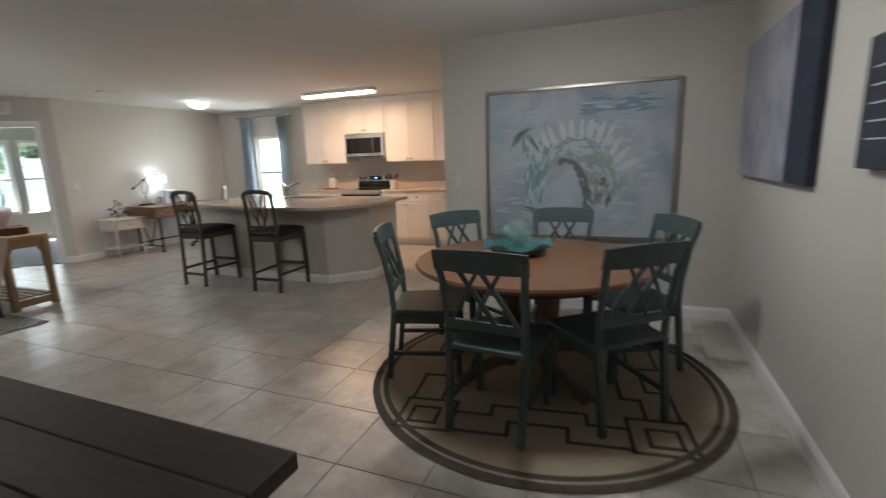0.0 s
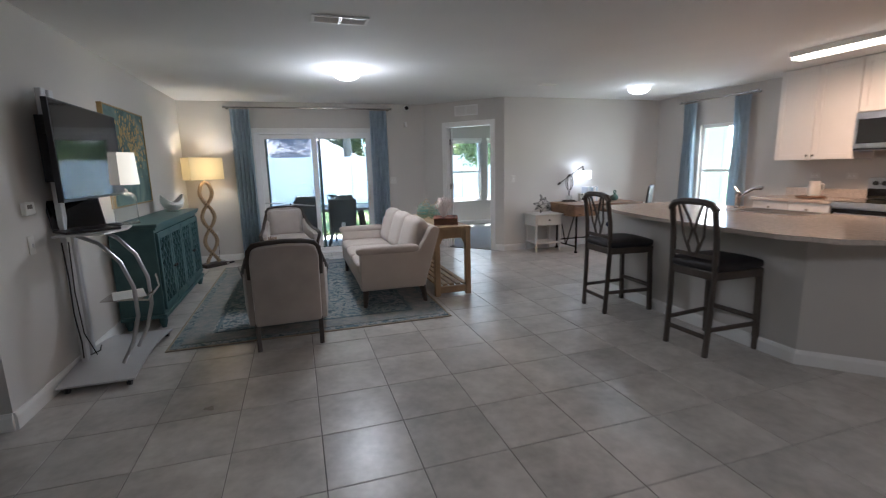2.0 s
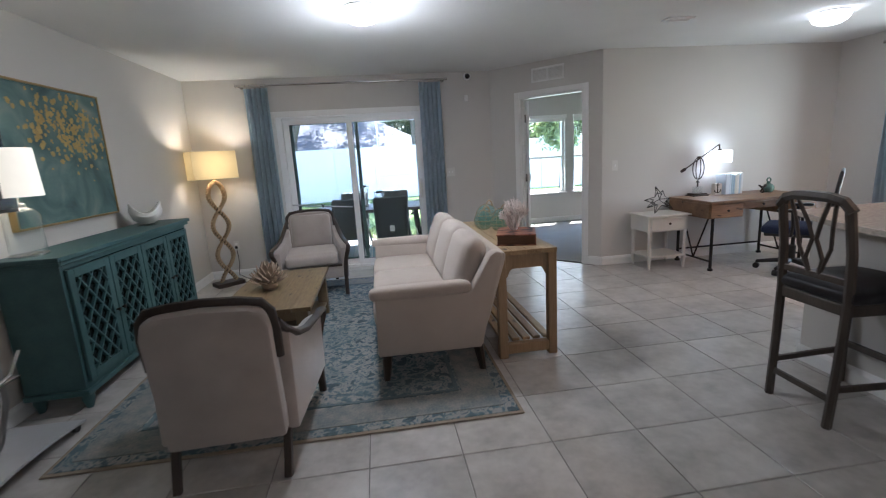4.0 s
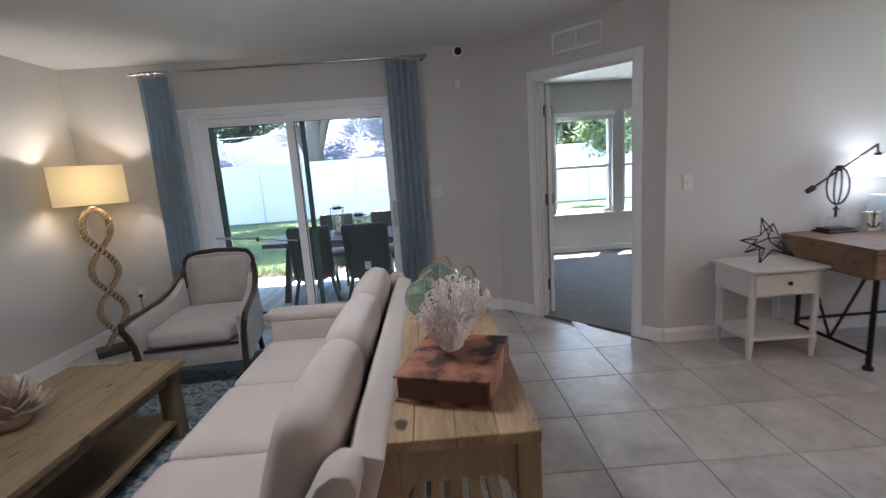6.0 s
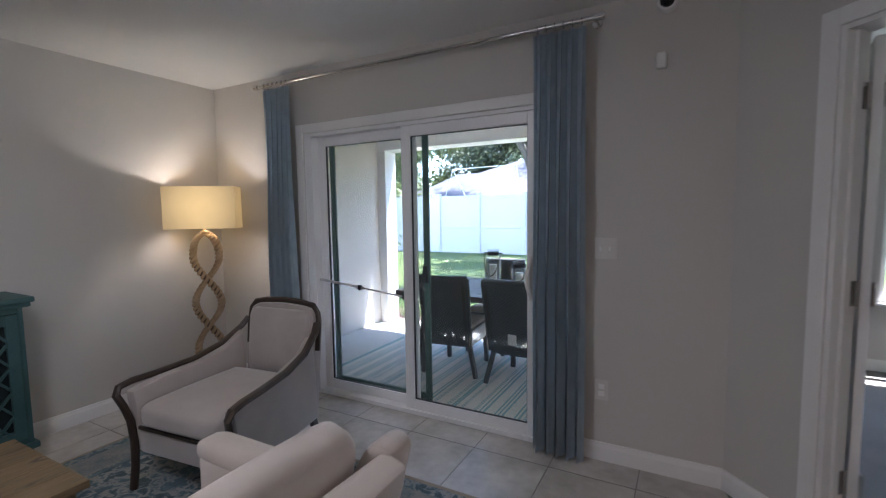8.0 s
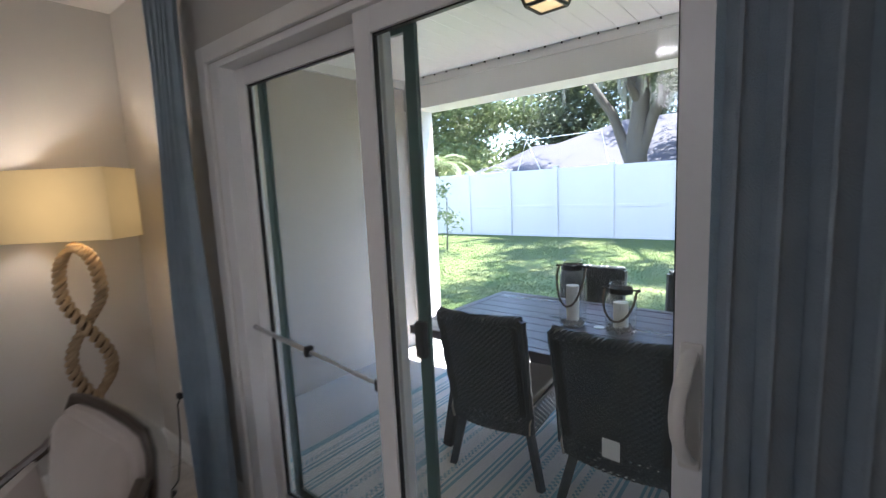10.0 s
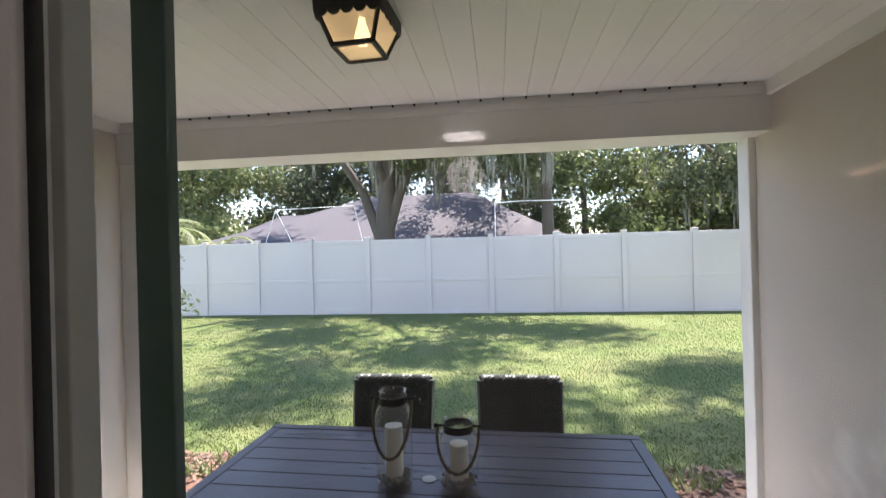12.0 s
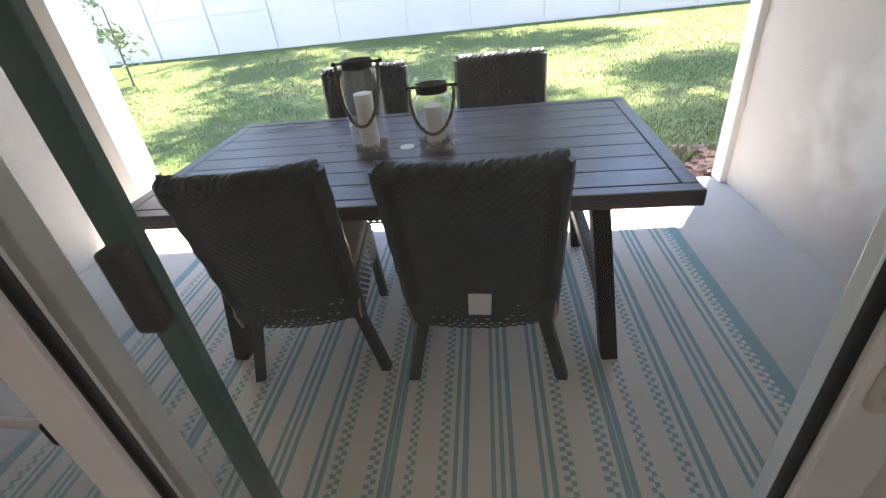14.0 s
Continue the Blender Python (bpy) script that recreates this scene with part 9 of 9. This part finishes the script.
def lawn(x, y):
    v = noise.noise(Vector((x * 0.55, y * 0.55, 0.0))) + 0.5 * noise.noise(Vector((x * 2.1, y * 2.1, 4.0)))
    return v > -0.5 + 0.35 * math.sin(x * 37.7 + y * 51.3) and y > 13.0 + 0.25 * math.sin(x * 3)


blades("grass", "patchy green lawn grass", 260000, -8.5, 10.5, 12.9, FY - 0.1, 0.012, 0.032, 0.0045, "blade", lawn)
blades("weeds", "low leafy weeds beside the patio", 2600, -0.6, 4.6, 12.75, 13.9, 0.06, 0.17, 0.014, "leaf_light", lambda x, y: noise.noise(Vector((x * 1.3, y * 1.3, 9.0))) > 0.12)
vs, fs = [], []
q = np.random.RandomState(3)
for i in range(5200):
    x, y = q.uniform(-1.2, 5.2), q.uniform(12.42, 13.15)
    a, s, w = q.uniform(0, 6.28), q.uniform(0.015, 0.04), q.uniform(0.005, 0.012)
    dx, dy = math.cos(a) * s, math.sin(a) * s
    nx_, ny_ = -math.sin(a) * w, math.cos(a) * w
    z = -0.135 + q.uniform(0, 0.02)
    k = len(vs)
    vs += [(x - dx - nx_, y - dy - ny_, z), (x + dx - nx_, y + dy - ny_, z + q.uniform(-0.008, 0.012)), (x + dx + nx_, y + dy + ny_, z + 0.006), (x - dx + nx_, y - dy + ny_, z + 0.005)]
    fs.append((k, k + 1, k + 2, k + 3))
me = bpy.data.meshes.new("mulch")
me.from_pydata(vs, [], fs)
me.materials.append(leaf_mat("mulch_chips", (0.07, 0.04, 0.03), (0.20, 0.11, 0.08), 0.0))
tagged(new("mulch", me), "reddish brown wood mulch along the patio edge", "mulch", kind="stuff")
bm = bmesh.new()
box(bm, -1.2, 5.2, 12.42, 13.1, -0.16, -0.136)
setting("mulch_bed", bm, "mulch")

# ---- floor tiles ----
TS, TX0, TY0 = 0.4405, 0.69, 3.05
bm = bmesh.new()
g = 0.0022
box(bm, -TS / 2 + g, TS / 2 - g, -TS / 2 + g, TS / 2 - g, -0.008, 0.0, 0.0018, seg=1)
bmesh.ops.recalc_face_normals(bm, faces=bm.faces[:])
tile_mesh = bpy.data.meshes.new("tile")
bm.to_mesh(tile_mesh)
bm.free()
tile_mesh.materials.append(M["tile"])


def inside(x, y):
    """Where the tiled floor lies."""
    if y < 0.14:
        return False
    if y < 2.6:
        return -1.9 < x < 4.61
    if y < 5.02:
        return -1.9 < x < X_R
    if y < Y_D:
        return X_L < x < X_R
    return X_L < x < min(3.71 + (Y_B - y) * (4.73 - 3.71) / (Y_B - Y_D), X_R) and y < Y_B


rest = bmesh.new()
count = 0
for i in range(-7, 18):
    for j in range(-8, 17):
        cx, cy = TX0 + (i + 0.5) * TS, TY0 + (j + 0.5) * TS
        h = TS / 2
        cs = [(cx - h, cy - h), (cx + h, cy - h), (cx + h, cy + h), (cx - h, cy + h)]
        ins = [inside(*c) for c in cs]
        if not any(ins) and not inside(cx, cy):
            continue
        if all(ins) and count < 300 and not (0.5 < cx < 2.8 and 6.2 < cy < 9.2) and cx > 0 and cy > 0.5:
            o = new("tile", tile_mesh)
            o.location = (cx, cy, 0.0)
            o.parent = floor
            count += 1
        else:
            # cut tiles along the walls, clipped to the floor's outline
            x0, x1, y0, y1 = cx - h + g, cx + h - g, cy - h + g, cy + h - g
            lim = [(-1.9, 4.61, 0.14, 2.6), (-1.9, X_R, 2.6, 5.02), (X_L, X_R, 5.02, Y_D)]
            for a0, a1, b0, b1 in lim:
                u0, u1, v0, v1 = max(x0, a0), min(x1, a1), max(y0, b0), min(y1, b1)
                if u1 - u0 > 0.01 and v1 - v0 > 0.01:
                    box(rest, u0, u1, v0, v1, -0.008, 0.0)
            v0, v1 = max(y0, Y_D), min(y1, Y_B)
            if v1 - v0 > 0.01 and x0 < 4.73:
                k = (4.73 - 3.71) / (Y_B - Y_D)
                ra, rb = 3.71 + (Y_B - v0) * k, 3.71 + (Y_B - v1) * k
                u0 = max(x0, X_L)
                if min(x1, ra) - u0 > 0.01:
                    pa_, pb_ = min(x1, ra), max(min(x1, rb), u0 + 0.002)
                    lo = [rest.verts.new(p) for p in ((u0, v0, 0.0), (pa_, v0, 0.0), (pb_, v1, 0.0), (u0, v1, 0.0))]
                    rest.faces.new(lo)
for x0 in np.arange(0.97, 2.79, 0.4405):
    box(rest, x0 + g, min(x0 + 0.4405 - g, 2.79), Y_B + g, Y_B + 0.158, -0.008, -0.001)
tagged(part("cut_tiles", rest, "tile", floor), kind="stuff")
